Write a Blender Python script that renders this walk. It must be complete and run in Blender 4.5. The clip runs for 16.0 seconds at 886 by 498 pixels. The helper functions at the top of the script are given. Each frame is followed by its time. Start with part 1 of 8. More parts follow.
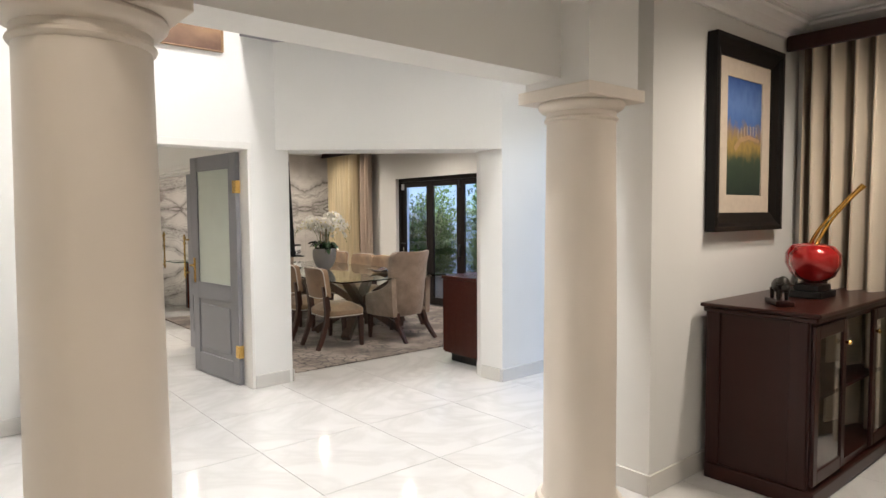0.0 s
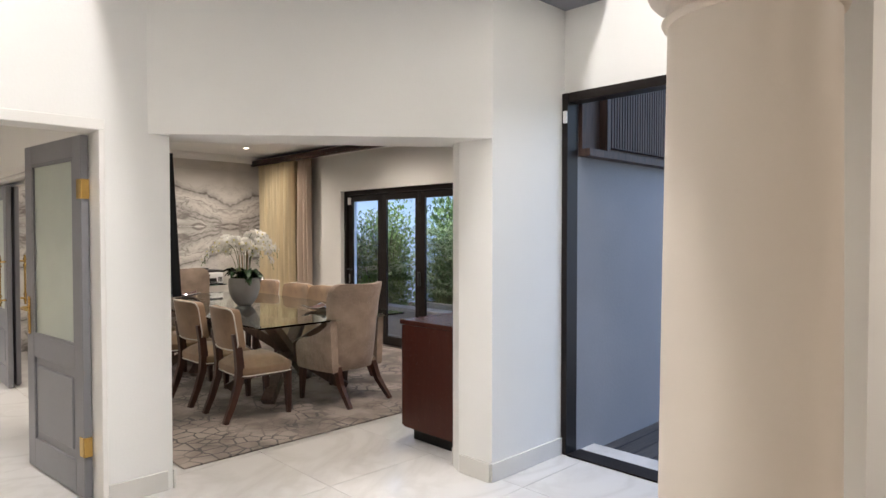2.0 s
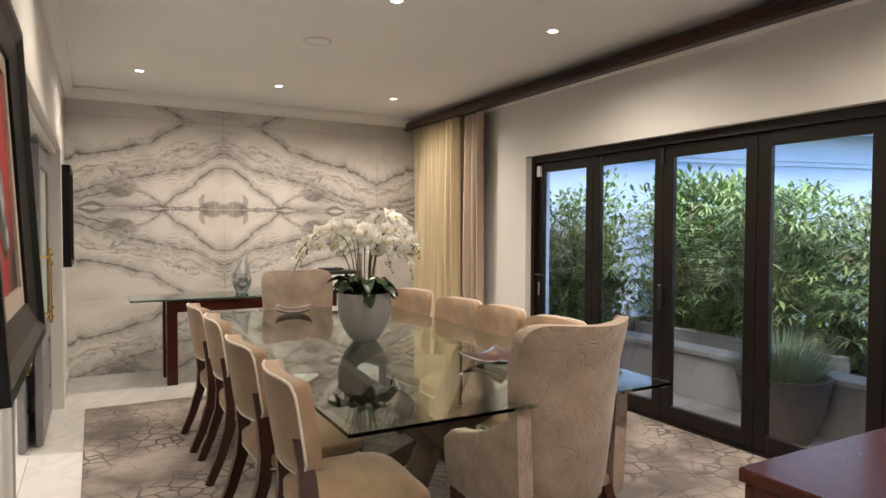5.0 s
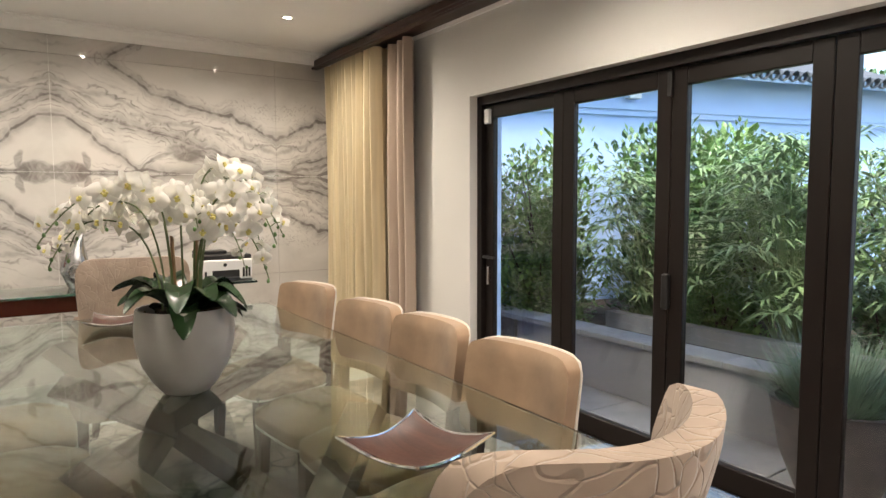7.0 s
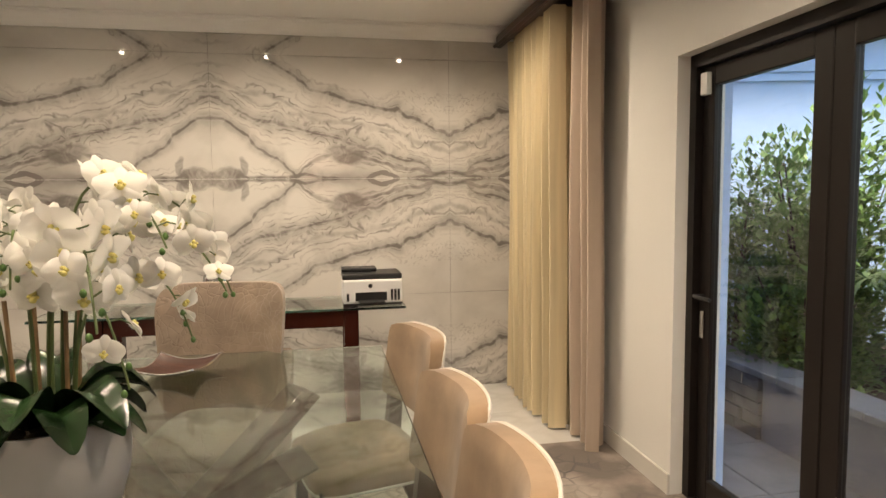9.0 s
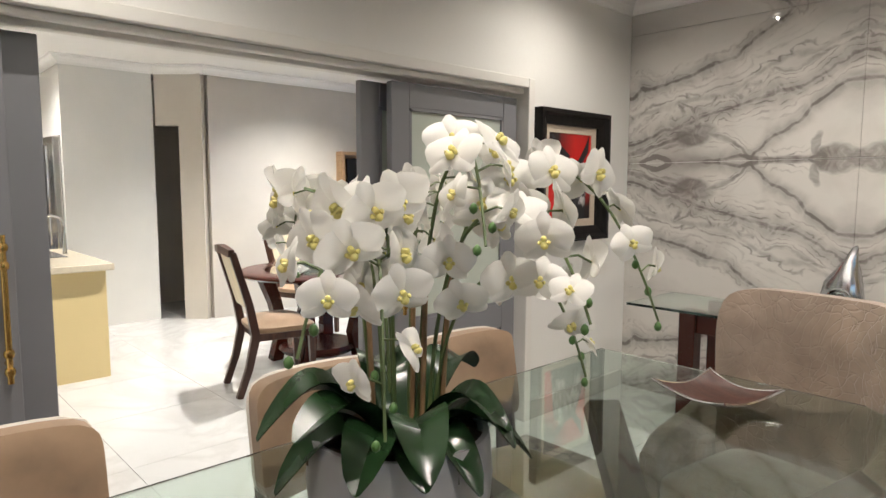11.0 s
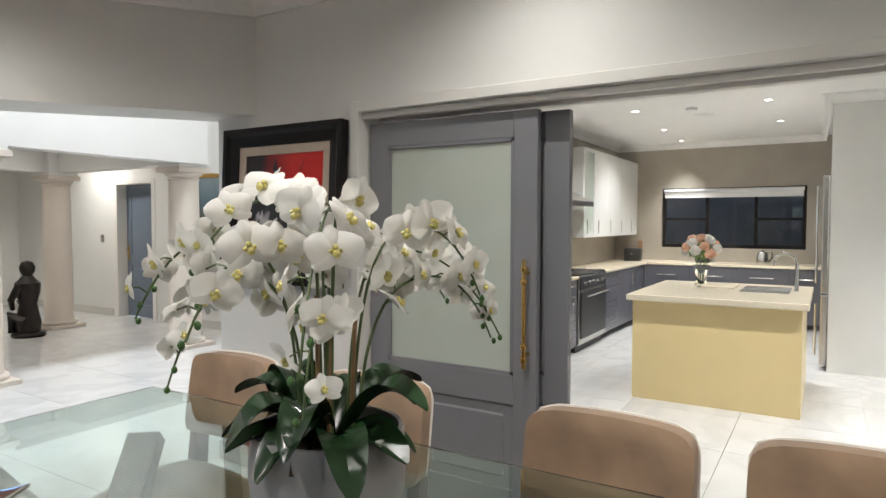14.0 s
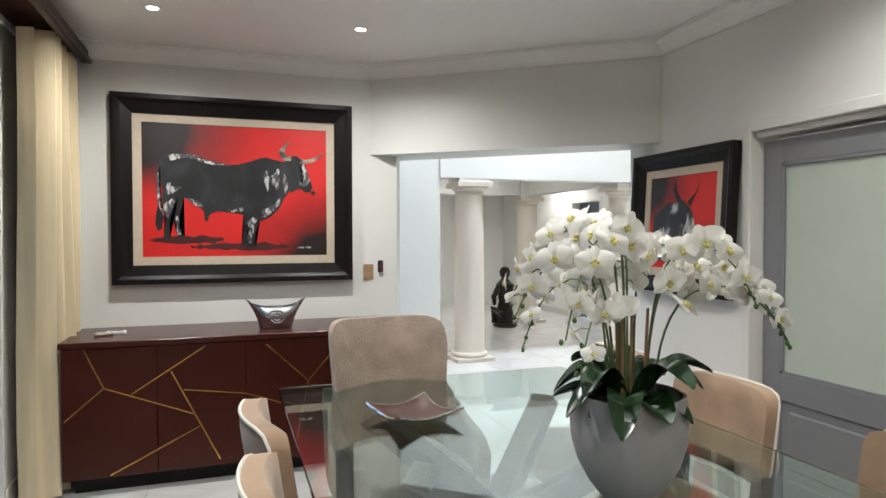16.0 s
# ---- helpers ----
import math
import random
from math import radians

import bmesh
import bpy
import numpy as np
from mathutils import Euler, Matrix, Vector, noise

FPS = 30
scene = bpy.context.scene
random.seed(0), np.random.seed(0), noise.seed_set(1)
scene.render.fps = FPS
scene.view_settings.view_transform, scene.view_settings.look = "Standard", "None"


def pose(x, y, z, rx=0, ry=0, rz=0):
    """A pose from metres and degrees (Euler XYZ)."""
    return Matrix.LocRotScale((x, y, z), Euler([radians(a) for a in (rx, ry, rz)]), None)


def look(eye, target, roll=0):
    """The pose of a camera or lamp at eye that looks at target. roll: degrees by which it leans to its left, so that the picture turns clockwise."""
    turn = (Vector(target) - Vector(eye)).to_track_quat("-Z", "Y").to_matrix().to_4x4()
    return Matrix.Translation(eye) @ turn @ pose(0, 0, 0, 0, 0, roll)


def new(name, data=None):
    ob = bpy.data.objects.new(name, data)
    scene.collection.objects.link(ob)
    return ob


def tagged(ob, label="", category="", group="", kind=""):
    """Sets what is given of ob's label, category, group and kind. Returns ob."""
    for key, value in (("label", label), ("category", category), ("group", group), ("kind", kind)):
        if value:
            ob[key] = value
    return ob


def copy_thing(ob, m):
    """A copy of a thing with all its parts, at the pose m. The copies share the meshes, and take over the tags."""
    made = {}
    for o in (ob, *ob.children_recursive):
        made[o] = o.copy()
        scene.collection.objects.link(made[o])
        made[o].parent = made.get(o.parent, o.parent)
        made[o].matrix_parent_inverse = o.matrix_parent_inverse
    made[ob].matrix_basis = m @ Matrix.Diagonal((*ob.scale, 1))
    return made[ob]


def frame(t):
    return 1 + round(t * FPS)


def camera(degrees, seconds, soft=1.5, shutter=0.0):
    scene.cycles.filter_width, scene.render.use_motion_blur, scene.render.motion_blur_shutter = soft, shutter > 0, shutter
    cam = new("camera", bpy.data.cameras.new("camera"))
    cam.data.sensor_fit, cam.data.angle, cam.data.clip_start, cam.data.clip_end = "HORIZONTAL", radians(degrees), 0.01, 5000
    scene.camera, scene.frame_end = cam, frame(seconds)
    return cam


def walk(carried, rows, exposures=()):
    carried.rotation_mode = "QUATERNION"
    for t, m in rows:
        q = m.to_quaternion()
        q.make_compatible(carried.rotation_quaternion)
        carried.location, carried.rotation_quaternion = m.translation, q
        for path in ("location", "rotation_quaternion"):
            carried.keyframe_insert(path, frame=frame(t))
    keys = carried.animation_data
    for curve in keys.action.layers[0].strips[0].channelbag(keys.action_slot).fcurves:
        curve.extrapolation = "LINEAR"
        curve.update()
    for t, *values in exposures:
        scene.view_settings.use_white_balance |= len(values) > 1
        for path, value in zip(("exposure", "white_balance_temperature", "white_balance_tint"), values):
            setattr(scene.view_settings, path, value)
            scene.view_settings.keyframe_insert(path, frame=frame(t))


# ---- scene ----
cam = camera(69.9, 16.0)
PATH = [
    (0, (0.644, -0.030, 1.507), (1.923, 1.503, 1.395), -0.4),
    (0.5, (0.891, 0.281, 1.514), (2.279, 1.717, 1.401), 0.0),
    (1, (1.116, 0.622, 1.528), (2.540, 2.022, 1.418), 0.0),
    (1.5, (1.443, 1.034, 1.503), (2.883, 2.420, 1.425), -0.2),
    (2, (1.766, 1.426, 1.500), (3.165, 2.855, 1.452), 0.0),
    (2.5, (2.069, 1.850, 1.506), (3.397, 3.345, 1.481), 0.0),
    (3, (2.392, 2.259, 1.496), (3.640, 3.822, 1.483), 0.1),
    (3.5, (2.695, 2.692, 1.473), (3.852, 4.324, 1.460), 0.1),
    (4, (3.012, 3.086, 1.472), (4.103, 4.762, 1.450), 0.3),
    (6.3, (4.011, 4.978, 1.38), (4.877, 6.777, 1.262), -0.1),
    (6.5, (4.129, 5.056, 1.386), (5.073, 6.814, 1.249), -0.2),
    (7, (4.412, 5.294, 1.401), (5.518, 6.953, 1.243), -0.2),
    (7.5, (4.652, 5.56, 1.387), (5.808, 7.183, 1.218), 0.1),
    (8, (4.889, 5.785, 1.407), (6.033, 7.417, 1.241), 0.1),
    (8.5, (5.155, 5.938, 1.45), (6.027, 7.73, 1.281), -0.6),
    (9, (5.401, 6.152, 1.466), (5.77, 8.111, 1.303), -0.6),
    (9.5, (5.597, 6.312, 1.464), (5.506, 8.305, 1.314), -0.2),
    (10, (5.634, 6.486, 1.433), (4.953, 8.361, 1.281), -0.3),
    (10.2, (5.607, 6.528, 1.435), (4.743, 8.324, 1.269), -0.1),
    (12.3, (5.781, 7.64, 1.467), (3.822, 8.017, 1.323), 0.2),
    (12.5, (5.787, 7.753, 1.458), (3.803, 7.976, 1.327), 0.3),
    (13, (5.773, 7.956, 1.473), (3.79, 7.73, 1.35), -0.0),
    (13.5, (5.763, 8.166, 1.453), (3.895, 7.46, 1.347), 0.1),
    (14, (5.803, 8.334, 1.454), (4.094, 7.299, 1.372), 0.1),
    (14.5, (5.859, 8.504, 1.445), (4.375, 7.166, 1.382), 0.0),
    (15, (5.885, 8.583, 1.451), (4.698, 6.975, 1.395), 0.0),
    (15.5, (5.915, 8.768, 1.488), (5.035, 6.973, 1.415), 0.2),
    (16, (5.875, 8.946, 1.476), (5.231, 7.053, 1.431), -0.1),
]
EXPOSURE = [(0, 1.56, 6250, 11), (2, 1.48, 6300, 13), (3, 1.38, 6850, 15), (4.2, 1.55, 6650, 14), (6.5, 1.92, 6600, 10), (8, 1.88, 6300, 11), (9, 1.72, 7500, 12), (10.2, 1.68, 6450, 9), (12.5, 1.5, 5850, 9), (14.5, 1.47, 5650, 6), (16, 1.68, 5550, 4)]
walk(cam, [(t, look(e, g, r)) for t, e, g, r in PATH], EXPOSURE)

# ---- world and light ----
world = bpy.data.worlds.new("dusk_sky")
scene.world = world
world.use_nodes = True
wn = world.node_tree.nodes
sky = wn.new("ShaderNodeTexSky")
sky.sky_type = "NISHITA"
sky.sun_disc = False
sky.sun_elevation = radians(60)
sky.sun_rotation = radians(220)
wn["Background"].inputs["Strength"].default_value = 0.15
world.node_tree.links.new(sky.outputs[0], wn["Background"].inputs["Color"])

sun_data = bpy.data.lights.new("sun", "SUN")
sun_data.energy, sun_data.angle, sun_data.color = 2.6, radians(16), (1.0, 0.94, 0.88)
sun = new("sun", sun_data)
sun.matrix_world = pose(-20, -20, 20, 30, 0, -40)

WARM = (1.0, 0.88, 0.74)
NEUTRAL = (1.0, 0.93, 0.84)


def lamp(x, y, z, watts, colour, cone=120, size=0.05):
    d = bpy.data.lights.new("downlight_or_fill", "SPOT")
    d.energy, d.color, d.spot_size, d.spot_blend, d.shadow_soft_size = watts, colour, radians(cone), 1.0, size
    new("downlight_or_fill", d).location = (x, y, z)


DINING_LIGHTS = [(3.8, 9.85), (4.95, 9.85), (6.1, 9.85), (3.8, 7.33), (4.98, 7.33), (6.1, 7.33), (5.1, 5.13), (6.25, 5.13)]
# the last three kitchen lamps, unseen, are added to brighten its near side
KITCHEN_LIGHTS = [(-1.4, 6.48), (-3.0, 6.45), (-4.3, 6.42), (-1.4, 7.8), (-2.95, 7.82), (1.2, 6.9), (1.2, 9.2), (0.0, 10.6)]
# no source seen here: lamps added to light hall and lounge
HALL_FILL = [(2.3, 0.2), (4.3, 0.6), (4.4, 0.95), (0.55, -1.2), (0.5, 0.9), (2.3, -2.0)]
# unseen lamps added under the high ceiling to brighten the foyer walls
FOYER_FILL = [(1.2, 3.0, 20), (2.5, 2.9, 300), (4.2, 2.7, 80)]
for x, y in DINING_LIGHTS:
    lamp(x, y, 2.685, 16 if x < 4 else 30, WARM, 164, 0.015)
for x, y in KITCHEN_LIGHTS:
    lamp(x, y, 2.68, 125 if y > 9 else 60, (1.0, 0.92, 0.82), 80 if x < -4 else 140)
for x, y in HALL_FILL:
    lamp(x, y, 2.75, 12 if 0 < y < 1 and x < 1 else 48 if x < 1 else 26, (1.0, 0.88, 0.74), 160)
for x, y, w in FOYER_FILL:
    lamp(x, y, 5.25, w, (1.0, 0.96, 0.91), 168, 0.25)


# ---- materials ----
def material(name, colour, rough=0.5, metal=0.0, var=0.06, scale=6.0, bump=0.0, bscale=60.0, spec=0.5, coat=0.0, sheen=0.0, per_piece=0.0, stretch=(1, 1, 1)):
    m = bpy.data.materials.new(name)
    m.use_nodes = True
    nt = m.node_tree
    b = nt.nodes["Principled BSDF"]
    b.inputs["Roughness"].default_value = rough
    b.inputs["Metallic"].default_value = metal
    b.inputs["Specular IOR Level"].default_value = spec
    b.inputs["Coat Weight"].default_value = coat
    b.inputs["Sheen Weight"].default_value = sheen
    geo = nt.nodes.new("ShaderNodeTexCoord")
    mp = nt.nodes.new("ShaderNodeMapping")
    mp.inputs["Scale"].default_value = stretch
    nt.links.new(geo.outputs["Object"], mp.inputs["Vector"])
    n1 = nt.nodes.new("ShaderNodeTexNoise")
    n1.inputs["Scale"].default_value, n1.inputs["Detail"].default_value = scale, 6
    nt.links.new(mp.outputs[0], n1.inputs["Vector"])
    n2 = nt.nodes.new("ShaderNodeTexNoise")
    n2.inputs["Scale"].default_value, n2.inputs["Detail"].default_value = bscale, 4
    nt.links.new(mp.outputs[0], n2.inputs["Vector"])
    mix = nt.nodes.new("ShaderNodeMix")
    mix.data_type = "RGBA"
    c = Vector(colour)
    mix.inputs["A"].default_value = (*(c * (1 - var)), 1)
    mix.inputs["B"].default_value = (*[min(1, q) for q in c * (1 + var)], 1)
    ramp = nt.nodes.new("ShaderNodeMapRange")
    ramp.inputs["From Min"].default_value, ramp.inputs["From Max"].default_value = 0.3, 0.7
    nt.links.new(n1.outputs["Fac"], ramp.inputs["Value"])
    nt.links.new(ramp.outputs[0], mix.inputs["Factor"])
    out = mix.outputs["Result"]
    if per_piece:
        info = nt.nodes.new("ShaderNodeObjectInfo")
        mr = nt.nodes.new("ShaderNodeMapRange")
        mr.inputs["To Min"].default_value, mr.inputs["To Max"].default_value = 1 - per_piece, 1 + per_piece
        nt.links.new(info.outputs["Random"], mr.inputs["Value"])
        hsv = nt.nodes.new("ShaderNodeHueSaturation")
        nt.links.new(mr.outputs[0], hsv.inputs["Value"])
        nt.links.new(out, hsv.inputs["Color"])
        out = hsv.outputs[0]
    nt.links.new(out, b.inputs["Base Color"])
    rr = nt.nodes.new("ShaderNodeMapRange")
    rr.inputs["To Min"].default_value, rr.inputs["To Max"].default_value = rough * 0.85, min(1, rough * 1.15)
    nt.links.new(n2.outputs["Fac"], rr.inputs["Value"])
    nt.links.new(rr.outputs[0], b.inputs["Roughness"])
    if bump:
        bp = nt.nodes.new("ShaderNodeBump")
        bp.inputs["Strength"].default_value, bp.inputs["Distance"].default_value = bump, 0.004
        nt.links.new(n2.outputs["Fac"], bp.inputs["Height"])
        nt.links.new(bp.outputs[0], b.inputs["Normal"])
    return m


def glow(name, colour, strength):
    m = bpy.data.materials.new(name)
    m.use_nodes = True
    b = m.node_tree.nodes["Principled BSDF"]
    b.inputs["Emission Color"].default_value = (*colour, 1)
    b.inputs["Emission Strength"].default_value = strength
    return m


def glass(name, colour, rough=0.0, ior=1.45, alpha_mix=0.0):
    m = bpy.data.materials.new(name)
    m.use_nodes = True
    b = m.node_tree.nodes["Principled BSDF"]
    b.inputs["Base Color"].default_value = (*colour, 1)
    b.inputs["Transmission Weight"].default_value = 1
    b.inputs["Roughness"].default_value = rough
    b.inputs["IOR"].default_value = ior
    return m


def wood(name, dark, light, rough=0.35, axis=(1, 1, 0.08), coat=0.0):
    m = material(name, light, rough, 0, 0.0, 5, 0.08, 90, coat=coat, stretch=(1, 1, 1))
    nt = m.node_tree
    b = nt.nodes["Principled BSDF"]
    tc = nt.nodes.new("ShaderNodeTexCoord")
    mp = nt.nodes.new("ShaderNodeMapping")
    mp.inputs["Scale"].default_value = axis
    nt.links.new(tc.outputs["Object"], mp.inputs["Vector"])
    n = nt.nodes.new("ShaderNodeTexNoise")
    n.inputs["Scale"].default_value, n.inputs["Detail"].default_value, n.inputs["Distortion"].default_value = 28, 8, 1.2
    nt.links.new(mp.outputs[0], n.inputs["Vector"])
    r = nt.nodes.new("ShaderNodeValToRGB")
    r.color_ramp.elements[0].position, r.color_ramp.elements[1].position = 0.3, 0.72
    r.color_ramp.elements[0].color, r.color_ramp.elements[1].color = (*dark, 1), (*light, 1)
    nt.links.new(n.outputs["Fac"], r.inputs["Fac"])
    nt.links.new(r.outputs[0], b.inputs["Base Color"])
    return m


def veined(name, base, vein, rough, scale, amount=0.5, object_space=False):
    """Polished stone with soft clouds and thin irregular veins."""
    m = material(name, base, rough, 0, 0.03, 2, 0, 30)
    nt = m.node_tree
    b = nt.nodes["Principled BSDF"]
    tc = nt.nodes.new("ShaderNodeTexCoord")
    info = nt.nodes.new("ShaderNodeObjectInfo")
    add = nt.nodes.new("ShaderNodeVectorMath")
    mul = nt.nodes.new("ShaderNodeVectorMath")
    mul.operation = "SCALE"
    mul.inputs["Scale"].default_value = 0.37
    nt.links.new(info.outputs["Location"], mul.inputs[0])
    nt.links.new(tc.outputs["Object"], add.inputs[0])
    nt.links.new(mul.outputs[0], add.inputs[1])
    n = nt.nodes.new("ShaderNodeTexNoise")
    n.inputs["Scale"].default_value, n.inputs["Detail"].default_value, n.inputs["Distortion"].default_value = scale, 7, 1.6
    nt.links.new(add.outputs[0], n.inputs["Vector"])
    r = nt.nodes.new("ShaderNodeValToRGB")
    e = r.color_ramp.elements
    e[0].position, e[0].color = 0.42, (*base, 1)
    e[1].position, e[1].color = 0.60, (*base, 1)
    k = e.new(0.5)
    k.color = (*(Vector(base).lerp(Vector(vein), amount)), 1)
    nt.links.new(n.outputs["Fac"], r.inputs["Fac"])
    nt.links.new(r.outputs[0], b.inputs["Base Color"])
    return m


M = {}
M["paint"] = material("wall_paint", (0.74, 0.73, 0.70), 0.6, 0, 0.02, 1.5, 0.12, 70)
M["ceiling"] = material("ceiling_paint", (0.86, 0.85, 0.83), 0.7, 0, 0.02, 1.0, 0.08, 90)
M["column"] = material("column_paint", (0.66, 0.59, 0.51), 0.45, 0, 0.03, 2, 0.1, 60)
M["base"] = material("skirting_tile", (0.62, 0.60, 0.56), 0.25, 0, 0.04, 3)
M["tile"] = veined("floor_tile", (0.64, 0.63, 0.61), (0.47, 0.455, 0.43), 0.07, 1.1, 0.38)
M["grout"] = material("grout", (0.42, 0.40, 0.37), 0.9)
M["brown_wood"] = wood("mahogany", (0.024, 0.006, 0.0045), (0.030, 0.0075, 0.0055), 0.3, (0.3, 0.3, 0.03), coat=0.0)
M["sb_wood"] = wood("sideboard_wood", (0.046, 0.0095, 0.006), (0.06, 0.0135, 0.008), 0.26, (0.05, 0.9, 0.05), coat=0.05)
for k in ("brown_wood", "sb_wood"):
    M[k].node_tree.nodes["Principled BSDF"].inputs["Specular IOR Level"].default_value = 0.28
M["leg_wood"] = wood("leg_wood", (0.03, 0.011, 0.007), (0.075, 0.027, 0.015), 0.35)
M["taupe_wood"] = wood("table_base_wood", (0.06, 0.035, 0.024), (0.13, 0.08, 0.055), 0.45)
M["velvet"] = material("beige_velvet", (0.275, 0.18, 0.108), 0.8, 0, 0.30, 5, 0.25, 25, sheen=0.25)
M["velvet2"] = material("tan_velvet", (0.31, 0.235, 0.18), 0.8, 0, 0.22, 8, 0.3, 22, sheen=0.25)
def crackled(m):
    nt = m.node_tree
    v = nt.nodes.new("ShaderNodeTexVoronoi")
    v.feature = "DISTANCE_TO_EDGE"
    v.inputs["Scale"].default_value = 30
    tc = nt.nodes.new("ShaderNodeTexCoord")
    n = nt.nodes.new("ShaderNodeTexNoise")
    n.inputs["Scale"].default_value = 3
    mx = nt.nodes.new("ShaderNodeMix")
    mx.data_type = "VECTOR"
    mx.inputs["Factor"].default_value = 0.3
    nt.links.new(tc.outputs["Object"], mx.inputs["A"])
    nt.links.new(n.outputs["Color"], mx.inputs["B"])
    nt.links.new(tc.outputs["Object"], n.inputs["Vector"])
    nt.links.new(mx.outputs["Result"], v.inputs["Vector"])
    r = nt.nodes.new("ShaderNodeMapRange")
    r.inputs["From Max"].default_value = 0.06
    nt.links.new(v.outputs["Distance"], r.inputs["Value"])
    bp = nt.nodes.new("ShaderNodeBump")
    bp.inputs["Strength"].default_value, bp.inputs["Distance"].default_value = 0.6, 0.005
    nt.links.new(r.outputs[0], bp.inputs["Height"])
    nt.links.new(bp.outputs[0], nt.nodes["Principled BSDF"].inputs["Normal"])


crackled(M["velvet2"])
M["piping"] = material("pale_piping", (0.62, 0.58, 0.52), 0.7)
M["grey_door"] = material("grey_door_paint", (0.20, 0.20, 0.215), 0.4, 0, 0.03, 3, 0.05, 80)
M["trim"] = material("white_trim_paint", (0.72, 0.70, 0.66), 0.4, 0, 0.02, 3)
M["brass"] = material("brass", (0.72, 0.48, 0.16), 0.22, 1.0, 0.08, 10)
M["steel"] = material("brushed_steel", (0.60, 0.58, 0.56), 0.25, 1.0, 0.04, 12)
M["chrome"] = material("chrome", (0.75, 0.75, 0.76), 0.1, 1.0, 0.05, 10)
M["pewter"] = material("pewter", (0.55, 0.56, 0.58), 0.22, 1.0, 0.08, 8)
M["frame_alu"] = material("bronze_aluminium", (0.012, 0.009, 0.008), 0.4, 0.0, 0.06, 5, spec=0.25)
M["black"] = material("black_plastic", (0.015, 0.015, 0.016), 0.4, 0, 0.1, 8)
M["white_plastic"] = material("white_plastic", (0.78, 0.78, 0.78), 0.35, 0, 0.02, 8)
M["pot"] = material("grey_ceramic", (0.29, 0.285, 0.275), 0.42, 0, 0.10, 5, 0.15, 22)
M["soil"] = material("moss_soil", (0.05, 0.035, 0.02), 0.95, 0, 0.4, 30, 0.8, 60)
M["petal"] = material("orchid_petal", (0.72, 0.70, 0.665), 0.5, 0, 0.04, 14, 0.1, 40, sheen=0.2)
nt = M["petal"].node_tree
thin = nt.nodes.new("ShaderNodeBsdfTranslucent")
thin.inputs["Color"].default_value = (0.86, 0.85, 0.80, 1)
blend = nt.nodes.new("ShaderNodeMixShader")
blend.inputs[0].default_value = 0.35
nt.links.new(nt.nodes["Principled BSDF"].outputs[0], blend.inputs[1])
nt.links.new(thin.outputs[0], blend.inputs[2])
nt.links.new(blend.outputs[0], nt.nodes["Material Output"].inputs["Surface"])
M["lip"] = material("orchid_lip", (0.62, 0.55, 0.18), 0.5, 0, 0.2, 40)
M["stem"] = material("orchid_stem", (0.07, 0.10, 0.03), 0.5, 0, 0.25, 20)
M["stake"] = material("bamboo_stake", (0.22, 0.13, 0.06), 0.6, 0, 0.2, 20)
M["leaf"] = material("orchid_leaf", (0.015, 0.038, 0.013), 0.25, 0, 0.25, 8, 0.1, 30)
M["bud"] = material("green_bud", (0.06, 0.13, 0.03), 0.4, 0, 0.2, 20)
M["bowl"] = wood("bowl_inside", (0.035, 0.013, 0.009), (0.075, 0.03, 0.02), 0.42, (1, 0.2, 1), coat=0.0)
M["bowl"].node_tree.nodes["Principled BSDF"].inputs["Specular IOR Level"].default_value = 0.3
M["curtain"] = material("cream_curtain", (0.64, 0.54, 0.35), 0.75, 0, 0.14, 3, 0.2, 40, sheen=0.3, stretch=(6, 6, 0.3))
M["curtain2"] = material("taupe_curtain", (0.45, 0.36, 0.29), 0.8, 0, 0.06, 3, 0.2, 50, sheen=0.3, stretch=(6, 6, 0.3))
M["clear"] = glass("clear_glass", (0.97, 1.0, 0.99))
M["table_glass"] = glass("table_glass", (0.80, 0.93, 0.88))
M["glass_edge"] = glass("green_glass_edge", (0.18, 0.42, 0.36), 0.1)
M["frost"] = material("frosted_glass", (0.47, 0.51, 0.45), 0.32, 0, 0.03, 5, 0, 30)
M["deco_frost"] = material("etched_glass", (0.55, 0.62, 0.68), 0.3, 0, 0.05, 5)
M["red"] = material("cherry_red_lacquer", (0.42, 0.012, 0.012), 0.12, 0.35, 0.06, 5, coat=1.0)
M["gold"] = material("gold", (0.75, 0.42, 0.10), 0.18, 1.0, 0.08, 10)
M["bronze"] = material("dark_bronze", (0.03, 0.025, 0.022), 0.3, 0.7, 0.2, 15)
M["black_frame"] = wood("black_frame", (0.004, 0.0035, 0.0035), (0.010, 0.008, 0.007), 0.38)
M["black_frame"].node_tree.nodes["Principled BSDF"].inputs["Specular IOR Level"].default_value = 0.2
M["linen"] = material("linen_mount", (0.50, 0.42, 0.33), 0.9, 0, 0.05, 30, 0.3, 200)


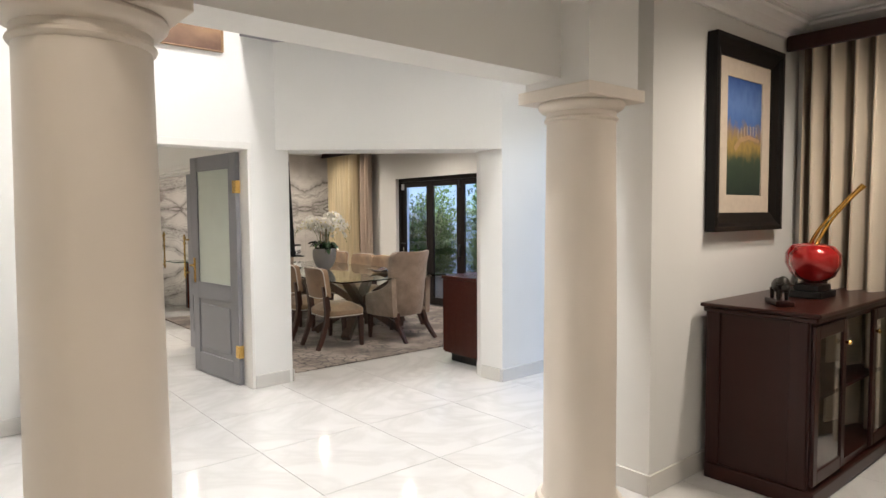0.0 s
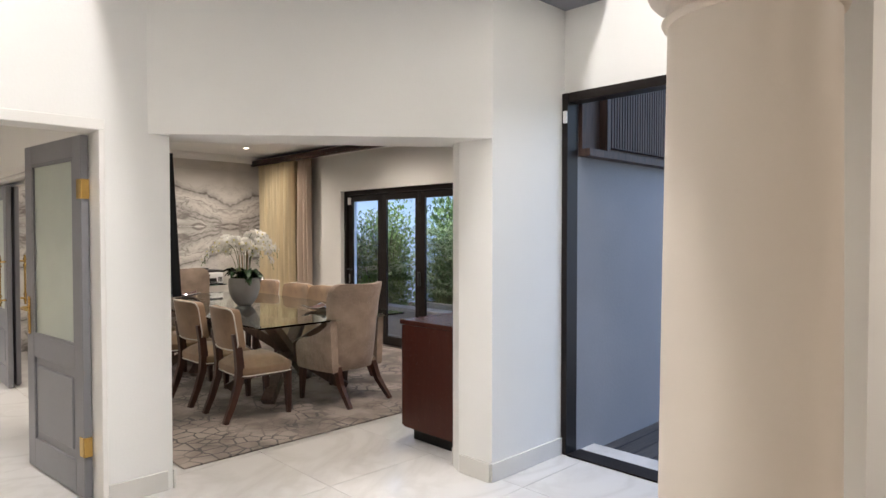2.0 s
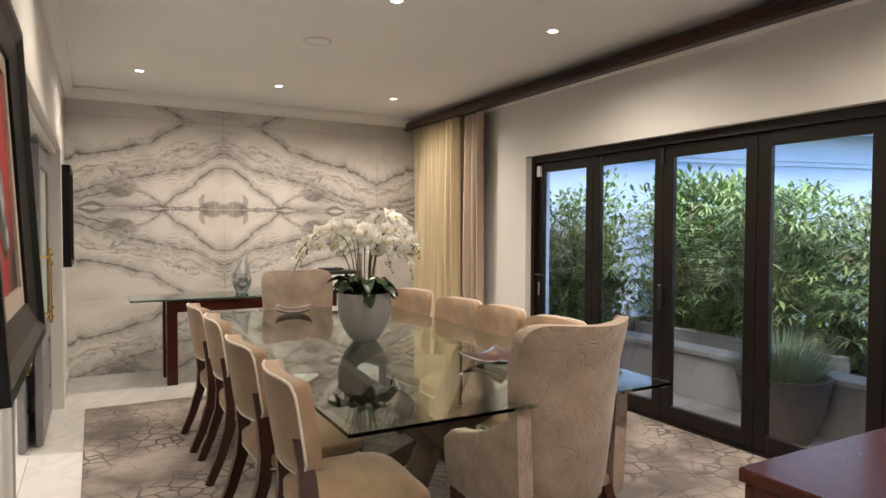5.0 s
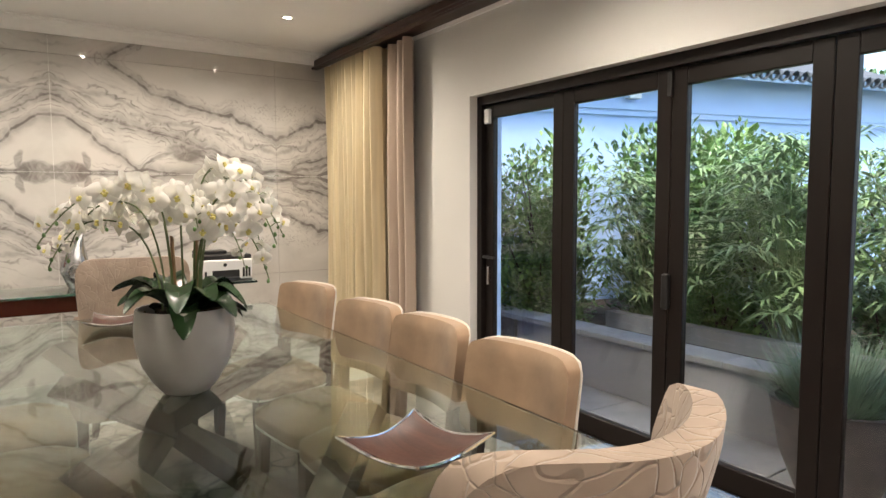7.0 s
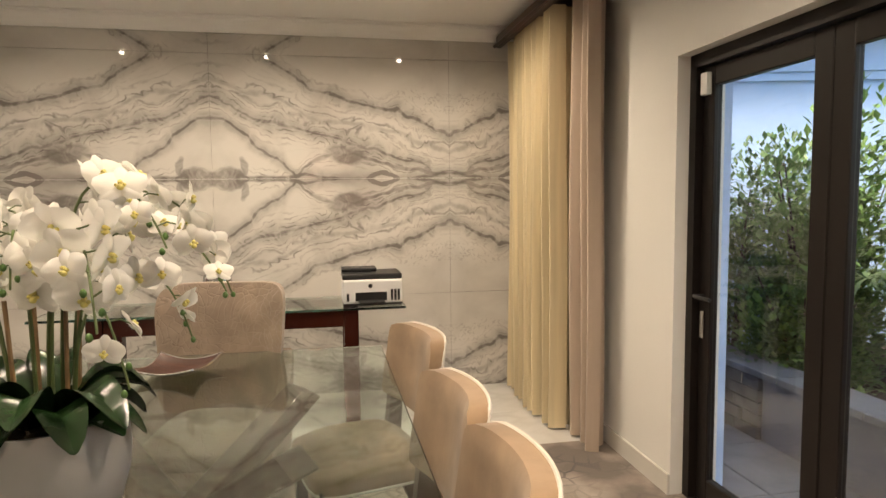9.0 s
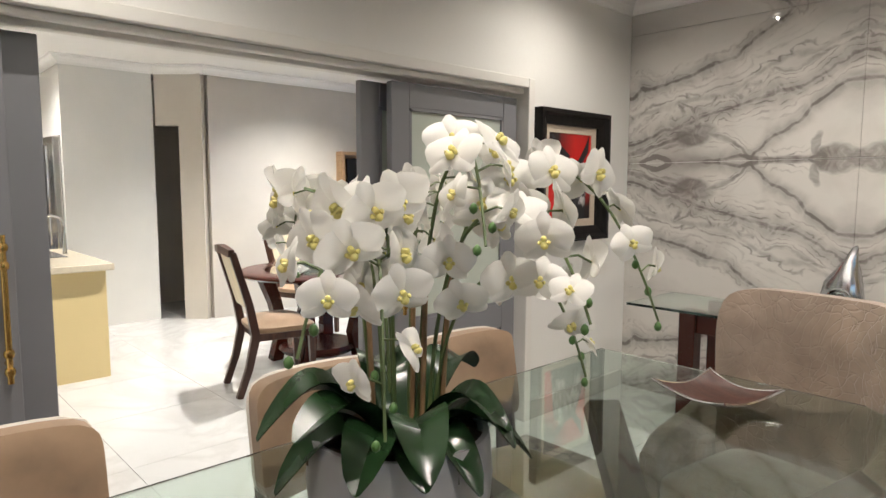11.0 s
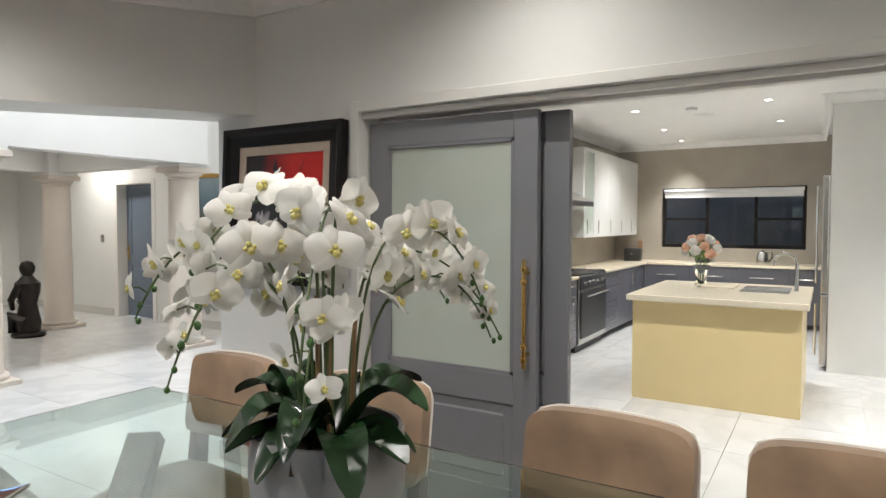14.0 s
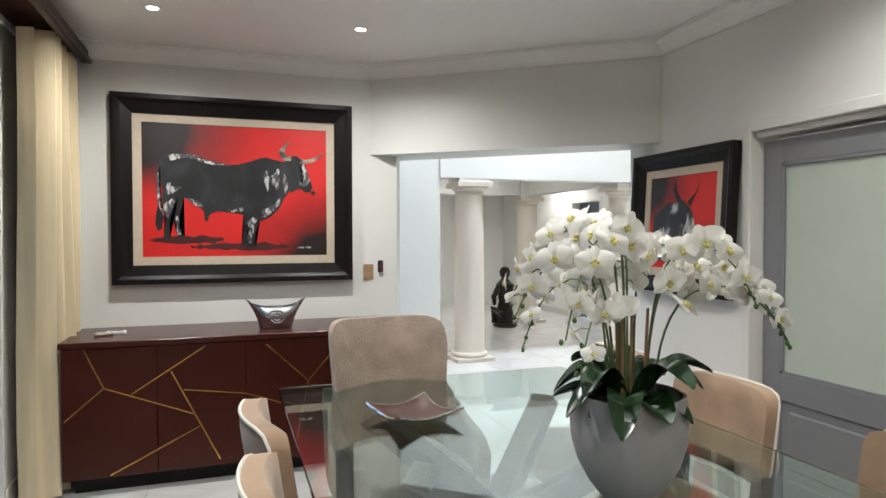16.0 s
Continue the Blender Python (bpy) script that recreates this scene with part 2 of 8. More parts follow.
def painted(name, dark, pale, lo, hi, scale, stretch):
    """Loose brushwork: pale strokes broken into a dark ground."""
    m = material(name, dark, 0.5, 0, 0.2, 9, 0.15, 90)
    nt = m.node_tree
    tc = nt.nodes.new("ShaderNodeTexCoord")
    mp = nt.nodes.new("ShaderNodeMapping")
    mp.inputs["Scale"].default_value = stretch
    nt.links.new(tc.outputs["Object"], mp.inputs["Vector"])
    n = nt.nodes.new("ShaderNodeTexNoise")
    n.inputs["Scale"].default_value, n.inputs["Detail"].default_value, n.inputs["Distortion"].default_value = scale, 8, 0.6
    nt.links.new(mp.outputs[0], n.inputs["Vector"])
    r = nt.nodes.new("ShaderNodeValToRGB")
    e = r.color_ramp.elements
    e[0].position, e[0].color = lo, (*dark, 1)
    e[1].position, e[1].color = hi, (*pale, 1)
    nt.links.new(n.outputs["Fac"], r.inputs["Fac"])
    nt.links.new(r.outputs[0], nt.nodes["Principled BSDF"].inputs["Base Color"])
    return m



def painted_hide(name, marks):
    """A dark hide whose broken white brush marks gather round the given places (x, z, reach) of the canvas."""
    m = painted(name, (0.009, 0.009, 0.011), (0.06, 0.058, 0.062), 0.48, 0.78, 9, (1, 1, 0.6))
    nt = m.node_tree
    tc = nt.nodes.new("ShaderNodeTexCoord")
    total = None
    for x, z, reach in marks:
        d = nt.nodes.new("ShaderNodeVectorMath")
        d.operation = "DISTANCE"
        d.inputs[1].default_value = (x, -0.011, z)
        nt.links.new(tc.outputs["Object"], d.inputs[0])
        r = nt.nodes.new("ShaderNodeMapRange")
        r.inputs["From Max"].default_value, r.inputs["To Min"].default_value, r.inputs["To Max"].default_value = reach, 1.0, 0.0
        nt.links.new(d.outputs["Value"], r.inputs["Value"])
        if total:
            a = nt.nodes.new("ShaderNodeMath")
            a.operation = "MAXIMUM"
            nt.links.new(total.outputs[0], a.inputs[0])
            nt.links.new(r.outputs[0], a.inputs[1])
            total = a
        else:
            total = r
    mp = nt.nodes.new("ShaderNodeMapping")
    mp.inputs["Scale"].default_value = (1, 1, 0.45)
    nt.links.new(tc.outputs["Object"], mp.inputs["Vector"])
    n = nt.nodes.new("ShaderNodeTexNoise")
    n.inputs["Scale"].default_value, n.inputs["Detail"].default_value, n.inputs["Distortion"].default_value = 24, 6, 0.8
    nt.links.new(mp.outputs[0], n.inputs["Vector"])
    f = nt.nodes.new("ShaderNodeMath")
    f.operation = "MULTIPLY_ADD"
    f.inputs[1].default_value = 0.6
    nt.links.new(total.outputs[0], f.inputs[0])
    nt.links.new(n.outputs["Fac"], f.inputs[2])
    g = nt.nodes.new("ShaderNodeMapRange")
    g.inputs["From Min"].default_value, g.inputs["From Max"].default_value = 0.80, 1.0
    nt.links.new(f.outputs[0], g.inputs["Value"])
    mix = nt.nodes.new("ShaderNodeMix")
    mix.data_type = "RGBA"
    mix.inputs["B"].default_value = (0.48, 0.47, 0.47, 1)
    b = nt.nodes["Principled BSDF"].inputs["Base Color"]
    nt.links.new(b.links[0].from_socket, mix.inputs["A"])
    nt.links.new(g.outputs[0], mix.inputs["Factor"])
    nt.links.new(mix.outputs["Result"], b)
    return m


M["bull"] = painted("painted_bull", (0.004, 0.004, 0.005), (0.035, 0.035, 0.04), 0.45, 0.78, 5, (1, 1, 0.7))
M["bull_head"] = painted_hide("painted_head", [(0.09, -0.06, 0.15), (0.12, -0.15, 0.08), (-0.14, -0.10, 0.14), (-0.2, -0.2, 0.12), (-0.05, 0.08, 0.08)])
M["horn_paint"] = painted("painted_horn", (0.05, 0.04, 0.035), (0.42, 0.36, 0.29), 0.42, 0.62, 9, (1, 1, 1))
M["bull_white"] = painted("painted_white", (0.06, 0.06, 0.065), (0.55, 0.53, 0.53), 0.45, 0.62, 42, (1, 1, 0.5))
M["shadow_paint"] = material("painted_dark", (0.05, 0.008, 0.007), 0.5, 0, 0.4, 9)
M["rib"] = material("downlight_ring", (0.7, 0.7, 0.68), 0.4)
M["led"] = glow("downlight_glow", (1.0, 0.86, 0.68), 6)
M["yellow_island"] = material("cream_island", (0.74, 0.59, 0.30), 0.3, 0, 0.02, 4)
M["stone_top"] = material("cream_quartz", (0.68, 0.60, 0.46), 0.2, 0, 0.06, 60)
M["dark_cab"] = material("grey_lacquer", (0.10, 0.10, 0.115), 0.25, 0, 0.03, 4)
M["white_cab"] = material("white_lacquer", (0.74, 0.73, 0.70), 0.25, 0, 0.02, 4)
M["splash"] = material("taupe_wall_tile", (0.40, 0.36, 0.30), 0.15, 0, 0.08, 2, per_piece=0.05)
M["light_tile"] = material("pale_wall_tile", (0.55, 0.51, 0.45), 0.18, 0, 0.08, 1.5, per_piece=0.05)
M["blue_door"] = material("blue_grey_door", (0.14, 0.17, 0.22), 0.4, 0, 0.03, 4)
M["ext_wall"] = material("exterior_plaster", (0.40, 0.55, 0.80), 0.8, 0, 0.06, 1.5, 0.4, 50)
M["ext_grey"] = material("grey_plaster", (0.23, 0.23, 0.25), 0.8, 0, 0.06, 1.5, 0.4, 50)
M["roof_tile"] = material("roof_tile", (0.10, 0.11, 0.125), 0.7, 0, 0.2, 6, per_piece=0.12)
M["paving"] = material("paving_stone", (0.24, 0.24, 0.245), 0.7, 0, 0.15, 4, 0.3, 40, per_piece=0.1)
M["stack"] = material("stacked_slate", (0.085, 0.08, 0.078), 0.75, 0, 0.3, 9, 0.5, 30, per_piece=0.3)
M["pond"] = material("pond_water", (0.012, 0.02, 0.022), 0.06, 0, 0.1, 3, 0.15, 6)
M["deck"] = wood("deck_board", (0.03, 0.03, 0.032), (0.075, 0.07, 0.07), 0.6, (0.08, 1, 1))
M["slat"] = wood("timber_slat", (0.03, 0.017, 0.013), (0.08, 0.045, 0.035), 0.55)
M["lawn"] = material("lawn", (0.05, 0.08, 0.03), 0.9, 0, 0.3, 5, 0.6, 60)
M["green1"] = material("shrub_leaf", (0.14, 0.25, 0.06), 0.5, 0, 0.3, 4)
M["green2"] = material("papyrus_leaf", (0.20, 0.29, 0.13), 0.5, 0, 0.3, 4)
M["green3"] = material("fern_leaf", (0.08, 0.16, 0.05), 0.5, 0, 0.3, 4)
M["grass_blue"] = material("blue_grass", (0.13, 0.19, 0.13), 0.6, 0, 0.3, 4)
M["bark"] = material("bark", (0.06, 0.045, 0.035), 0.9, 0, 0.3, 10, 0.5, 40)
M["clay"] = material("dark_planter", (0.06, 0.05, 0.05), 0.7, 0, 0.15, 6, 0.3, 30)
M["rose"] = material("dark_red_bloom", (0.10, 0.012, 0.014), 0.7, 0, 0.35, 20)
M["rose2"] = material("peach_bloom", (0.70, 0.42, 0.28), 0.7, 0, 0.25, 20)
M["orange"] = material("fruit", (0.65, 0.25, 0.03), 0.4, 0, 0.25, 15)
M["screen"] = material("dark_screen", (0.006, 0.006, 0.007), 0.12)
M["oak"] = wood("oak", (0.30, 0.18, 0.09), (0.42, 0.27, 0.15), 0.45, (1, 0.08, 1))
M["stripe"] = material("striped_cushion", (0.16, 0.155, 0.15), 0.85, 0, 0.5, 9, stretch=(0.01, 0.01, 6))
M["stripe_curtain"] = material("striped_curtain", (0.55, 0.47, 0.36), 0.8, 0, 0.06, 3, 0.2, 50, sheen=0.2)
nt = M["stripe_curtain"].node_tree
wv = nt.nodes.new("ShaderNodeTexWave")
wv.bands_direction = "Y"
wv.inputs["Scale"].default_value, wv.inputs["Distortion"].default_value = 2.6, 0.4
tc = nt.nodes.new("ShaderNodeTexCoord")
nt.links.new(tc.outputs["Object"], wv.inputs["Vector"])
cr = nt.nodes.new("ShaderNodeValToRGB")
cr.color_ramp.elements[0].position, cr.color_ramp.elements[0].color = 0.25, (0.17, 0.135, 0.095, 1)
cr.color_ramp.elements[1].position, cr.color_ramp.elements[1].color = 0.45, (0.58, 0.50, 0.39, 1)
nt.links.new(wv.outputs["Fac"], cr.inputs["Fac"])
nt.links.new(cr.outputs[0], nt.nodes["Principled BSDF"].inputs["Base Color"])
M["sofa"] = material("beige_sofa", (0.45, 0.38, 0.30), 0.85, 0, 0.06, 5, 0.3, 60)


def bookmatched():
    """Grey-veined white marble, mirrored at every slab joint."""
    W, H, X0, Z0 = 1.708, 0.872, 4.64, 1.61
    m = bpy.data.materials.new("bookmatched_marble")
    m.use_nodes = True
    nt = m.node_tree
    L = nt.links
    b = nt.nodes["Principled BSDF"]
    b.inputs["Roughness"].default_value = 0.03

    def op(kind, a, c=None, d=None):
        n = nt.nodes.new("ShaderNodeMath")
        n.operation = kind
        for i, v in enumerate((a, c, d)):
            if v is None:
                continue
            if isinstance(v, (int, float)):
                n.inputs[i].default_value = v
            else:
                L.new(v, n.inputs[i])
        return n.outputs[0]

    g = nt.nodes.new("ShaderNodeNewGeometry")
    s = nt.nodes.new("ShaderNodeSeparateXYZ")
    L.new(g.outputs["Position"], s.inputs[0])
    u = op("PINGPONG", op("SUBTRACT", s.outputs["X"], X0), W)
    v = op("PINGPONG", op("SUBTRACT", s.outputs["Z"], Z0), H)
    cb = nt.nodes.new("ShaderNodeCombineXYZ")
    L.new(u, cb.inputs[0])
    L.new(v, cb.inputs[1])

    def noise_of(scale, detail, dist=0.0, vec=None):
        n = nt.nodes.new("ShaderNodeTexNoise")
        n.inputs["Scale"].default_value, n.inputs["Detail"].default_value, n.inputs["Distortion"].default_value = scale, detail, dist
        L.new(vec or cb.outputs[0], n.inputs["Vector"])
        return n

    warp = noise_of(2.6, 8)
    sub = nt.nodes.new("ShaderNodeVectorMath")
    sub.operation = "SUBTRACT"
    sub.inputs[1].default_value = (0.5, 0.5, 0.5)
    L.new(warp.outputs["Color"], sub.inputs[0])
    sc = nt.nodes.new("ShaderNodeVectorMath")
    sc.operation = "SCALE"
    sc.inputs["Scale"].default_value = 0.22
    L.new(sub.outputs[0], sc.inputs[0])
    ad = nt.nodes.new("ShaderNodeVectorMath")
    L.new(cb.outputs[0], ad.inputs[0])
    L.new(sc.outputs[0], ad.inputs[1])
    s2 = nt.nodes.new("ShaderNodeSeparateXYZ")
    L.new(ad.outputs[0], s2.inputs[0])
    uu, vv = s2.outputs["X"], s2.outputs["Y"]
    un = op("DIVIDE", uu, W)

    def curve(points):
        r = nt.nodes.new("ShaderNodeValToRGB")
        e = r.color_ramp.elements
        e[0].position, e[1].position = points[0][0], points[-1][0]
        e[0].color, e[1].color = (points[0][1],) * 3 + (1,), (points[-1][1],) * 3 + (1,)
        for p, q in points[1:-1]:
            e.new(p).color = (q, q, q, 1)
        L.new(un, r.inputs["Fac"])
        return op("MULTIPLY", r.outputs[0], 1.0)

    def band(line, width, soft):
        d = op("ABSOLUTE", op("SUBTRACT", vv, line))
        r = nt.nodes.new("ShaderNodeMapRange")
        r.interpolation_type = "SMOOTHSTEP"
        r.inputs["From Min"].default_value, r.inputs["From Max"].default_value = width, width + soft
        r.inputs["To Min"].default_value, r.inputs["To Max"].default_value = 1, 0
        L.new(d, r.inputs["Value"])
        return r.outputs[0]

    arch = curve([(0, 0.41), (0.05, 0.405), (0.10, 0.36), (0.16, 0.27), (0.22, 0.20), (0.29, 0.12), (0.35, 0.0)])
    outer = curve([(0, 0.60), (0.05, 0.58), (0.10, 0.49), (0.17, 0.42), (0.28, 0.36), (0.42, 0.335), (0.54, 0.29), (0.68, 0.22), (0.80, 0.16), (0.90, 0.08), (0.93, 0.0)])
    slope = curve([(0, 1.02), (0.22, 0.89), (0.34, 0.74), (0.45, 0.64), (0.60, 0.525), (0.78, 0.48), (0.9, 0.38), (1, 0.29)])
    eye = curve([(0.36, 0.0), (0.42, 0.12), (0.5, 0.20), (0.58, 0.21), (0.68, 0.14), (0.78, 0.10), (0.9, 0.03), (0.95, 0.0)])
    low = curve([(0, 0.70), (0.2, 0.60), (0.4, 0.44), (0.6, 0.38), (0.8, 0.31), (1, 0.16)])
    grain = noise_of(9, 8, 1.5, ad.outputs[0]).outputs["Fac"]
    drift = noise_of(4.0, 3, 0.8, ad.outputs[0]).outputs["Fac"]

    def ramp_of(value, lo, hi, a=0.0, b_=1.0):
        r = nt.nodes.new("ShaderNodeMapRange")
        r.inputs["From Min"].default_value, r.inputs["From Max"].default_value = lo, hi
        r.inputs["To Min"].default_value, r.inputs["To Max"].default_value = a, b_
        L.new(value, r.inputs["Value"])
        return r.outputs[0]

    gate = ramp_of(grain, 0.3, 0.62)
    veins = op("MULTIPLY", band(outer, 0.003, 0.018), 0.85)
    for line in (outer, arch, slope):
        veins = op("MAXIMUM", veins, op("MULTIPLY", band(line, 0.012, 0.085), 0.46))
    veins = op("MAXIMUM", veins, op("MULTIPLY", band(arch, 0.005, 0.02), 0.9))
    veins = op("MAXIMUM", veins, op("MULTIPLY", band(slope, 0.004, 0.022), 0.95))
    veins = op("MAXIMUM", veins, op("MULTIPLY", band(eye, 0.006, 0.022), 0.8))
    veins = op("MAXIMUM", veins, op("MULTIPLY", band(low, 0.003, 0.025), 0.4))
    veins = op("MULTIPLY", veins, op("MULTIPLY_ADD", gate, 0.6, 0.4))
    # thin lines that run beside the large veins, crowded between arch and outer vein
    for line, freq, phase, amount, reach in ((outer, 150.0, 0.22, 0.85, 0.17), (slope, 105.0, 0.3, 0.7, 0.13), (eye, 170.0, 0.16, 0.75, 0.10), (low, 80.0, 0.3, 0.7, 0.16)):
        gap = op("SUBTRACT", vv, line)
        wv = ramp_of(op("SINE", op("MULTIPLY", op("ADD", gap, op("MULTIPLY", drift, phase)), freq)), 0.35, 1.0)
        near = ramp_of(op("ABSOLUTE", gap), 0.02, reach, 1.0, 0.0)
        veins = op("MAXIMUM", veins, op("MULTIPLY", op("MULTIPLY", wv, near), op("MULTIPLY", amount, gate)))
    # broken feathery marks at the far joint
    feather = ramp_of(noise_of(26, 6, 1.2, ad.outputs[0]).outputs["Fac"], 0.54, 0.62)

    def spot(cu, cv, ru, rv, lo=0.6, hi=1.3):
        a = op("DIVIDE", op("SUBTRACT", uu, cu), ru)
        c = op("DIVIDE", op("SUBTRACT", vv, cv), rv)
        return op("ADD", op("MULTIPLY", a, a), op("MULTIPLY", c, c)), lo, hi

    def blot(where, amount):
        return ramp_of(where[0], where[1], where[2], amount, 0.0)

    veins = op("MAXIMUM", veins, op("MULTIPLY", blot(spot(1.55, 0.57, 0.30, 0.10, 0.3, 1.4), 0.3), feather))
    veins = op("MAXIMUM", veins, op("MULTIPLY", blot(spot(0.93, 0.205, 0.16, 0.075), 0.75), op("MULTIPLY_ADD", gate, 0.7, 0.3)))
    veins = op("MAXIMUM", veins, op("MULTIPLY", blot(spot(1.54, 0.03, 0.03, 0.11), 0.6), op("MULTIPLY_ADD", gate, 0.6, 0.4)))
    # the dark heart at the joints, with its raised claws
    veins = op("MAXIMUM", veins, op("MULTIPLY", blot(spot(0.06, 0.0, 0.17, 0.075), 0.85), op("MULTIPLY_ADD", gate, 0.6, 0.35)))
    veins = op("MAXIMUM", veins, op("MULTIPLY", blot(spot(0.20, 0.085, 0.028, 0.09), 0.7), op("MULTIPLY_ADD", gate, 0.5, 0.45)))
    r3 = spot(1.225, 0.0, 0.085, 0.042)[0]
    ring = op("MULTIPLY", op("LESS_THAN", r3, 2.6), op("GREATER_THAN", r3, 1.0))
    veins = op("MULTIPLY", veins, op("GREATER_THAN", r3, 1.0))
    veins = op("MAXIMUM", veins, op("MULTIPLY", ring, 0.7))
    cloud = noise_of(1.6, 6, 0.8)
    cr = nt.nodes.new("ShaderNodeMix")
    cr.data_type = "RGBA"
    cr.inputs["A"].default_value, cr.inputs["B"].default_value = (0.63, 0.605, 0.57, 1), (0.43, 0.41, 0.385, 1)
    cg = nt.nodes.new("ShaderNodeMapRange")
    cg.inputs["From Min"].default_value, cg.inputs["From Max"].default_value = 0.42, 0.72
    L.new(cloud.outputs["Fac"], cg.inputs["Value"])
    L.new(cg.outputs[0], cr.inputs["Factor"])
    fin = nt.nodes.new("ShaderNodeMix")
    fin.data_type = "RGBA"
    fin.inputs["B"].default_value = (0.115, 0.10, 0.093, 1)
    L.new(op("MINIMUM", veins, 0.85), fin.inputs["Factor"])
    L.new(cr.outputs["Result"], fin.inputs["A"])
    L.new(fin.outputs["Result"], b.inputs["Base Color"])
    return m


M["marble"] = bookmatched()


def patterned_rug():
    m = material("patterned_rug", (0.36, 0.30, 0.26), 0.95, 0, 0.2, 3, 0.5, 120)
    nt = m.node_tree
    b = nt.nodes["Principled BSDF"]
    tc = nt.nodes.new("ShaderNodeTexCoord")
    v = nt.nodes.new("ShaderNodeTexVoronoi")
    v.feature = "DISTANCE_TO_EDGE"
    v.inputs["Scale"].default_value = 9
    n = nt.nodes.new("ShaderNodeTexNoise")
    n.inputs["Scale"].default_value, n.inputs["Detail"].default_value = 1.6, 6
    nt.links.new(tc.outputs["Object"], v.inputs["Vector"])
    nt.links.new(tc.outputs["Object"], n.inputs["Vector"])
    w = nt.nodes.new("ShaderNodeMath")
    w.operation = "LESS_THAN"
    w.inputs[1].default_value = 0.055
    nt.links.new(v.outputs["Distance"], w.inputs[0])
    g = nt.nodes.new("ShaderNodeMapRange")
    g.inputs["From Min"].default_value, g.inputs["From Max"].default_value = 0.4, 0.58
    nt.links.new(n.outputs["Fac"], g.inputs["Value"])
    k = nt.nodes.new("ShaderNodeMath")
    k.operation = "MULTIPLY"
    nt.links.new(w.outputs[0], k.inputs[0])
    nt.links.new(g.outputs[0], k.inputs[1])
    base = nt.nodes.new("ShaderNodeMix")
    base.data_type = "RGBA"
    base.inputs["A"].default_value, base.inputs["B"].default_value = (0.36, 0.31, 0.27, 1), (0.16, 0.135, 0.12, 1)
    n2 = nt.nodes.new("ShaderNodeTexNoise")
    n2.inputs["Scale"].default_value, n2.inputs["Detail"].default_value = 2.4, 8
    g2 = nt.nodes.new("ShaderNodeMapRange")
    g2.inputs["From Min"].default_value, g2.inputs["From Max"].default_value = 0.4, 0.6
    nt.links.new(tc.outputs["Object"], n2.inputs["Vector"])
    nt.links.new(n2.outputs["Fac"], g2.inputs["Value"])
    nt.links.new(g2.outputs[0], base.inputs["Factor"])
    fin = nt.nodes.new("ShaderNodeMix")
    fin.data_type = "RGBA"
    fin.inputs["B"].default_value = (0.10, 0.09, 0.09, 1)
    nt.links.new(k.outputs[0], fin.inputs["Factor"])
    nt.links.new(base.outputs["Result"], fin.inputs["A"])
    nt.links.new(fin.outputs["Result"], b.inputs["Base Color"])
    return m


def canvas_red():
    """Red ground, brushed nearly black in an upper and a lower corner."""
    m = material("red_canvas", (0.45, 0.018, 0.012), 0.5, 0, 0.2, 3, 0.2, 120)
    nt = m.node_tree
    tc = nt.nodes.new("ShaderNodeTexCoord")
    n = nt.nodes.new("ShaderNodeTexNoise")
    n.inputs["Scale"].default_value, n.inputs["Detail"].default_value = 2.2, 4
    nt.links.new(tc.outputs["Generated"], n.inputs["Vector"])
    fac = None
    for corner in ((0, 0, 1), (1.05, 0, -0.05)):
        d = nt.nodes.new("ShaderNodeVectorMath")
        d.operation = "DISTANCE"
        d.inputs[1].default_value = corner
        nt.links.new(tc.outputs["Generated"], d.inputs[0])
        a = nt.nodes.new("ShaderNodeMath")
        a.operation = "MULTIPLY_ADD"
        a.inputs[1].default_value, a.inputs[2].default_value = 0.4, -0.2
        nt.links.new(n.outputs["Fac"], a.inputs[0])
        b = nt.nodes.new("ShaderNodeMath")
        nt.links.new(a.outputs[0], b.inputs[0])
        nt.links.new(d.outputs["Value"], b.inputs[1])
        if fac:
            low = nt.nodes.new("ShaderNodeMath")
            low.operation = "MINIMUM"
            nt.links.new(fac.outputs[0], low.inputs[0])
            nt.links.new(b.outputs[0], low.inputs[1])
            fac = low
        else:
            fac = b
    r = nt.nodes.new("ShaderNodeValToRGB")
    e = r.color_ramp.elements
    e[0].position, e[0].color = 0.26, (0.010, 0.003, 0.003, 1)
    e[1].position, e[1].color = 0.60, (0.55, 0.009, 0.006, 1)
    nt.links.new(fac.outputs[0], r.inputs["Fac"])
    nt.links.new(r.outputs[0], nt.nodes["Principled BSDF"].inputs["Base Color"])
    return m


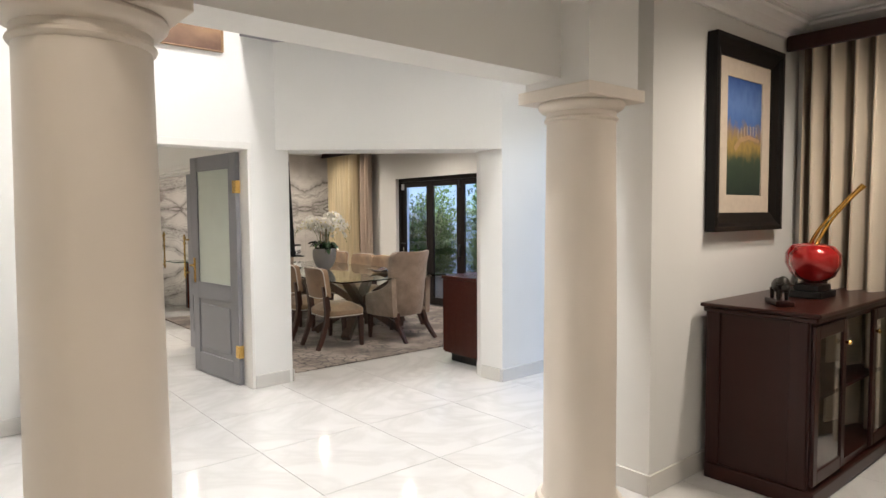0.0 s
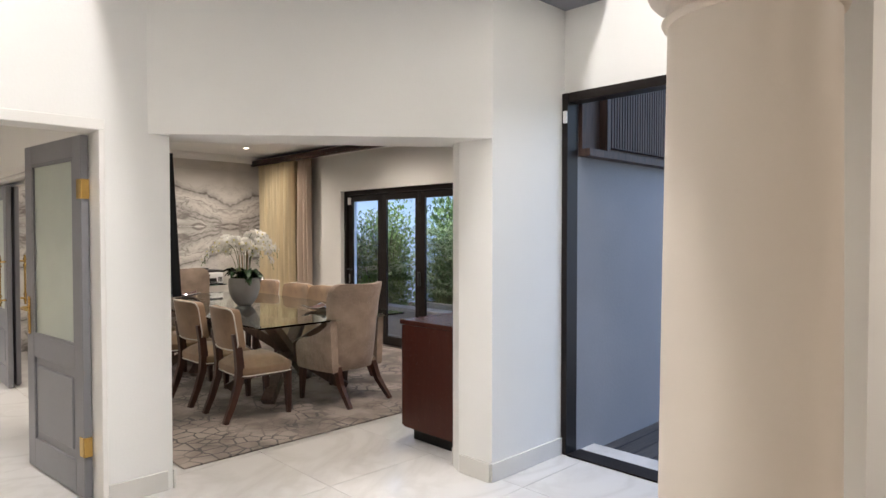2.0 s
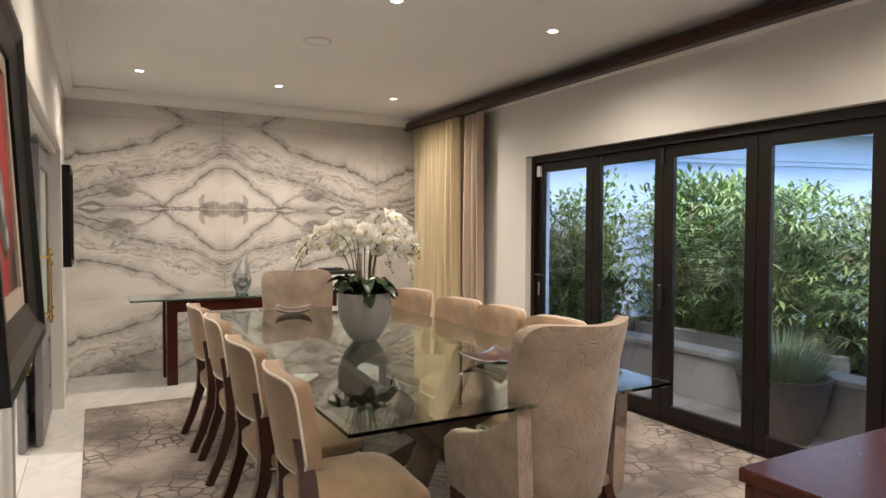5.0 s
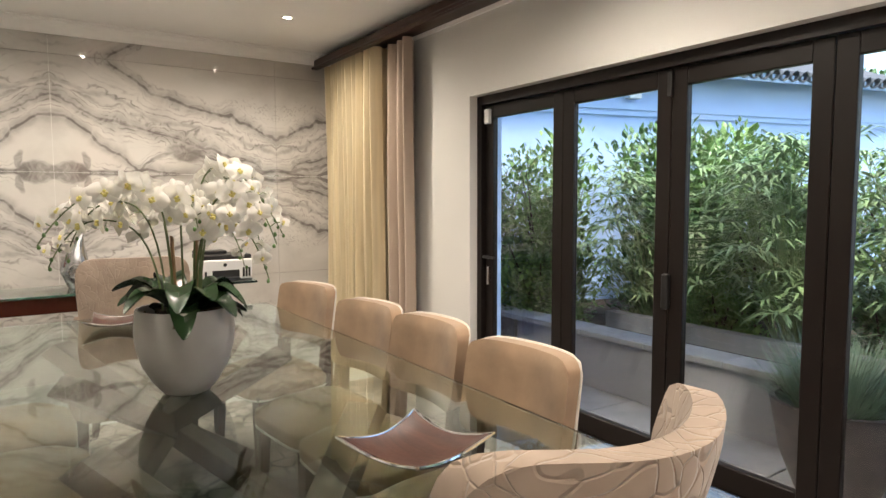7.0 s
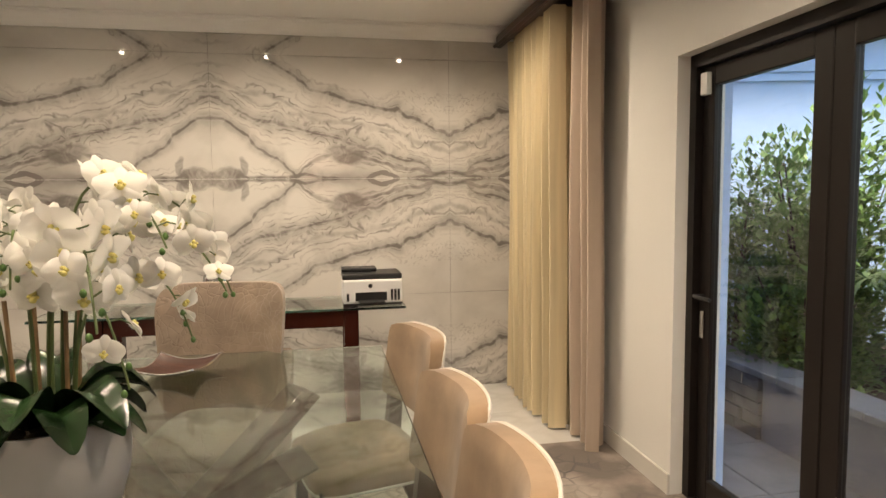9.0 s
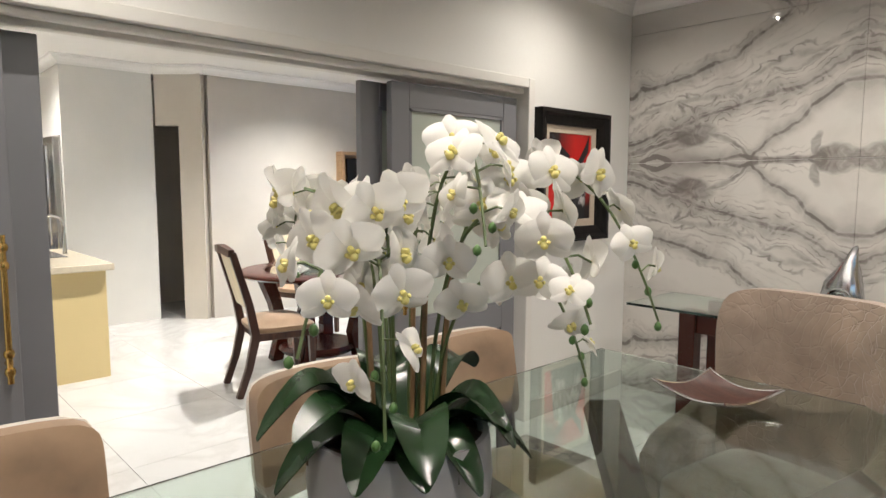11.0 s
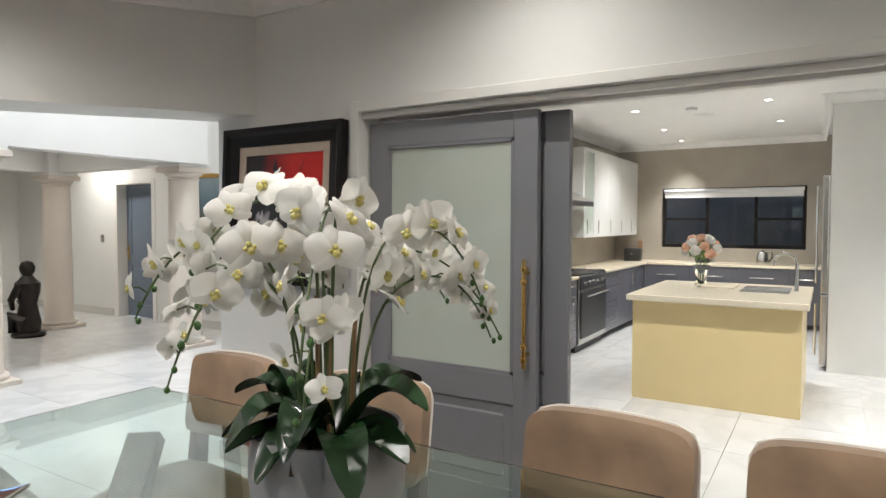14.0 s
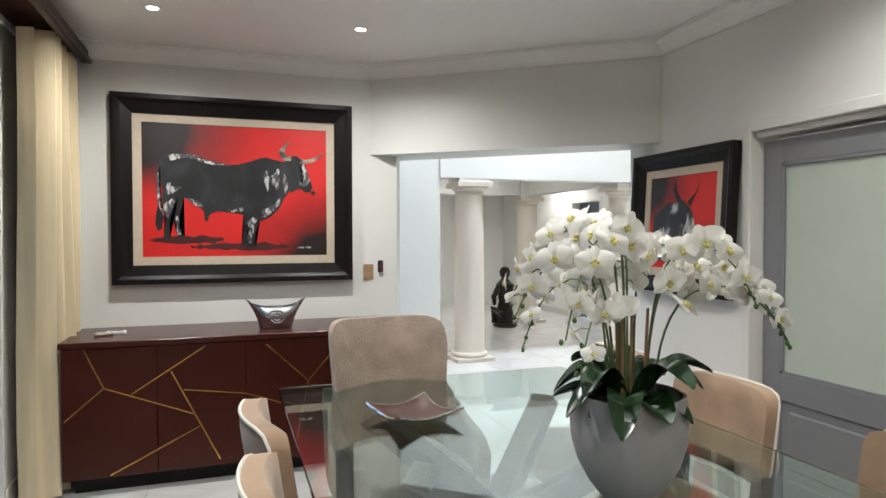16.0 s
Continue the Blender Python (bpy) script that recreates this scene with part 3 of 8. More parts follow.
def canvas_scene(name, stops):
    """A loose painted landscape: colours in uneven layers from the bottom of the canvas to its top."""
    m = material(name, (0.3, 0.3, 0.3), 0.5, 0, 0.1, 3, 0.3, 120)
    nt = m.node_tree
    tc = nt.nodes.new("ShaderNodeTexCoord")
    s = nt.nodes.new("ShaderNodeSeparateXYZ")
    nt.links.new(tc.outputs["Generated"], s.inputs[0])
    n = nt.nodes.new("ShaderNodeTexNoise")
    n.inputs["Scale"].default_value, n.inputs["Detail"].default_value = 7, 6
    nt.links.new(tc.outputs["Generated"], n.inputs["Vector"])
    a = nt.nodes.new("ShaderNodeMath")
    a.operation = "MULTIPLY_ADD"
    a.inputs[1].default_value = 0.35
    nt.links.new(n.outputs["Fac"], a.inputs[0])
    nt.links.new(s.outputs["Z"], a.inputs[2])
    a2 = nt.nodes.new("ShaderNodeMath")
    a2.operation = "SUBTRACT"
    a2.inputs[1].default_value = 0.17
    nt.links.new(a.outputs[0], a2.inputs[0])
    r = nt.nodes.new("ShaderNodeValToRGB")
    e = r.color_ramp.elements
    e[0].position, e[0].color = stops[0][0], (*stops[0][1], 1)
    e[1].position, e[1].color = stops[-1][0], (*stops[-1][1], 1)
    for p, c in stops[1:-1]:
        e.new(p).color = (*c, 1)
    nt.links.new(a2.outputs[0], r.inputs["Fac"])
    nt.links.new(r.outputs[0], nt.nodes["Principled BSDF"].inputs["Base Color"])
    return m


M["rug"] = patterned_rug()
M["red_canvas"] = canvas_red()
M["landscape"] = canvas_scene("canal_painting", [(0.0, (0.012, 0.025, 0.02)), (0.3, (0.03, 0.05, 0.03)), (0.45, (0.30, 0.20, 0.05)), (0.55, (0.22, 0.15, 0.10)), (0.62, (0.05, 0.12, 0.32)), (0.8, (0.10, 0.18, 0.40)), (1.0, (0.03, 0.08, 0.26))])
M["beach"] = canvas_scene("beach_painting", [(0.0, (0.12, 0.06, 0.035)), (0.25, (0.30, 0.17, 0.09)), (0.33, (0.05, 0.045, 0.05)), (0.42, (0.26, 0.13, 0.06)), (1.0, (0.42, 0.24, 0.10))])
M["green_scene"] = canvas_scene("meadow_painting", [(0.0, (0.25, 0.18, 0.06)), (0.3, (0.12, 0.13, 0.05)), (0.6, (0.10, 0.16, 0.2)), (1.0, (0.2, 0.26, 0.3))])


# ---- mesh helpers ----
def box(bm, x0, x1, y0, y1, z0, z1, bevel=0.0, seg=2):
    vs = [bm.verts.new((x, y, z)) for x in (x0, x1) for y in (y0, y1) for z in (z0, z1)]
    fs = [bm.faces.new([vs[i] for i in q]) for q in ((0, 1, 3, 2), (4, 6, 7, 5), (0, 4, 5, 1), (2, 3, 7, 6), (0, 2, 6, 4), (1, 5, 7, 3))]
    if bevel:
        es = {e for f in fs for e in f.edges}
        bmesh.ops.bevel(bm, geom=list(es), offset=bevel, segments=seg, affect="EDGES", profile=0.5)
    return bm


def bx(*a, **k):
    return box(bmesh.new(), *a, **k)


def prism(points, z0, z1):
    """An upright prism on a plan outline."""
    bm = bmesh.new()
    lo = [bm.verts.new((x, y, z0)) for x, y in points]
    hi = [bm.verts.new((x, y, z1)) for x, y in points]
    bm.faces.new(lo[::-1])
    bm.faces.new(hi)
    n = len(points)
    for i in range(n):
        bm.faces.new((lo[i], lo[(i + 1) % n], hi[(i + 1) % n], hi[i]))
    bmesh.ops.recalc_face_normals(bm, faces=bm.faces)
    return bm


def lathe(profile, seg=32, bm=None, cx=0.0, cy=0.0, closed=False):
    """A solid of revolution round z: profile rows of radius and height."""
    bm = bm or bmesh.new()
    rings = []
    for r, z in profile:
        if r < 1e-5:
            rings.append([bm.verts.new((cx, cy, z))])
        else:
            rings.append([bm.verts.new((cx + r * math.cos(2 * math.pi * i / seg), cy + r * math.sin(2 * math.pi * i / seg), z)) for i in range(seg)])
    for a, b in zip(rings, rings[1:]):
        for i in range(seg):
            j = (i + 1) % seg
            q = [a[i % len(a)], a[j % len(a)], b[j % len(b)], b[i % len(b)]]
            q = list(dict.fromkeys(q))
            if len(q) > 2:
                bm.faces.new(q)
    if closed:
        for i in range(seg):
            j = (i + 1) % seg
            bm.faces.new((rings[-1][i], rings[-1][j], rings[0][j], rings[0][i]))
    for ring, flip in ((rings[0], True), (rings[-1], False)):
        if len(ring) > 2 and not closed:
            bm.faces.new(ring[::-1] if flip else ring)
    bmesh.ops.recalc_face_normals(bm, faces=bm.faces)
    return bm


def tube(path, radii, seg=8, bm=None, square=0.0):
    """A tube along a path; square > 0 gives a four-sided section with that width ratio."""
    bm = bm or bmesh.new()
    pts = [Vector(p) for p in path]
    if isinstance(radii, (int, float)):
        radii = [radii] * len(pts)
    rings = []
    up = Vector((0, 0, 1))
    d0 = (pts[-1] - pts[0]).normalized()
    if abs(d0.z) > 0.8:
        up = Vector((0, 1, 0))
    for i, p in enumerate(pts):
        d = (pts[min(i + 1, len(pts) - 1)] - pts[max(i - 1, 0)]).normalized()
        a = d.cross(up)
        if a.length < 1e-4:
            a = d.cross(Vector((1, 0, 0)))
        a.normalize()
        b = d.cross(a).normalized()
        r = radii[i]
        if square:
            ring = [bm.verts.new(p + a * r * s + b * r * square * t) for s, t in ((1, 1), (-1, 1), (-1, -1), (1, -1))]
        else:
            ring = [bm.verts.new(p + (a * math.cos(2 * math.pi * k / seg) + b * math.sin(2 * math.pi * k / seg)) * r) for k in range(seg)]
        rings.append(ring)
    n = len(rings[0])
    for a, b in zip(rings, rings[1:]):
        for k in range(n):
            bm.faces.new((a[k], a[(k + 1) % n], b[(k + 1) % n], b[k]))
    bm.faces.new(rings[0][::-1])
    bm.faces.new(rings[-1])
    bmesh.ops.recalc_face_normals(bm, faces=bm.faces)
    return bm


def mesh_of(name, bm, mat, smooth=False):
    me = bpy.data.meshes.new(name)
    bm.to_mesh(me)
    bm.free()
    me.materials.append(mat)
    if smooth:
        for p in me.polygons:
            p.use_smooth = True
        me.set_sharp_from_angle(angle=radians(40))
    return me


def part(name, bm, mat, parent, label="", smooth=False, kind=""):
    ob = new(name, mesh_of(name, bm, mat, smooth))
    ob.parent = parent
    return tagged(ob, label=label, kind=kind)


def thing(name, label, category, m=None, group=""):
    ob = new(name)
    ob.empty_display_size = 0.1
    if m is not None:
        ob.matrix_world = m
    return tagged(ob, label=label, category=category, group=group)


def single(name, bm, mat, label, category, group="", smooth=False):
    return tagged(new(name, mesh_of(name, bm, mat, smooth)), label, category, group)


def structure(name, bm, mat, label, category="", smooth=False):
    return tagged(new(name, mesh_of(name, bm, mat, smooth)), label, category or name.split("_")[0], "", "structure")


# ---- large structure ----
EAST, WEST, NORTH, SOUTH = 7.02, 3.22, 10.88, 4.29
CEIL, HALL_CEIL, HIGH, LINTEL = 2.72, 2.78, 5.3, 2.07
FY = 5.19                       # the foyer's face of the kitchen wall
structure("floor_slab", box(bx(-5.2, 7.1, 3.93, 13.6, -0.2, -0.008), -5.2, 5.43, -4.2, 3.93, -0.2, -0.008), M["grout"], "grey concrete and grout bed under floor tiles", "floor")

# dining room: west wall with the sliding doors' opening
D0, D1, DTOP = 6.27, 9.765, 2.02
bm = bx(3.0, WEST, FY, D0 - 0.03, 0, HIGH)
box(bm, 3.0, WEST, D1 + 0.03, NORTH + 0.3, 0, CEIL + 0.05)
box(bm, 3.0, WEST, D0 - 0.03, D1 + 0.03, DTOP + 0.03, CEIL + 0.05)
structure("wall_west", bm, M["paint"], "off-white plastered wall between dining room and kitchen", "wall")
structure("wall_north", bx(WEST - 0.22, EAST + 0.25, NORTH + 0.02, NORTH + 0.3, 0, CEIL + 0.05), M["paint"], "plastered wall behind marble slabs", "wall")
BF0, BF1, BFT = 5.0, 8.87, 2.10
bm = bx(EAST, EAST + 0.25, BF1, NORTH + 0.3, 0, CEIL + 0.05)
box(bm, EAST, EAST + 0.25, SOUTH - 0.36, BF0, 0, CEIL + 0.05)
box(bm, EAST, EAST + 0.25, BF0, BF1, BFT, CEIL + 0.05)
structure("wall_east", bm, M["paint"], "off-white plastered wall round folding glass doors", "wall")
bm = prism([(4.63, 3.93), (EAST, 3.93), (EAST, SOUTH), (4.66, SOUTH), (4.61, 4.19)], 0, LINTEL)
box(bm, 4.63, EAST, 3.93, SOUTH, LINTEL, HIGH)
structure("wall_south", bm, M["paint"], "off-white plastered wall behind sideboard and bull painting", "wall")
# slanted wall over the opening to the foyer
bm = prism([(3.10, FY), (4.63, 3.93), (4.86, SOUTH), (WEST, 5.52)], LINTEL, HIGH)
structure("wall_slanted", bm, M["paint"], "off-white slanted wall over the wide foyer opening", "wall")

# foyer: kitchen wall with a door opening
K0, K1, KTOP = 2.03, 2.87, 2.09
bm = bx(-0.1, K0 - 0.03, FY, FY + 0.17, 0, HIGH)
box(bm, K1, 3.0, FY, FY + 0.17, 0, HIGH)
box(bm, K0 - 0.03, K1, FY, FY + 0.17, KTOP + 0.015, HIGH)
structure("wall_foyer", bm, M["paint"], "tall off-white foyer wall with kitchen door opening", "wall")
# entrance wall with the glazed door
EX = 5.37
E0, E1, ETOP = 2.32, 3.93, 2.44
bm = bx(EX, EX + 0.2, E0, E1, ETOP, HIGH)
box(bm, EX, EX + 0.2, 2.1, E0, 0, HIGH)
structure("wall_entrance", bm, M["paint"], "off-white entrance wall over the glass front door", "wall")
bm = bx(3.58, 5.62, 1.80, 2.10, 0, HIGH)
structure("wall_lounge", bm, M["paint"], "off-white wall carrying a framed landscape painting", "wall")
# walls over the colonnade
bm = bx(0.85, 3.58, 1.90, 2.12, 2.13, HIGH)
structure("beam_north", bm, M["paint"], "deep off-white beam resting on columns", "beam")
for k, (x, y) in enumerate(((3.16, 1.93), (1.01, 1.88))):
    structure(f"pier_{k + 1}", bx(x - 0.19, x + 0.19, y - 0.19, y + 0.185, 2.093, HALL_CEIL + 0.09), M["paint"], "square off-white pier between column and ceiling", "pier")
structure("beam_west", bx(0.90, 1.12, -0.95, 1.687, 2.13, HALL_CEIL + 0.1), M["paint"], "off-white beam resting on columns", "beam")
structure("pier_3", bx(0.87, 1.25, -0.97, -0.59, 2.093, HALL_CEIL + 0.09), M["paint"], "square off-white pier between column and ceiling", "pier")
structure("beam_south", bx(1.253, 5.4, -0.92, -0.66, 2.13, HALL_CEIL + 0.1), M["paint"], "off-white beam across the lounge", "beam")
structure("wall_lounge_east", bx(5.38, 5.6, -4.2, 1.797, 0, HALL_CEIL + 0.1), M["paint"], "off-white wall behind lounge curtains", "wall")
bm = bx(-0.1, 5.38, -4.2, -4.0, 0, HALL_CEIL + 0.1)
structure("wall_lounge_south", bm, M["paint"], "off-white lounge wall", "wall")
bm = bx(-0.15, 0.05, -4.0, -1.02, 0, HALL_CEIL + 0.1)
box(bm, -0.15, 0.05, -0.12, FY, 0, HIGH)
box(bm, -0.15, 0.05, -1.02, -0.12, 2.06, HALL_CEIL + 0.1)
structure("wall_hall", bm, M["paint"], "cream hall wall with a door opening", "wall")
structure("wall_hall_behind", bx(-1.4, -1.2, -2.4, 1.2, 0, HALL_CEIL), M["paint"], "plain wall beyond the hall door", "wall")
structure("wall_hall_end", bx(0.05, 1.0, 1.9, 2.0, 2.056, HIGH), M["paint"], "off-white wall over the hall", "wall")
structure("ceiling_hall", bx(-1.4, 5.6, -4.2, 1.898, HALL_CEIL, HALL_CEIL + 0.1), M["ceiling"], "white hall and lounge ceiling", "ceiling")
structure("ceiling_foyer", bx(-0.2, 5.7, 1.7, 5.6, HIGH, HIGH + 0.1), M["ceiling"], "white double-height foyer ceiling", "ceiling")
bm = prism([(3.0, 5.36), (3.22, 5.5), (4.9, 4.2), (EAST + 0.2, 4.2), (EAST + 0.2, NORTH + 0.2), (3.0, NORTH + 0.2)], CEIL, CEIL + 0.1)
structure("ceiling_dining", bm, M["ceiling"], "white plaster dining room ceiling", "ceiling")

# kitchen shell
KW = -4.64
KC = 2.70
structure("ceiling_kitchen", bx(KW - 0.2, 3.0, 5.36, 13.5, KC, KC + 0.1), M["ceiling"], "white kitchen ceiling", "ceiling")
bm = bx(KW - 0.2, KW, 5.19, 6.08, 0, KC)
box(bm, KW - 0.2, KW, 8.08, 13.5, 0, KC)
box(bm, KW - 0.2, KW, 6.08, 8.08, 0, 1.08)
box(bm, KW - 0.2, KW, 6.08, 8.08, 2.0, KC)
structure("wall_kitchen_west", bm, M["splash"], "glossy taupe tiled kitchen wall round a window", "wall")
# courtyard wall, with an unseen roof and ends added to darken the window
structure("yard_wall", box(box(box(bx(-6.3, -6.1, 4.6, 9.6, -0.14, 3.0), -6.1, KW - 0.2, 4.6, 4.8, -0.14, 3.0), -6.1, KW - 0.2, 9.4, 9.6, -0.14, 3.0), -6.3, KW - 0.2, 4.6, 9.6, 3.0, 3.1), M["ext_grey"], "dark yard wall outside the kitchen window, with added roof and ends that keep daylight out", "wall")
structure("wall_kitchen_south", bx(KW, -0.1, 5.19, 5.36, 0, KC), M["splash"], "glossy taupe tiled kitchen wall behind the range", "wall")
structure("wall_kitchen_north", bx(-4.6, 3.0, 13.2, 13.4, 0, KC), M["light_tile"], "pale tiled kitchen wall", "wall")
bm = bx(-2.6, -1.43, 8.36, 9.22, 0, KC)
structure("wall_pantry", bm, M["white_cab"], "white pantry wall beside the refrigerator", "wall")
# a short slanted wall with a narrow opening, then the breakfast corner
bm = box(bx(0.25, 0.5, 0, 0.12, 0, KC), 0, 0.25, 0, 0.12, 2.08, KC)
bm.transform(pose(-1.43, 9.24, 0, 0, 0, 45))
box(bm, -1.3, -1.078, 9.67, 13.2, 0, KC)
box(bm, -2.6, -2.4, 9.22, 13.2, 0, KC)
structure("wall_breakfast", bm, M["light_tile"], "pale glossy tiled breakfast corner wall", "wall")


# cornices
def cornice(path, z, mat, size=0.09):
    """A stepped plaster cornice along plan points; the room lies on the left of the path."""
    bm = bmesh.new()
    prof = [(0, -size * 1.1), (size * 0.18, -size * 1.1), (size * 0.25, -size * 0.85), (size * 0.45, -size * 0.55), (size * 0.8, -size * 0.3), (size * 0.85, -size * 0.15), (size * 1.15, -size * 0.12), (size * 1.15, 0)]
    pts = [Vector((x, y, 0)) for x, y in path]
    rows = []
    for i, p in enumerate(pts):
        a = (pts[i] - pts[i - 1]).normalized() if i else (pts[1] - pts[0]).normalized()
        b = (pts[i + 1] - pts[i]).normalized() if i < len(pts) - 1 else a
        na, nb = Vector((-a.y, a.x, 0)), Vector((-b.y, b.x, 0))
        n = (na + nb)
        n = n / max(0.3, n.length_squared / 2)
        rows.append([bm.verts.new(p + n * d + Vector((0, 0, z + h))) for d, h in prof])
    for r, s in zip(rows, rows[1:]):
        for k in range(len(prof) - 1):
            bm.faces.new((r[k], s[k], s[k + 1], r[k + 1]))
    bmesh.ops.recalc_face_normals(bm, faces=bm.faces)
    return bm


structure("cornice_dining", cornice([(EAST, SOUTH + 0.002), (EAST, NORTH - 0.004), (WEST, NORTH - 0.004), (WEST + 0.002, 5.52), (4.86, SOUTH + 0.002), (EAST, SOUTH + 0.002)], CEIL, M["ceiling"]), M["ceiling"], "white plaster cornice round the dining ceiling", "cornice")
structure("cornice_lounge", cornice([(5.377, -3.9), (5.377, 1.797), (3.58, 1.797), (3.58, 1.897), (1.25, 1.897)], HALL_CEIL, M["ceiling"], 0.12), M["ceiling"], "white stepped plaster cornice", "cornice")
structure("cornice_kitchen", cornice([(3.0, 5.363), (3.0, 13.1), (-1.076, 13.1), (-1.076, 9.62), (-1.428, 9.24), (-1.428, 8.36), (-2.6, 8.358), (KW + 0.002, 8.3), (KW + 0.002, 5.363), (3.0, 5.363)], KC, M["ceiling"], 0.08), M["ceiling"], "white kitchen cornice", "cornice")


# skirtings
def skirting(name, runs):
    bm = bmesh.new()
    for x0, x1, y0, y1 in runs:
        box(bm, x0, x1, y0, y1, 0.0, 0.115, 0.003, 1)
    structure(name, bm, M["base"], "grey-white tile skirting", "baseboard")


s = 0.014
skirting("baseboard_dining", [(4.63 - s, 5.34, 3.93 - s, 3.93), (4.617 - s, 4.63, 3.93, 4.18), (4.66, EAST, SOUTH, SOUTH + s), (2.87, 3.19, FY - s, FY), (WEST, WEST + s, FY - s, D0 - 0.06), (WEST, WEST + s, D1 + 0.06, NORTH), (EAST - s, EAST, BF1, NORTH), (EAST - s, EAST, SOUTH + s, BF0)])
skirting("baseboard_foyer", [(0.05, K0 - 0.06, FY - s, FY), (3.58 - s, 5.37, 1.80 - s, 1.80), (3.58 - s, 3.58, 1.80, 2.10 + s), (3.58, EX, 2.10, 2.10 + s), (0.05, 0.05 + s, 0.02, FY - s), (0.05, 0.05 + s, -4.0, -1.14), (5.38 - s, 5.38, -4, 1.78)])

# marble slabs
marble_wall = new("marble_cladding")
tagged(marble_wall, "grey-veined white bookmatched marble slab wall", "wall", "", "structure")
for x0, x1 in ((WEST, 4.64), (4.64, 6.348), (6.348, EAST)):
    for z0, z1 in ((0, 0.738), (0.738, 1.61), (1.61, 2.482), (2.482, CEIL)):
        g = 0.0012
        part("marble_slab", box(bmesh.new(), x0 + g, x1 - g, NORTH, NORTH + 0.018, z0 + g, z1 - g), M["marble"], marble_wall)


# columns
def column(x, y):
    t = thing("column", "smooth cream Tuscan column with moulded capital and plinth", "column", pose(x, y, 0), "columns round the lounge")
    part("plinth", bx(-0.235, 0.235, -0.235, 0.235, 0, 0.045, 0.006), M["column"], t)
    part("base_ring", lathe([(0.20, 0.045), (0.215, 0.055), (0.22, 0.075), (0.21, 0.095), (0.19, 0.10), (0.185, 0.115)], 40), M["column"], t, smooth=True)
    part("shaft", lathe([(0.182, 0.115), (0.178, 0.14), (0.178, 0.8), (0.172, 1.4), (0.165, 1.935), (0.165, 1.94)], 48), M["column"], t, smooth=True)
    part("capital", lathe([(0.165, 1.94), (0.174, 1.944), (0.178, 1.952), (0.174, 1.960), (0.168, 1.964), (0.168, 1.985), (0.178, 1.989), (0.192, 1.996), (0.204, 2.008), (0.208, 2.02), (0.204, 2.03), (0.2, 2.032)], 48), M["column"], t, smooth=True)
    part("abacus", bx(-0.215, 0.215, -0.215, 0.215, 2.032, 2.09, 0.004), M["column"], t)
    return t


column(3.16, 1.93)
column(1.01, 1.88)
column(1.06, -0.78)


# ---- doors and windows ----
def trim_frame(name, label, bms):
    bm = bmesh.new()
    for b in bms:
        box(bm, *b, bevel=0.004, seg=1)
    return structure(name, bm, M["trim"], label, "trim")


trim_frame("trim_sliding_doors", "white moulded frame round the sliding doors", [
    (2.98, WEST + 0.018, D0 - 0.055, D0, 0, DTOP + 0.055), (2.98, WEST + 0.018, D1, D1 + 0.055, 0, DTOP + 0.055), (2.98, WEST + 0.018, D0, D1, DTOP, DTOP + 0.055), (3.0, 3.06, D0, D1, DTOP - 0.03, DTOP), (3.16, 3.2, D0, D1, DTOP - 0.03, DTOP)])
trim_frame("trim_kitchen_door", "white painted door frame", [
    (K0 - 0.06, K0, FY - 0.015, FY + 0.185, 0, KTOP + 0.06), (K1 - 0.03, K1, FY - 0.012, FY + 0.185, 0, KTOP), (K0, K1, FY - 0.015, FY + 0.185, KTOP - 0.03, KTOP + 0.03)])


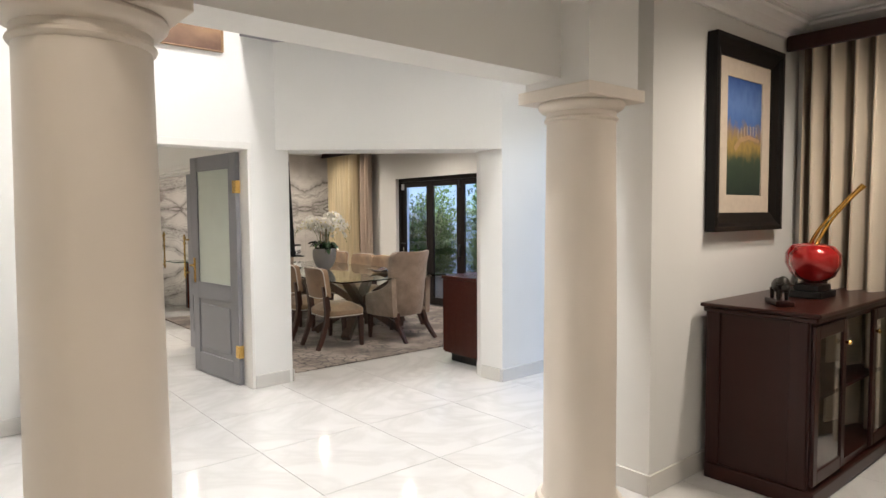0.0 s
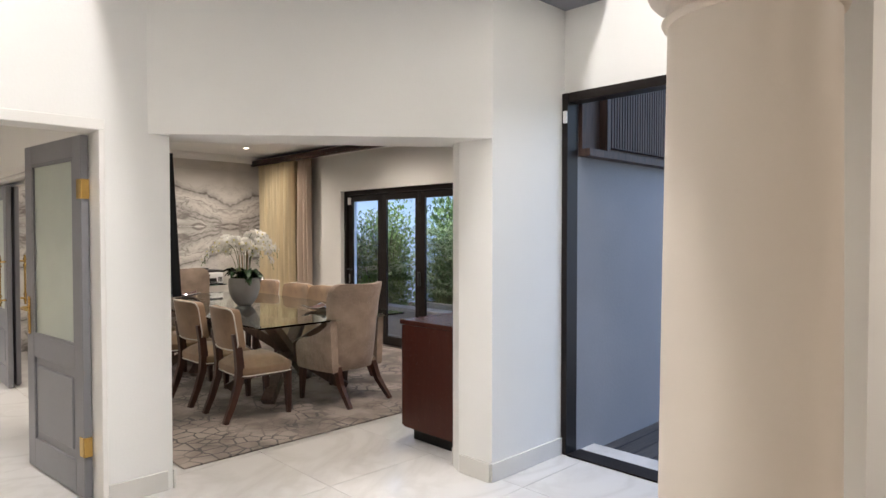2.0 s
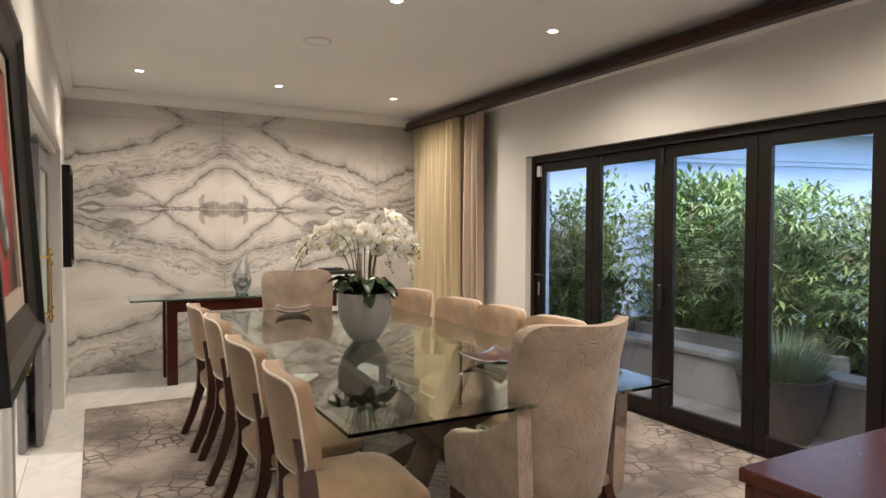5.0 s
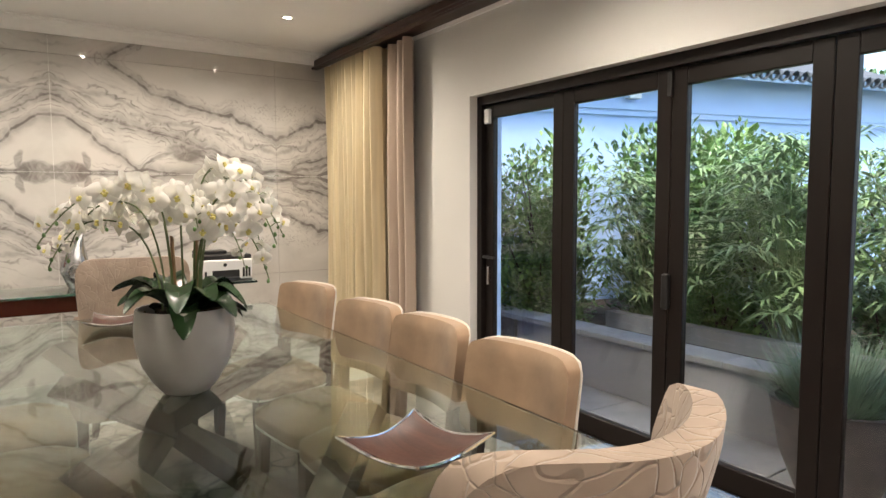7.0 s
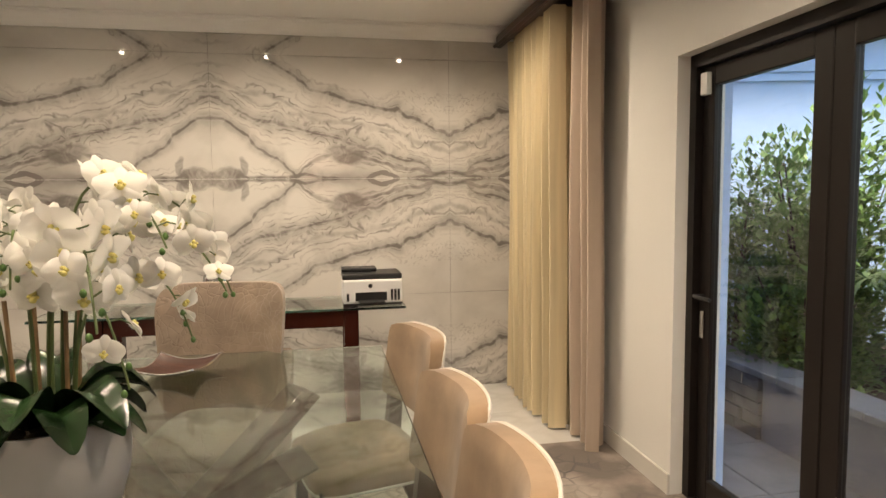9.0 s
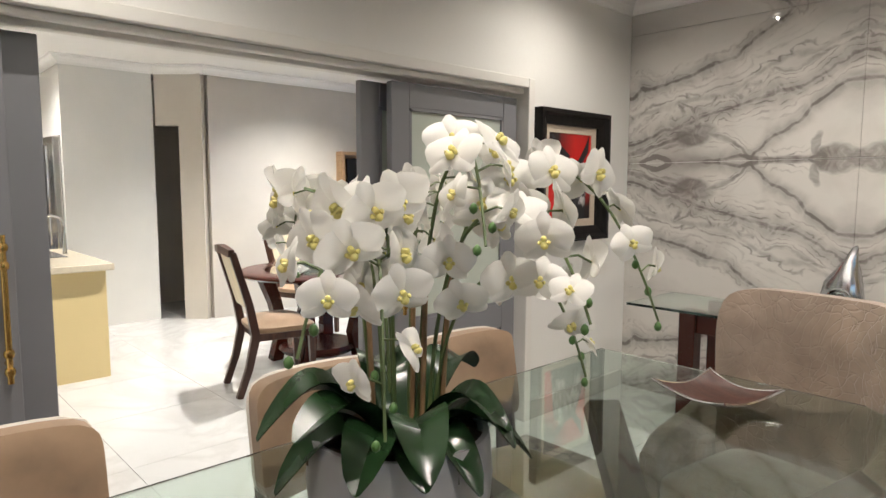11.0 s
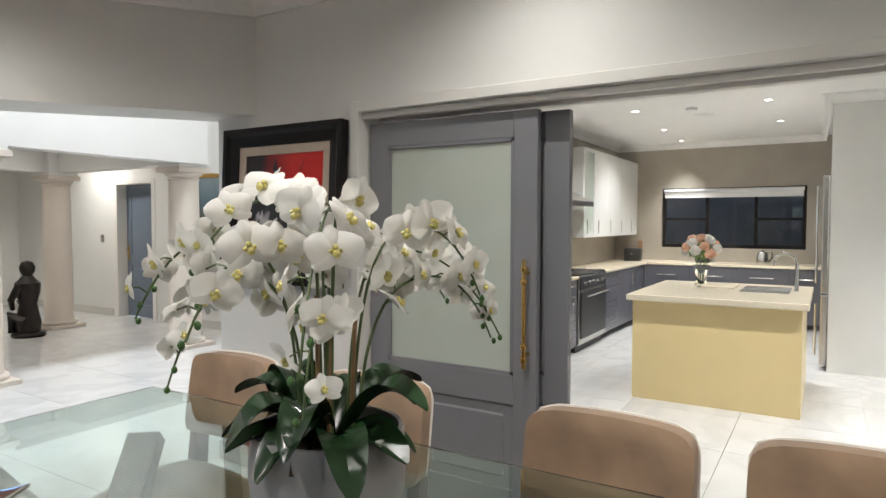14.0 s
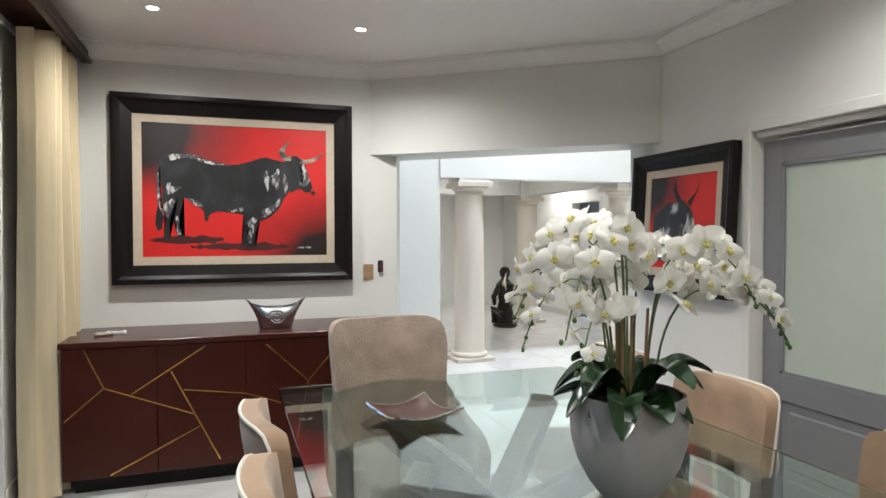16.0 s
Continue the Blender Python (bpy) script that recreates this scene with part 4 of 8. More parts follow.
def panel_door(name, label, w, h, m, handle, t=0.042, mat="grey_door", glazed=True, hinges=True, lever=False, mid=0.61):
    """A panelled leaf; hinge edge at x = 0, free edge at x = w, thickness along y."""
    d = thing(name, label, "door", m)
    d["kind"] = "structure"
    st, bot, top = 0.115, 0.2, 0.12
    bm = bx(0, st, -t / 2, t / 2, 0.01, h, 0.003, 1)
    box(bm, w - st, w, -t / 2, t / 2, 0.01, h, 0.003, 1)
    box(bm, st, w - st, -t / 2, t / 2, h - top, h, 0.003, 1)
    box(bm, st, w - st, -t / 2, t / 2, mid, mid + 0.14, 0.003, 1)
    box(bm, st, w - st, -t / 2, t / 2, 0.01, bot, 0.003, 1)
    part("door_frame", bm, M[mat], d)
    part("lower_panel", bx(st, w - st, -t / 2 + 0.014, t / 2 - 0.014, bot, mid, 0.0), M[mat], d)
    part("raised_field", bx(st + 0.05, w - st - 0.05, -t / 2 + 0.004, t / 2 - 0.004, bot + 0.05, mid - 0.05, 0.008, 1), M[mat], d)
    if glazed:
        part("glass_pane", bx(st, w - st, -0.006, 0.006, mid + 0.14, h - top), M["frost"], d, "frosted glass pane")
    else:
        part("upper_panel", bx(st, w - st, -t / 2 + 0.012, t / 2 - 0.012, mid + 0.14, h - top), M[mat], d)
    bm = bmesh.new()
    for a in (-1, 1):
        y0, y1 = sorted((a * t / 2, a * (t / 2 - 0.014)))
        for q in ((st, st + 0.016, mid + 0.14, h - top), (w - st - 0.016, w - st, mid + 0.14, h - top), (st, w - st, mid + 0.14, mid + 0.156), (st, w - st, h - top - 0.016, h - top)):
            box(bm, q[0], q[1], y0 + 0.001, y1 - 0.001, q[2], q[3])
    part("glazing_bead", bm, M[mat], d)
    for a in handle:
        y = a * (t / 2)
        if lever:
            hp = part("handle", bx(w - 0.075, w - 0.035, min(y, y + a * 0.008), max(y, y + a * 0.008), 0.86, 1.10, 0.006), M["brass"], d, "brass lever handle")
            part("lever", tube([(w - 0.055, y + a * 0.008, 1.03), (w - 0.055, y + a * 0.05, 1.03), (w - 0.08, y + a * 0.055, 1.03), (w - 0.17, y + a * 0.055, 1.025)], [0.009, 0.009, 0.009, 0.007], 8), M["brass"], hp, smooth=True)
        else:
            x = w - 0.04
            bm = tube([(x, y + a * 0.05, 0.80), (x, y + a * 0.05, 1.29)], 0.010, 10)
            for z in (0.84, 0.90, 1.19, 1.25):
                lathe([(0.0, z - 0.015), (0.014, z - 0.012), (0.017, z), (0.014, z + 0.012), (0, z + 0.015)], 12, bm, x, y + a * 0.05)
            hp = part("handle", bm, M["brass"], d, "long brass pull handle", True)
            bm = bmesh.new()
            for z in (0.86, 1.23):
                tube([(x, y, z), (x, y + a * 0.045, z)], 0.009, 8, bm)
            part("handle_mount", bm, M["brass"], hp)
    if hinges:
        for z in (0.3, h - 0.3):
            part("hinge", bx(-0.006, 0.05, t / 2, t / 2 + 0.006, z - 0.055, z + 0.055, 0.002, 1), M["brass"], d, "brass hinge")
            part("hinge", bx(-0.012, 0.0, -0.02, t / 2 + 0.004, z - 0.055, z + 0.055, 0.002, 1), M["brass"], d, "brass hinge")
    return d


LEAF, LH = 0.94, 1.965
panel_door("sliding_door", "grey sliding door with frosted glass and brass pull", LEAF, LH, pose(3.133, 6.282, 0, 0, 0, 90), (-1,), hinges=False)
panel_door("sliding_door", "grey sliding door leaf stacked behind another", LEAF, LH, pose(3.045, 6.40, 0, 0, 0, 90), (1,), hinges=False)
panel_door("sliding_door", "grey sliding door with frosted glass and brass pull", LEAF, LH, pose(3.133, 9.753, 0, 0, 0, -90), (1,), hinges=False)
panel_door("sliding_door", "grey sliding door leaf stacked behind another", LEAF, LH, pose(3.045, 9.63, 0, 0, 0, -90), (-1,), hinges=False)
panel_door("kitchen_door", "open grey panelled door with brass hinges", 0.88, 2.05, pose(K1 - 0.055, FY + 0.16, 0, 0, 0, 96), (1, -1), lever=True, mid=0.72)
panel_door("hall_door", "blue-grey panelled hall door standing ajar", 0.86, 2.03, pose(-0.06, -0.14, 0, 0, 0, -94), (1,), lever=True, mat="blue_door", glazed=False, mid=0.8)
trim_frame("trim_hall_door", "white frame round the hall door", [(-0.16, 0.065, -0.14, -0.06, 0, 2.1), (-0.16, 0.065, -1.08, -1.0, 0, 2.1), (-0.16, 0.065, -1.0, -0.14, 2.03, 2.1)])

# folding glass doors to the garden
BX = 7.12
bm = bx(BX - 0.035, BX + 0.06, BF1 - 0.05, BF1, 0, BFT)
box(bm, BX - 0.035, BX + 0.06, BF0, BF0 + 0.05, 0, BFT)
box(bm, BX - 0.035, BX + 0.06, BF0 + 0.05, BF1 - 0.05, BFT - 0.06, BFT)
box(bm, BX - 0.035, BX + 0.06, BF0 + 0.05, BF1 - 0.05, -0.005, 0.02)
fold = tagged(new("folding_door", None), "dark bronze aluminium folding glass doors, closed", "door", "", "structure")
part("outer_frame", bm, M["frame_alu"], fold)
n, y1, y0 = 5, BF1 - 0.05, BF0 + 0.05
pw = (y1 - y0) / n
for i in range(n):
    a, b = y1 - (i + 1) * pw + 0.002, y1 - i * pw - 0.002
    leaf = part("door_leaf", box(box(box(bx(BX, BX + 0.045, a, a + 0.085, 0.022, BFT - 0.062, 0.004, 1), BX, BX + 0.045, b - 0.085, b, 0.022, BFT - 0.062, 0.004, 1), BX, BX + 0.045, a + 0.085, b - 0.085, BFT - 0.15, BFT - 0.062, 0.004, 1), BX, BX + 0.045, a + 0.085, b - 0.085, 0.022, 0.14, 0.004, 1), M["frame_alu"], fold)
    pane = part("pane", bx(BX + 0.018, BX + 0.026, a + 0.08, b - 0.08, 0.13, BFT - 0.14), M["clear"], leaf, "clear glass pane")
    pane.visible_shadow = False
part("bolt", bx(BX - 0.022, BX, y1 - 2 * pw - 0.013, y1 - 2 * pw + 0.013, BFT - 0.2, BFT - 0.08, 0.004), M["black"], fold)
part("latch", bx(BX - 0.03, BX, y1 - 2 * pw - 0.02, y1 - 2 * pw + 0.02, 0.84, 1.02, 0.008), M["black"], fold)
lv = part("lever_handle", tube([(BX, y1 - 0.04, 1.0), (BX - 0.05, y1 - 0.04, 1.0), (BX - 0.055, y1 - 0.06, 1.0), (BX - 0.055, y1 - 0.17, 1.0)], 0.009, 8), M["black"], fold, smooth=True)
part("lock", bx(BX - 0.012, BX, y1 - 0.055, y1 - 0.025, 0.80, 0.93, 0.004), M["steel"], fold, "steel lock with keys")
part("sensor", bx(BX - 0.03, BX - 0.001, y1 - 0.07, y1 - 0.02, BFT - 0.19, BFT - 0.09, 0.006), M["white_plastic"], fold, "small white alarm sensor")

# glazed entrance
ent = tagged(new("entrance_door", None), "dark framed glass front door standing open", "door", "", "structure")
part("door_casing", box(box(bx(EX - 0.03, EX + 0.09, E1 - 0.045, E1, 0, ETOP), EX - 0.03, EX + 0.09, E0, E0 + 0.055, 0, ETOP), EX - 0.03, EX + 0.09, E0 + 0.055, E1 - 0.055, ETOP - 0.06, ETOP), M["frame_alu"], ent)
part("sill", bx(EX - 0.04, EX + 0.12, E0 + 0.055, E1 - 0.055, -0.004, 0.012), M["frame_alu"], ent)
part("stop", bx(EX - 0.045, EX - 0.03, E1 - 0.045, E1 - 0.015, ETOP - 0.2, ETOP - 0.12, 0.004), M["white_plastic"], ent, "white alarm sensor")
leaf_m = pose(EX - 0.02, E0 + 0.07, 0, 0, 0, 164)
LW = 1.0
bm = bx(0, 0.07, -0.025, 0.025, 0.015, ETOP - 0.065)
box(bm, LW - 0.07, LW, -0.025, 0.025, 0.015, ETOP - 0.065)
box(bm, 0.07, LW - 0.07, -0.025, 0.025, ETOP - 0.13, ETOP - 0.065)
box(bm, 0.07, LW - 0.07, -0.025, 0.025, 0.015, 0.10)
leaf = part("door_leaf", bm, M["frame_alu"], ent)
leaf.matrix_world = leaf_m
part("pane", bx(0.065, LW - 0.065, -0.005, 0.005, 0.095, ETOP - 0.125), M["deco_frost"], leaf, "frosted glass with pale etched scrolls")
for a in (-1, 1):
    pts = [(LW - 0.035 - 0.012 * math.sin(i / 12 * 2 * math.pi), a * (0.085 + 0.012 * math.sin(i / 12 * 2 * math.pi)), 1.16 + 0.69 * i / 12) for i in range(13)]
    hd = part("handle", tube(pts, 0.018, 12), M["steel"], leaf, "curved steel pull handle", True)
    part("handle_mount", tube([(LW - 0.035, a * 0.02, 1.24), (LW - 0.035, a * 0.085, 1.24)], 0.010, 8, tube([(LW - 0.035, a * 0.02, 1.76), (LW - 0.035, a * 0.085, 1.76)], 0.010, 8)), M["steel"], hd)
part("lock", bx(LW - 0.05, LW - 0.02, 0.024, 0.034, 0.98, 1.08, 0.004), M["steel"], leaf, "steel lock with a key")

ra = random.Random(12)
for k in range(9):
    cx, cz, rr, a0 = ra.uniform(0.3, 0.8), 0.35 + 0.2 * k, ra.uniform(0.08, 0.16), ra.uniform(0, 6.28)
    pts = [(cx + rr * (1 - i / 24) * math.cos(a0 + i * 0.28), 0.0055, cz + rr * (1 - i / 24) * math.sin(a0 + i * 0.28)) for i in range(18)]
    part("etched_scroll", tube(pts, [0.008 * math.sin(math.pi * (i + 0.5) / 18) for i in range(18)], 4), M["white_plastic"], leaf, "white etched scroll")


# ---- downlights ----
def downlight(x, y, z):
    t = thing("ceiling_light", "small round recessed ceiling downlight, lit", "downlight", pose(x, y, z), "recessed downlights")
    part("frame", lathe([(0.030, -0.004), (0.044, -0.006), (0.047, -0.002), (0.047, 0.0), (0.030, 0.0)], 20, closed=True), M["rib"], t, smooth=True)
    part("diffuser", lathe([(0.0, -0.003), (0.030, -0.003), (0.030, -0.001), (0, -0.001)], 20), M["led"], t, "glowing lens")
    return t


first = downlight(*DINING_LIGHTS[0], CEIL)
for x, y in DINING_LIGHTS[1:]:
    copy_thing(first, pose(x, y, CEIL))
# includes invented fixtures for the three added kitchen lamps
for x, y in KITCHEN_LIGHTS:
    copy_thing(first, pose(x, y, KC))
# invented fixtures where the hall and lounge fill lamps hang
for x, y in HALL_FILL:
    copy_thing(first, pose(x, y, HALL_CEIL))
# invented fixtures for the foyer's added fill lamps
for x, y, w in FOYER_FILL:
    copy_thing(first, pose(x, y, HIGH))
vent = thing("ceiling_speaker", "flat round white ceiling speaker", "speaker", pose(4.83, 8.32, CEIL))
part("rim", lathe([(0.085, -0.006), (0.1, -0.004), (0.1, 0), (0.085, 0)], 28, closed=True), M["rib"], vent, smooth=True)
part("grille", lathe([(0, -0.004), (0.085, -0.004), (0.085, -0.001), (0, -0.001)], 28), M["ceiling"], vent)

# ---- dining table ----
TX0, TX1, TY0, TY1, TZ = 4.17, 5.66, 5.92, 9.14, 0.765
table = thing("dining_table", "long dining table with thick glass top on crossed wooden beams", "table", pose(4.915, 7.53, 0))
part("tabletop", bx(TX0 - 4.915, TX1 - 4.915, TY0 - 7.53, TY1 - 7.53, TZ - 0.015, TZ, 0.003, 1), M["table_glass"], table, "clear green-tinted glass top")
def beam(a, b, w, d, mat, parent, name):
    """A square timber between two points."""
    a, b = Vector(a), Vector(b)
    m = (b - a).to_track_quat("Z", "Y").to_matrix().to_4x4()
    bm = bx(-w / 2, w / 2, -d / 2, d / 2, 0, (b - a).length, 0.006, 1)
    bm.transform(Matrix.Translation(a) @ m)
    # ends cut level with floor and glass
    for v in bm.verts:
        v.co.z = min(max(v.co.z, min(a.z, b.z)), max(a.z, b.z))
    return part(name, bm, mat, parent)


for cy in (-0.78, 0.72):
    for sx, sy in ((1, 1), (1, -1)):
        beam((-0.42 * sx, cy - 0.36 * sy, 0.016), (0.40 * sx, cy + 0.34 * sy, TZ - 0.016), 0.105, 0.13, M["taupe_wood"], table, "crossed_beam")
        beam((0.42 * sx, cy + 0.33 * sy, 0.016), (-0.40 * sx, cy - 0.36 * sy, TZ - 0.016), 0.10, 0.125, M["taupe_wood"], table, "crossed_beam")

rug = single("rug", bx(-1.98, 1.98, -2.09, 2.09, 0.001, 0.014, 0.004, 1), M["rug"], "worn grey-beige patterned rug under the dining table", "rug")
rug.location = (5.36, 7.52, 0)


# ---- chairs ----
def cushion(w, d, z0, z1, crown, r=0.05, n=10):
    """A stuffed pad with a swollen top and rounded edges."""
    bm = bmesh.new()
    bmesh.ops.create_cube(bm, size=1)
    bmesh.ops.subdivide_edges(bm, edges=bm.edges[:], cuts=n, use_grid_fill=True)
    h = z1 - z0
    for v in bm.verts:
        x, y, z = v.co * 2
        # superellipse rounding in plan and section
        q = (abs(x) ** 6 + abs(y) ** 6) ** (1 / 6)
        k = 1 / max(1.0, q) if q > 1 else 1.0
        x, y = x * k, y * k
        side = (1 - abs(z) ** 4 * 0.09)
        px, py = x * w / 2 * side, y * d / 2 * side
        pz = z0 + h / 2 + z * h / 2
        fall = (1 - x ** 4) * (1 - y ** 4)
        if z > 0:
            pz += crown * fall * z
            pz -= (1 - fall) * r * 0.5 * z
        v.co = (px, py, pz)
    return bm


def back_pad(w, thick, z0, z1, bow, lean, wing=0.0, n=12, top=0.0):
    """An upholstered back that is hollow towards the sitter (who faces +y)."""
    bm = bmesh.new()
    bmesh.ops.create_cube(bm, size=1)
    bmesh.ops.subdivide_edges(bm, edges=bm.edges[:], cuts=n, use_grid_fill=True)
    for v in bm.verts:
        x, y, z = v.co * 2
        q = (abs(x) ** 8 + abs(z) ** 8) ** (1 / 8)
        if q > 1:
            x, z = x / q, z / q
        edge = max(abs(x) ** 8, abs(z) ** 8)
        f = (z + 1) / 2
        px = x * w / 2 * (1 - 0.40 * wing * (1 - f) ** 1.3)
        py = y * thick / 2 * (1 - 0.35 * edge) + bow * x * x * (1 + wing * f) - lean * f - 0.06 * wing * max(0, f - 0.8) / 0.2
        pz = z0 + (z1 - z0) * f + top * x * x * f
        v.co = (px, py, pz)
    return bm


def side_chair():
    c = thing("dining_chair", "beige velvet dining chair with pale piping and dark sabre legs", "chair", pose(0, 0, 0), "side chairs round the table")
    part("seat", cushion(0.50, 0.49, 0.35, 0.455, 0.045), M["velvet"], c, smooth=True)
    b = part("backrest", back_pad(0.47, 0.08, 0.565, 0.90, 0.05, 0.05), M["velvet"], c, smooth=True)
    b.location = (0, -0.255, 0)
    pts = []
    for i in range(41):
        a = i / 40 * 2 * math.pi
        cx, cz = math.cos(a), math.sin(a)
        q = (abs(cx) ** 8 + abs(cz) ** 8) ** (1 / 8)
        x, z = cx / q, cz / q
        f = (z + 1) / 2
        pts.append((x * 0.235, -0.032 + 0.05 * x * x - 0.05 * f, 0.565 + 0.335 * f))
    part("piping", tube(pts, 0.0055, 6), M["piping"], b, "pale piping", True)
    sp = [(0.25 * math.cos(a), 0.24 * math.sin(a)) for a in [i / 40 * 2 * math.pi for i in range(41)]]
    sp = [(x / ((abs(x / 0.25) ** 6 + abs(y / 0.24) ** 6) ** (1 / 6)), y / ((abs(x / 0.25) ** 6 + abs(y / 0.24) ** 6) ** (1 / 6)), 0.36) for x, y in sp]
    part("seat_piping", tube(sp, 0.005, 6), M["piping"], c, "pale piping", True)
    for a in (-1, 1):
        part("rear_leg", tube([(a * 0.205, -0.345, 0.0), (a * 0.205, -0.285, 0.14), (a * 0.205, -0.235, 0.30), (a * 0.205, -0.222, 0.42), (a * 0.205, -0.235, 0.56), (a * 0.205, -0.262, 0.70)], [0.017, 0.019, 0.022, 0.025, 0.023, 0.018], square=1.25), M["leg_wood"], c)
        part("front_leg", tube([(a * 0.20, 0.19, 0.38), (a * 0.203, 0.195, 0.2), (a * 0.205, 0.20, 0.0)], [0.027, 0.023, 0.016], square=1.0), M["leg_wood"], c)
    part("seat_rail", bx(-0.22, 0.22, -0.20, 0.20, 0.335, 0.372, 0.008, 1), M["leg_wood"], c)
    return c


WCH, ECH = (6.30, 7.00, 7.82, 8.42), (6.84, 7.43, 7.92, 8.68)
chair = side_chair()
chair.matrix_world = pose(4.335, WCH[0], 0.014, 0, 0, -93)
for i, y in enumerate(WCH[1:]):
    copy_thing(chair, pose(4.325 + 0.02 * (i % 2), y, 0.014, 0, 0, -90 + (2, -2, 1)[i]))
for i, y in enumerate(ECH):
    copy_thing(chair, pose(5.505 + 0.015 * (i % 2), y, 0.014, 0, 0, 90 + (4, 2, 7, 14)[i]))


def host_chair(m):
    c = thing("host_chair", "tall tan velvet armchair with winged back", "chair", m, "host chairs at the table ends")
    part("seat", cushion(0.50, 0.50, 0.35, 0.47, 0.035), M["velvet2"], c, smooth=True)
    b = part("backrest", back_pad(0.59, 0.085, 0.30, 1.05, 0.11, 0.10, 0.5, 16, 0.02), M["velvet2"], c, smooth=True)
    b.location = (0, -0.27, 0)
    part("skirt_rail", bx(-0.26, 0.26, -0.24, 0.25, 0.28, 0.37, 0.03, 2), M["velvet2"], c)
    for a in (-1, 1):
        bm = bmesh.new()
        bmesh.ops.create_cube(bm, size=1)
        bmesh.ops.subdivide_edges(bm, edges=bm.edges[:], cuts=8, use_grid_fill=True)
        for v in bm.verts:
            x, y, z = v.co * 2
            q = (abs(x) ** 6 + abs(z) ** 6) ** (1 / 6)
            if q > 1:
                x, z = x / q, z / q
            f, g = (z + 1) / 2, (y + 1) / 2
            v.co = (a * (0.262 + 0.025 * math.sin(g * math.pi) + 0.02 * f) + x * 0.036, -0.26 + 0.48 * g, 0.29 + (0.30 + 0.16 * (1 - g) ** 3 - 0.03 * g) * f * (1 - 0.18 * max(0, g - 0.85) / 0.15))
        part("armrest", bm, M["velvet2"], c, smooth=True)
        part("front_leg", tube([(a * 0.25, 0.2, 0.3), (a * 0.252, 0.205, 0.15), (a * 0.255, 0.21, 0)], [0.026, 0.021, 0.015], square=1.0), M["leg_wood"], c)
        part("rear_leg", tube([(a * 0.21, -0.22, 0.32), (a * 0.22, -0.28, 0.17), (a * 0.24, -0.42, 0)], [0.026, 0.022, 0.016], square=1.1), M["leg_wood"], c)
    return c


hc = host_chair(pose(5.125, 6.22, 0.014, 0, 0, 6))
copy_thing(hc, pose(4.90, 8.97, 0.014, 0, 0, 172))


# ---- orchid in its pot ----
def flower_mesh():
    bm = bmesh.new()

    def petal(ang, length, width, tilt):
        rows = []
        n = 6
        for i in range(n + 1):
            s = i / n
            w = width * 0.5 * (math.sin(math.pi * (0.04 + 0.93 * s ** 0.75)) ** 0.55)
            z = tilt * s * s * length
            r = 0.003 + s * length
            c = 0.10 * width * math.sin(math.pi * s)
            rows.append([(r - 0.12 * w, -w, z - 0.16 * w), (r, -0.5 * w, z + 0.5 * c), (r, 0, z + c), (r, 0.5 * w, z + 0.5 * c), (r - 0.12 * w, w, z - 0.16 * w)])
        ca, sa = math.cos(ang), math.sin(ang)
        vs = [[bm.verts.new((x * ca - y * sa, x * sa + y * ca, z)) for x, y, z in row] for row in rows]
        for a, b in zip(vs, vs[1:]):
            for k in range(4):
                bm.faces.new((a[k], a[k + 1], b[k + 1], b[k]))

    for a in (90, 215, 325):
        petal(radians(a), 0.042, 0.034, -0.10)
    for a in (12, 168):
        petal(radians(a), 0.046, 0.060, 0.12)
    return bm


def lip_mesh():
    bm = bmesh.new()
    lathe([(0.0, 0.013), (0.004, 0.011), (0.005, 0.005), (0.004, 0.001), (0, 0.0)], 7, bm, 0.0, 0.003)
    lathe([(0.0, 0.015), (0.005, 0.011), (0.007, 0.006), (0.004, 0.001), (0, 0.0)], 7, bm, 0.0, -0.008)
    for q in (-1, 1):
        lathe([(0.0, 0.012), (0.003, 0.009), (0.004, 0.005), (0, 0.0)], 6, bm, q * 0.007, -0.003)
    return bm


orchid = thing("potted_orchid", "white artificial phalaenopsis orchids in a round grey pot", "plant", pose(4.85, 7.49, TZ))
part("pot", lathe([(0.0, 0.0), (0.055, 0.0), (0.075, 0.008), (0.105, 0.045), (0.135, 0.10), (0.152, 0.16), (0.156, 0.21), (0.152, 0.265), (0.149, 0.285), (0.140, 0.285), (0.142, 0.24), (0.0, 0.23)], 48), M["pot"], orchid, "matt grey ceramic pot", True)
bm = bmesh.new()
rng = random.Random(5)
for i in range(46):
    a, r = rng.uniform(0, 6.28), 0.135 * math.sqrt(rng.random())
    lathe([(0, 0.235), (0.022, 0.24), (0.018, 0.262 + rng.uniform(0, 0.015)), (0, 0.275)], 6, bm, r * math.cos(a), r * math.sin(a))
part("moss", bm, M["soil"], orchid, "dark moss and bark")


def strap_leaf(az, length, width, rise, droop):
    bm = bmesh.new()
    n = 14
    rows = []
    for i in range(n + 1):
        s = i / n
        r = 0.03 + length * s
        z = 0.26 + rise * math.sin(min(1, s * 1.4) * math.pi / 2) - droop * s ** 2.2
        w = width * (max(0.0, math.sin(math.pi * (0.10 + 0.895 * s))) ** 0.45) * 0.5
        rows.append([(r, -w, z + w * 0.5), (r, 0, z), (r, w, z + w * 0.5)])
    ca, sa = math.cos(az), math.sin(az)
    for off in (0.0, -0.002):
        vs = [[bm.verts.new((x * ca - y * sa, x * sa + y * ca, z + off)) for x, y, z in row] for row in rows]
        for a, b in zip(vs, vs[1:]):
            for k in range(2):
                bm.faces.new((a[k], a[k + 1], b[k + 1], b[k]))
    return bm


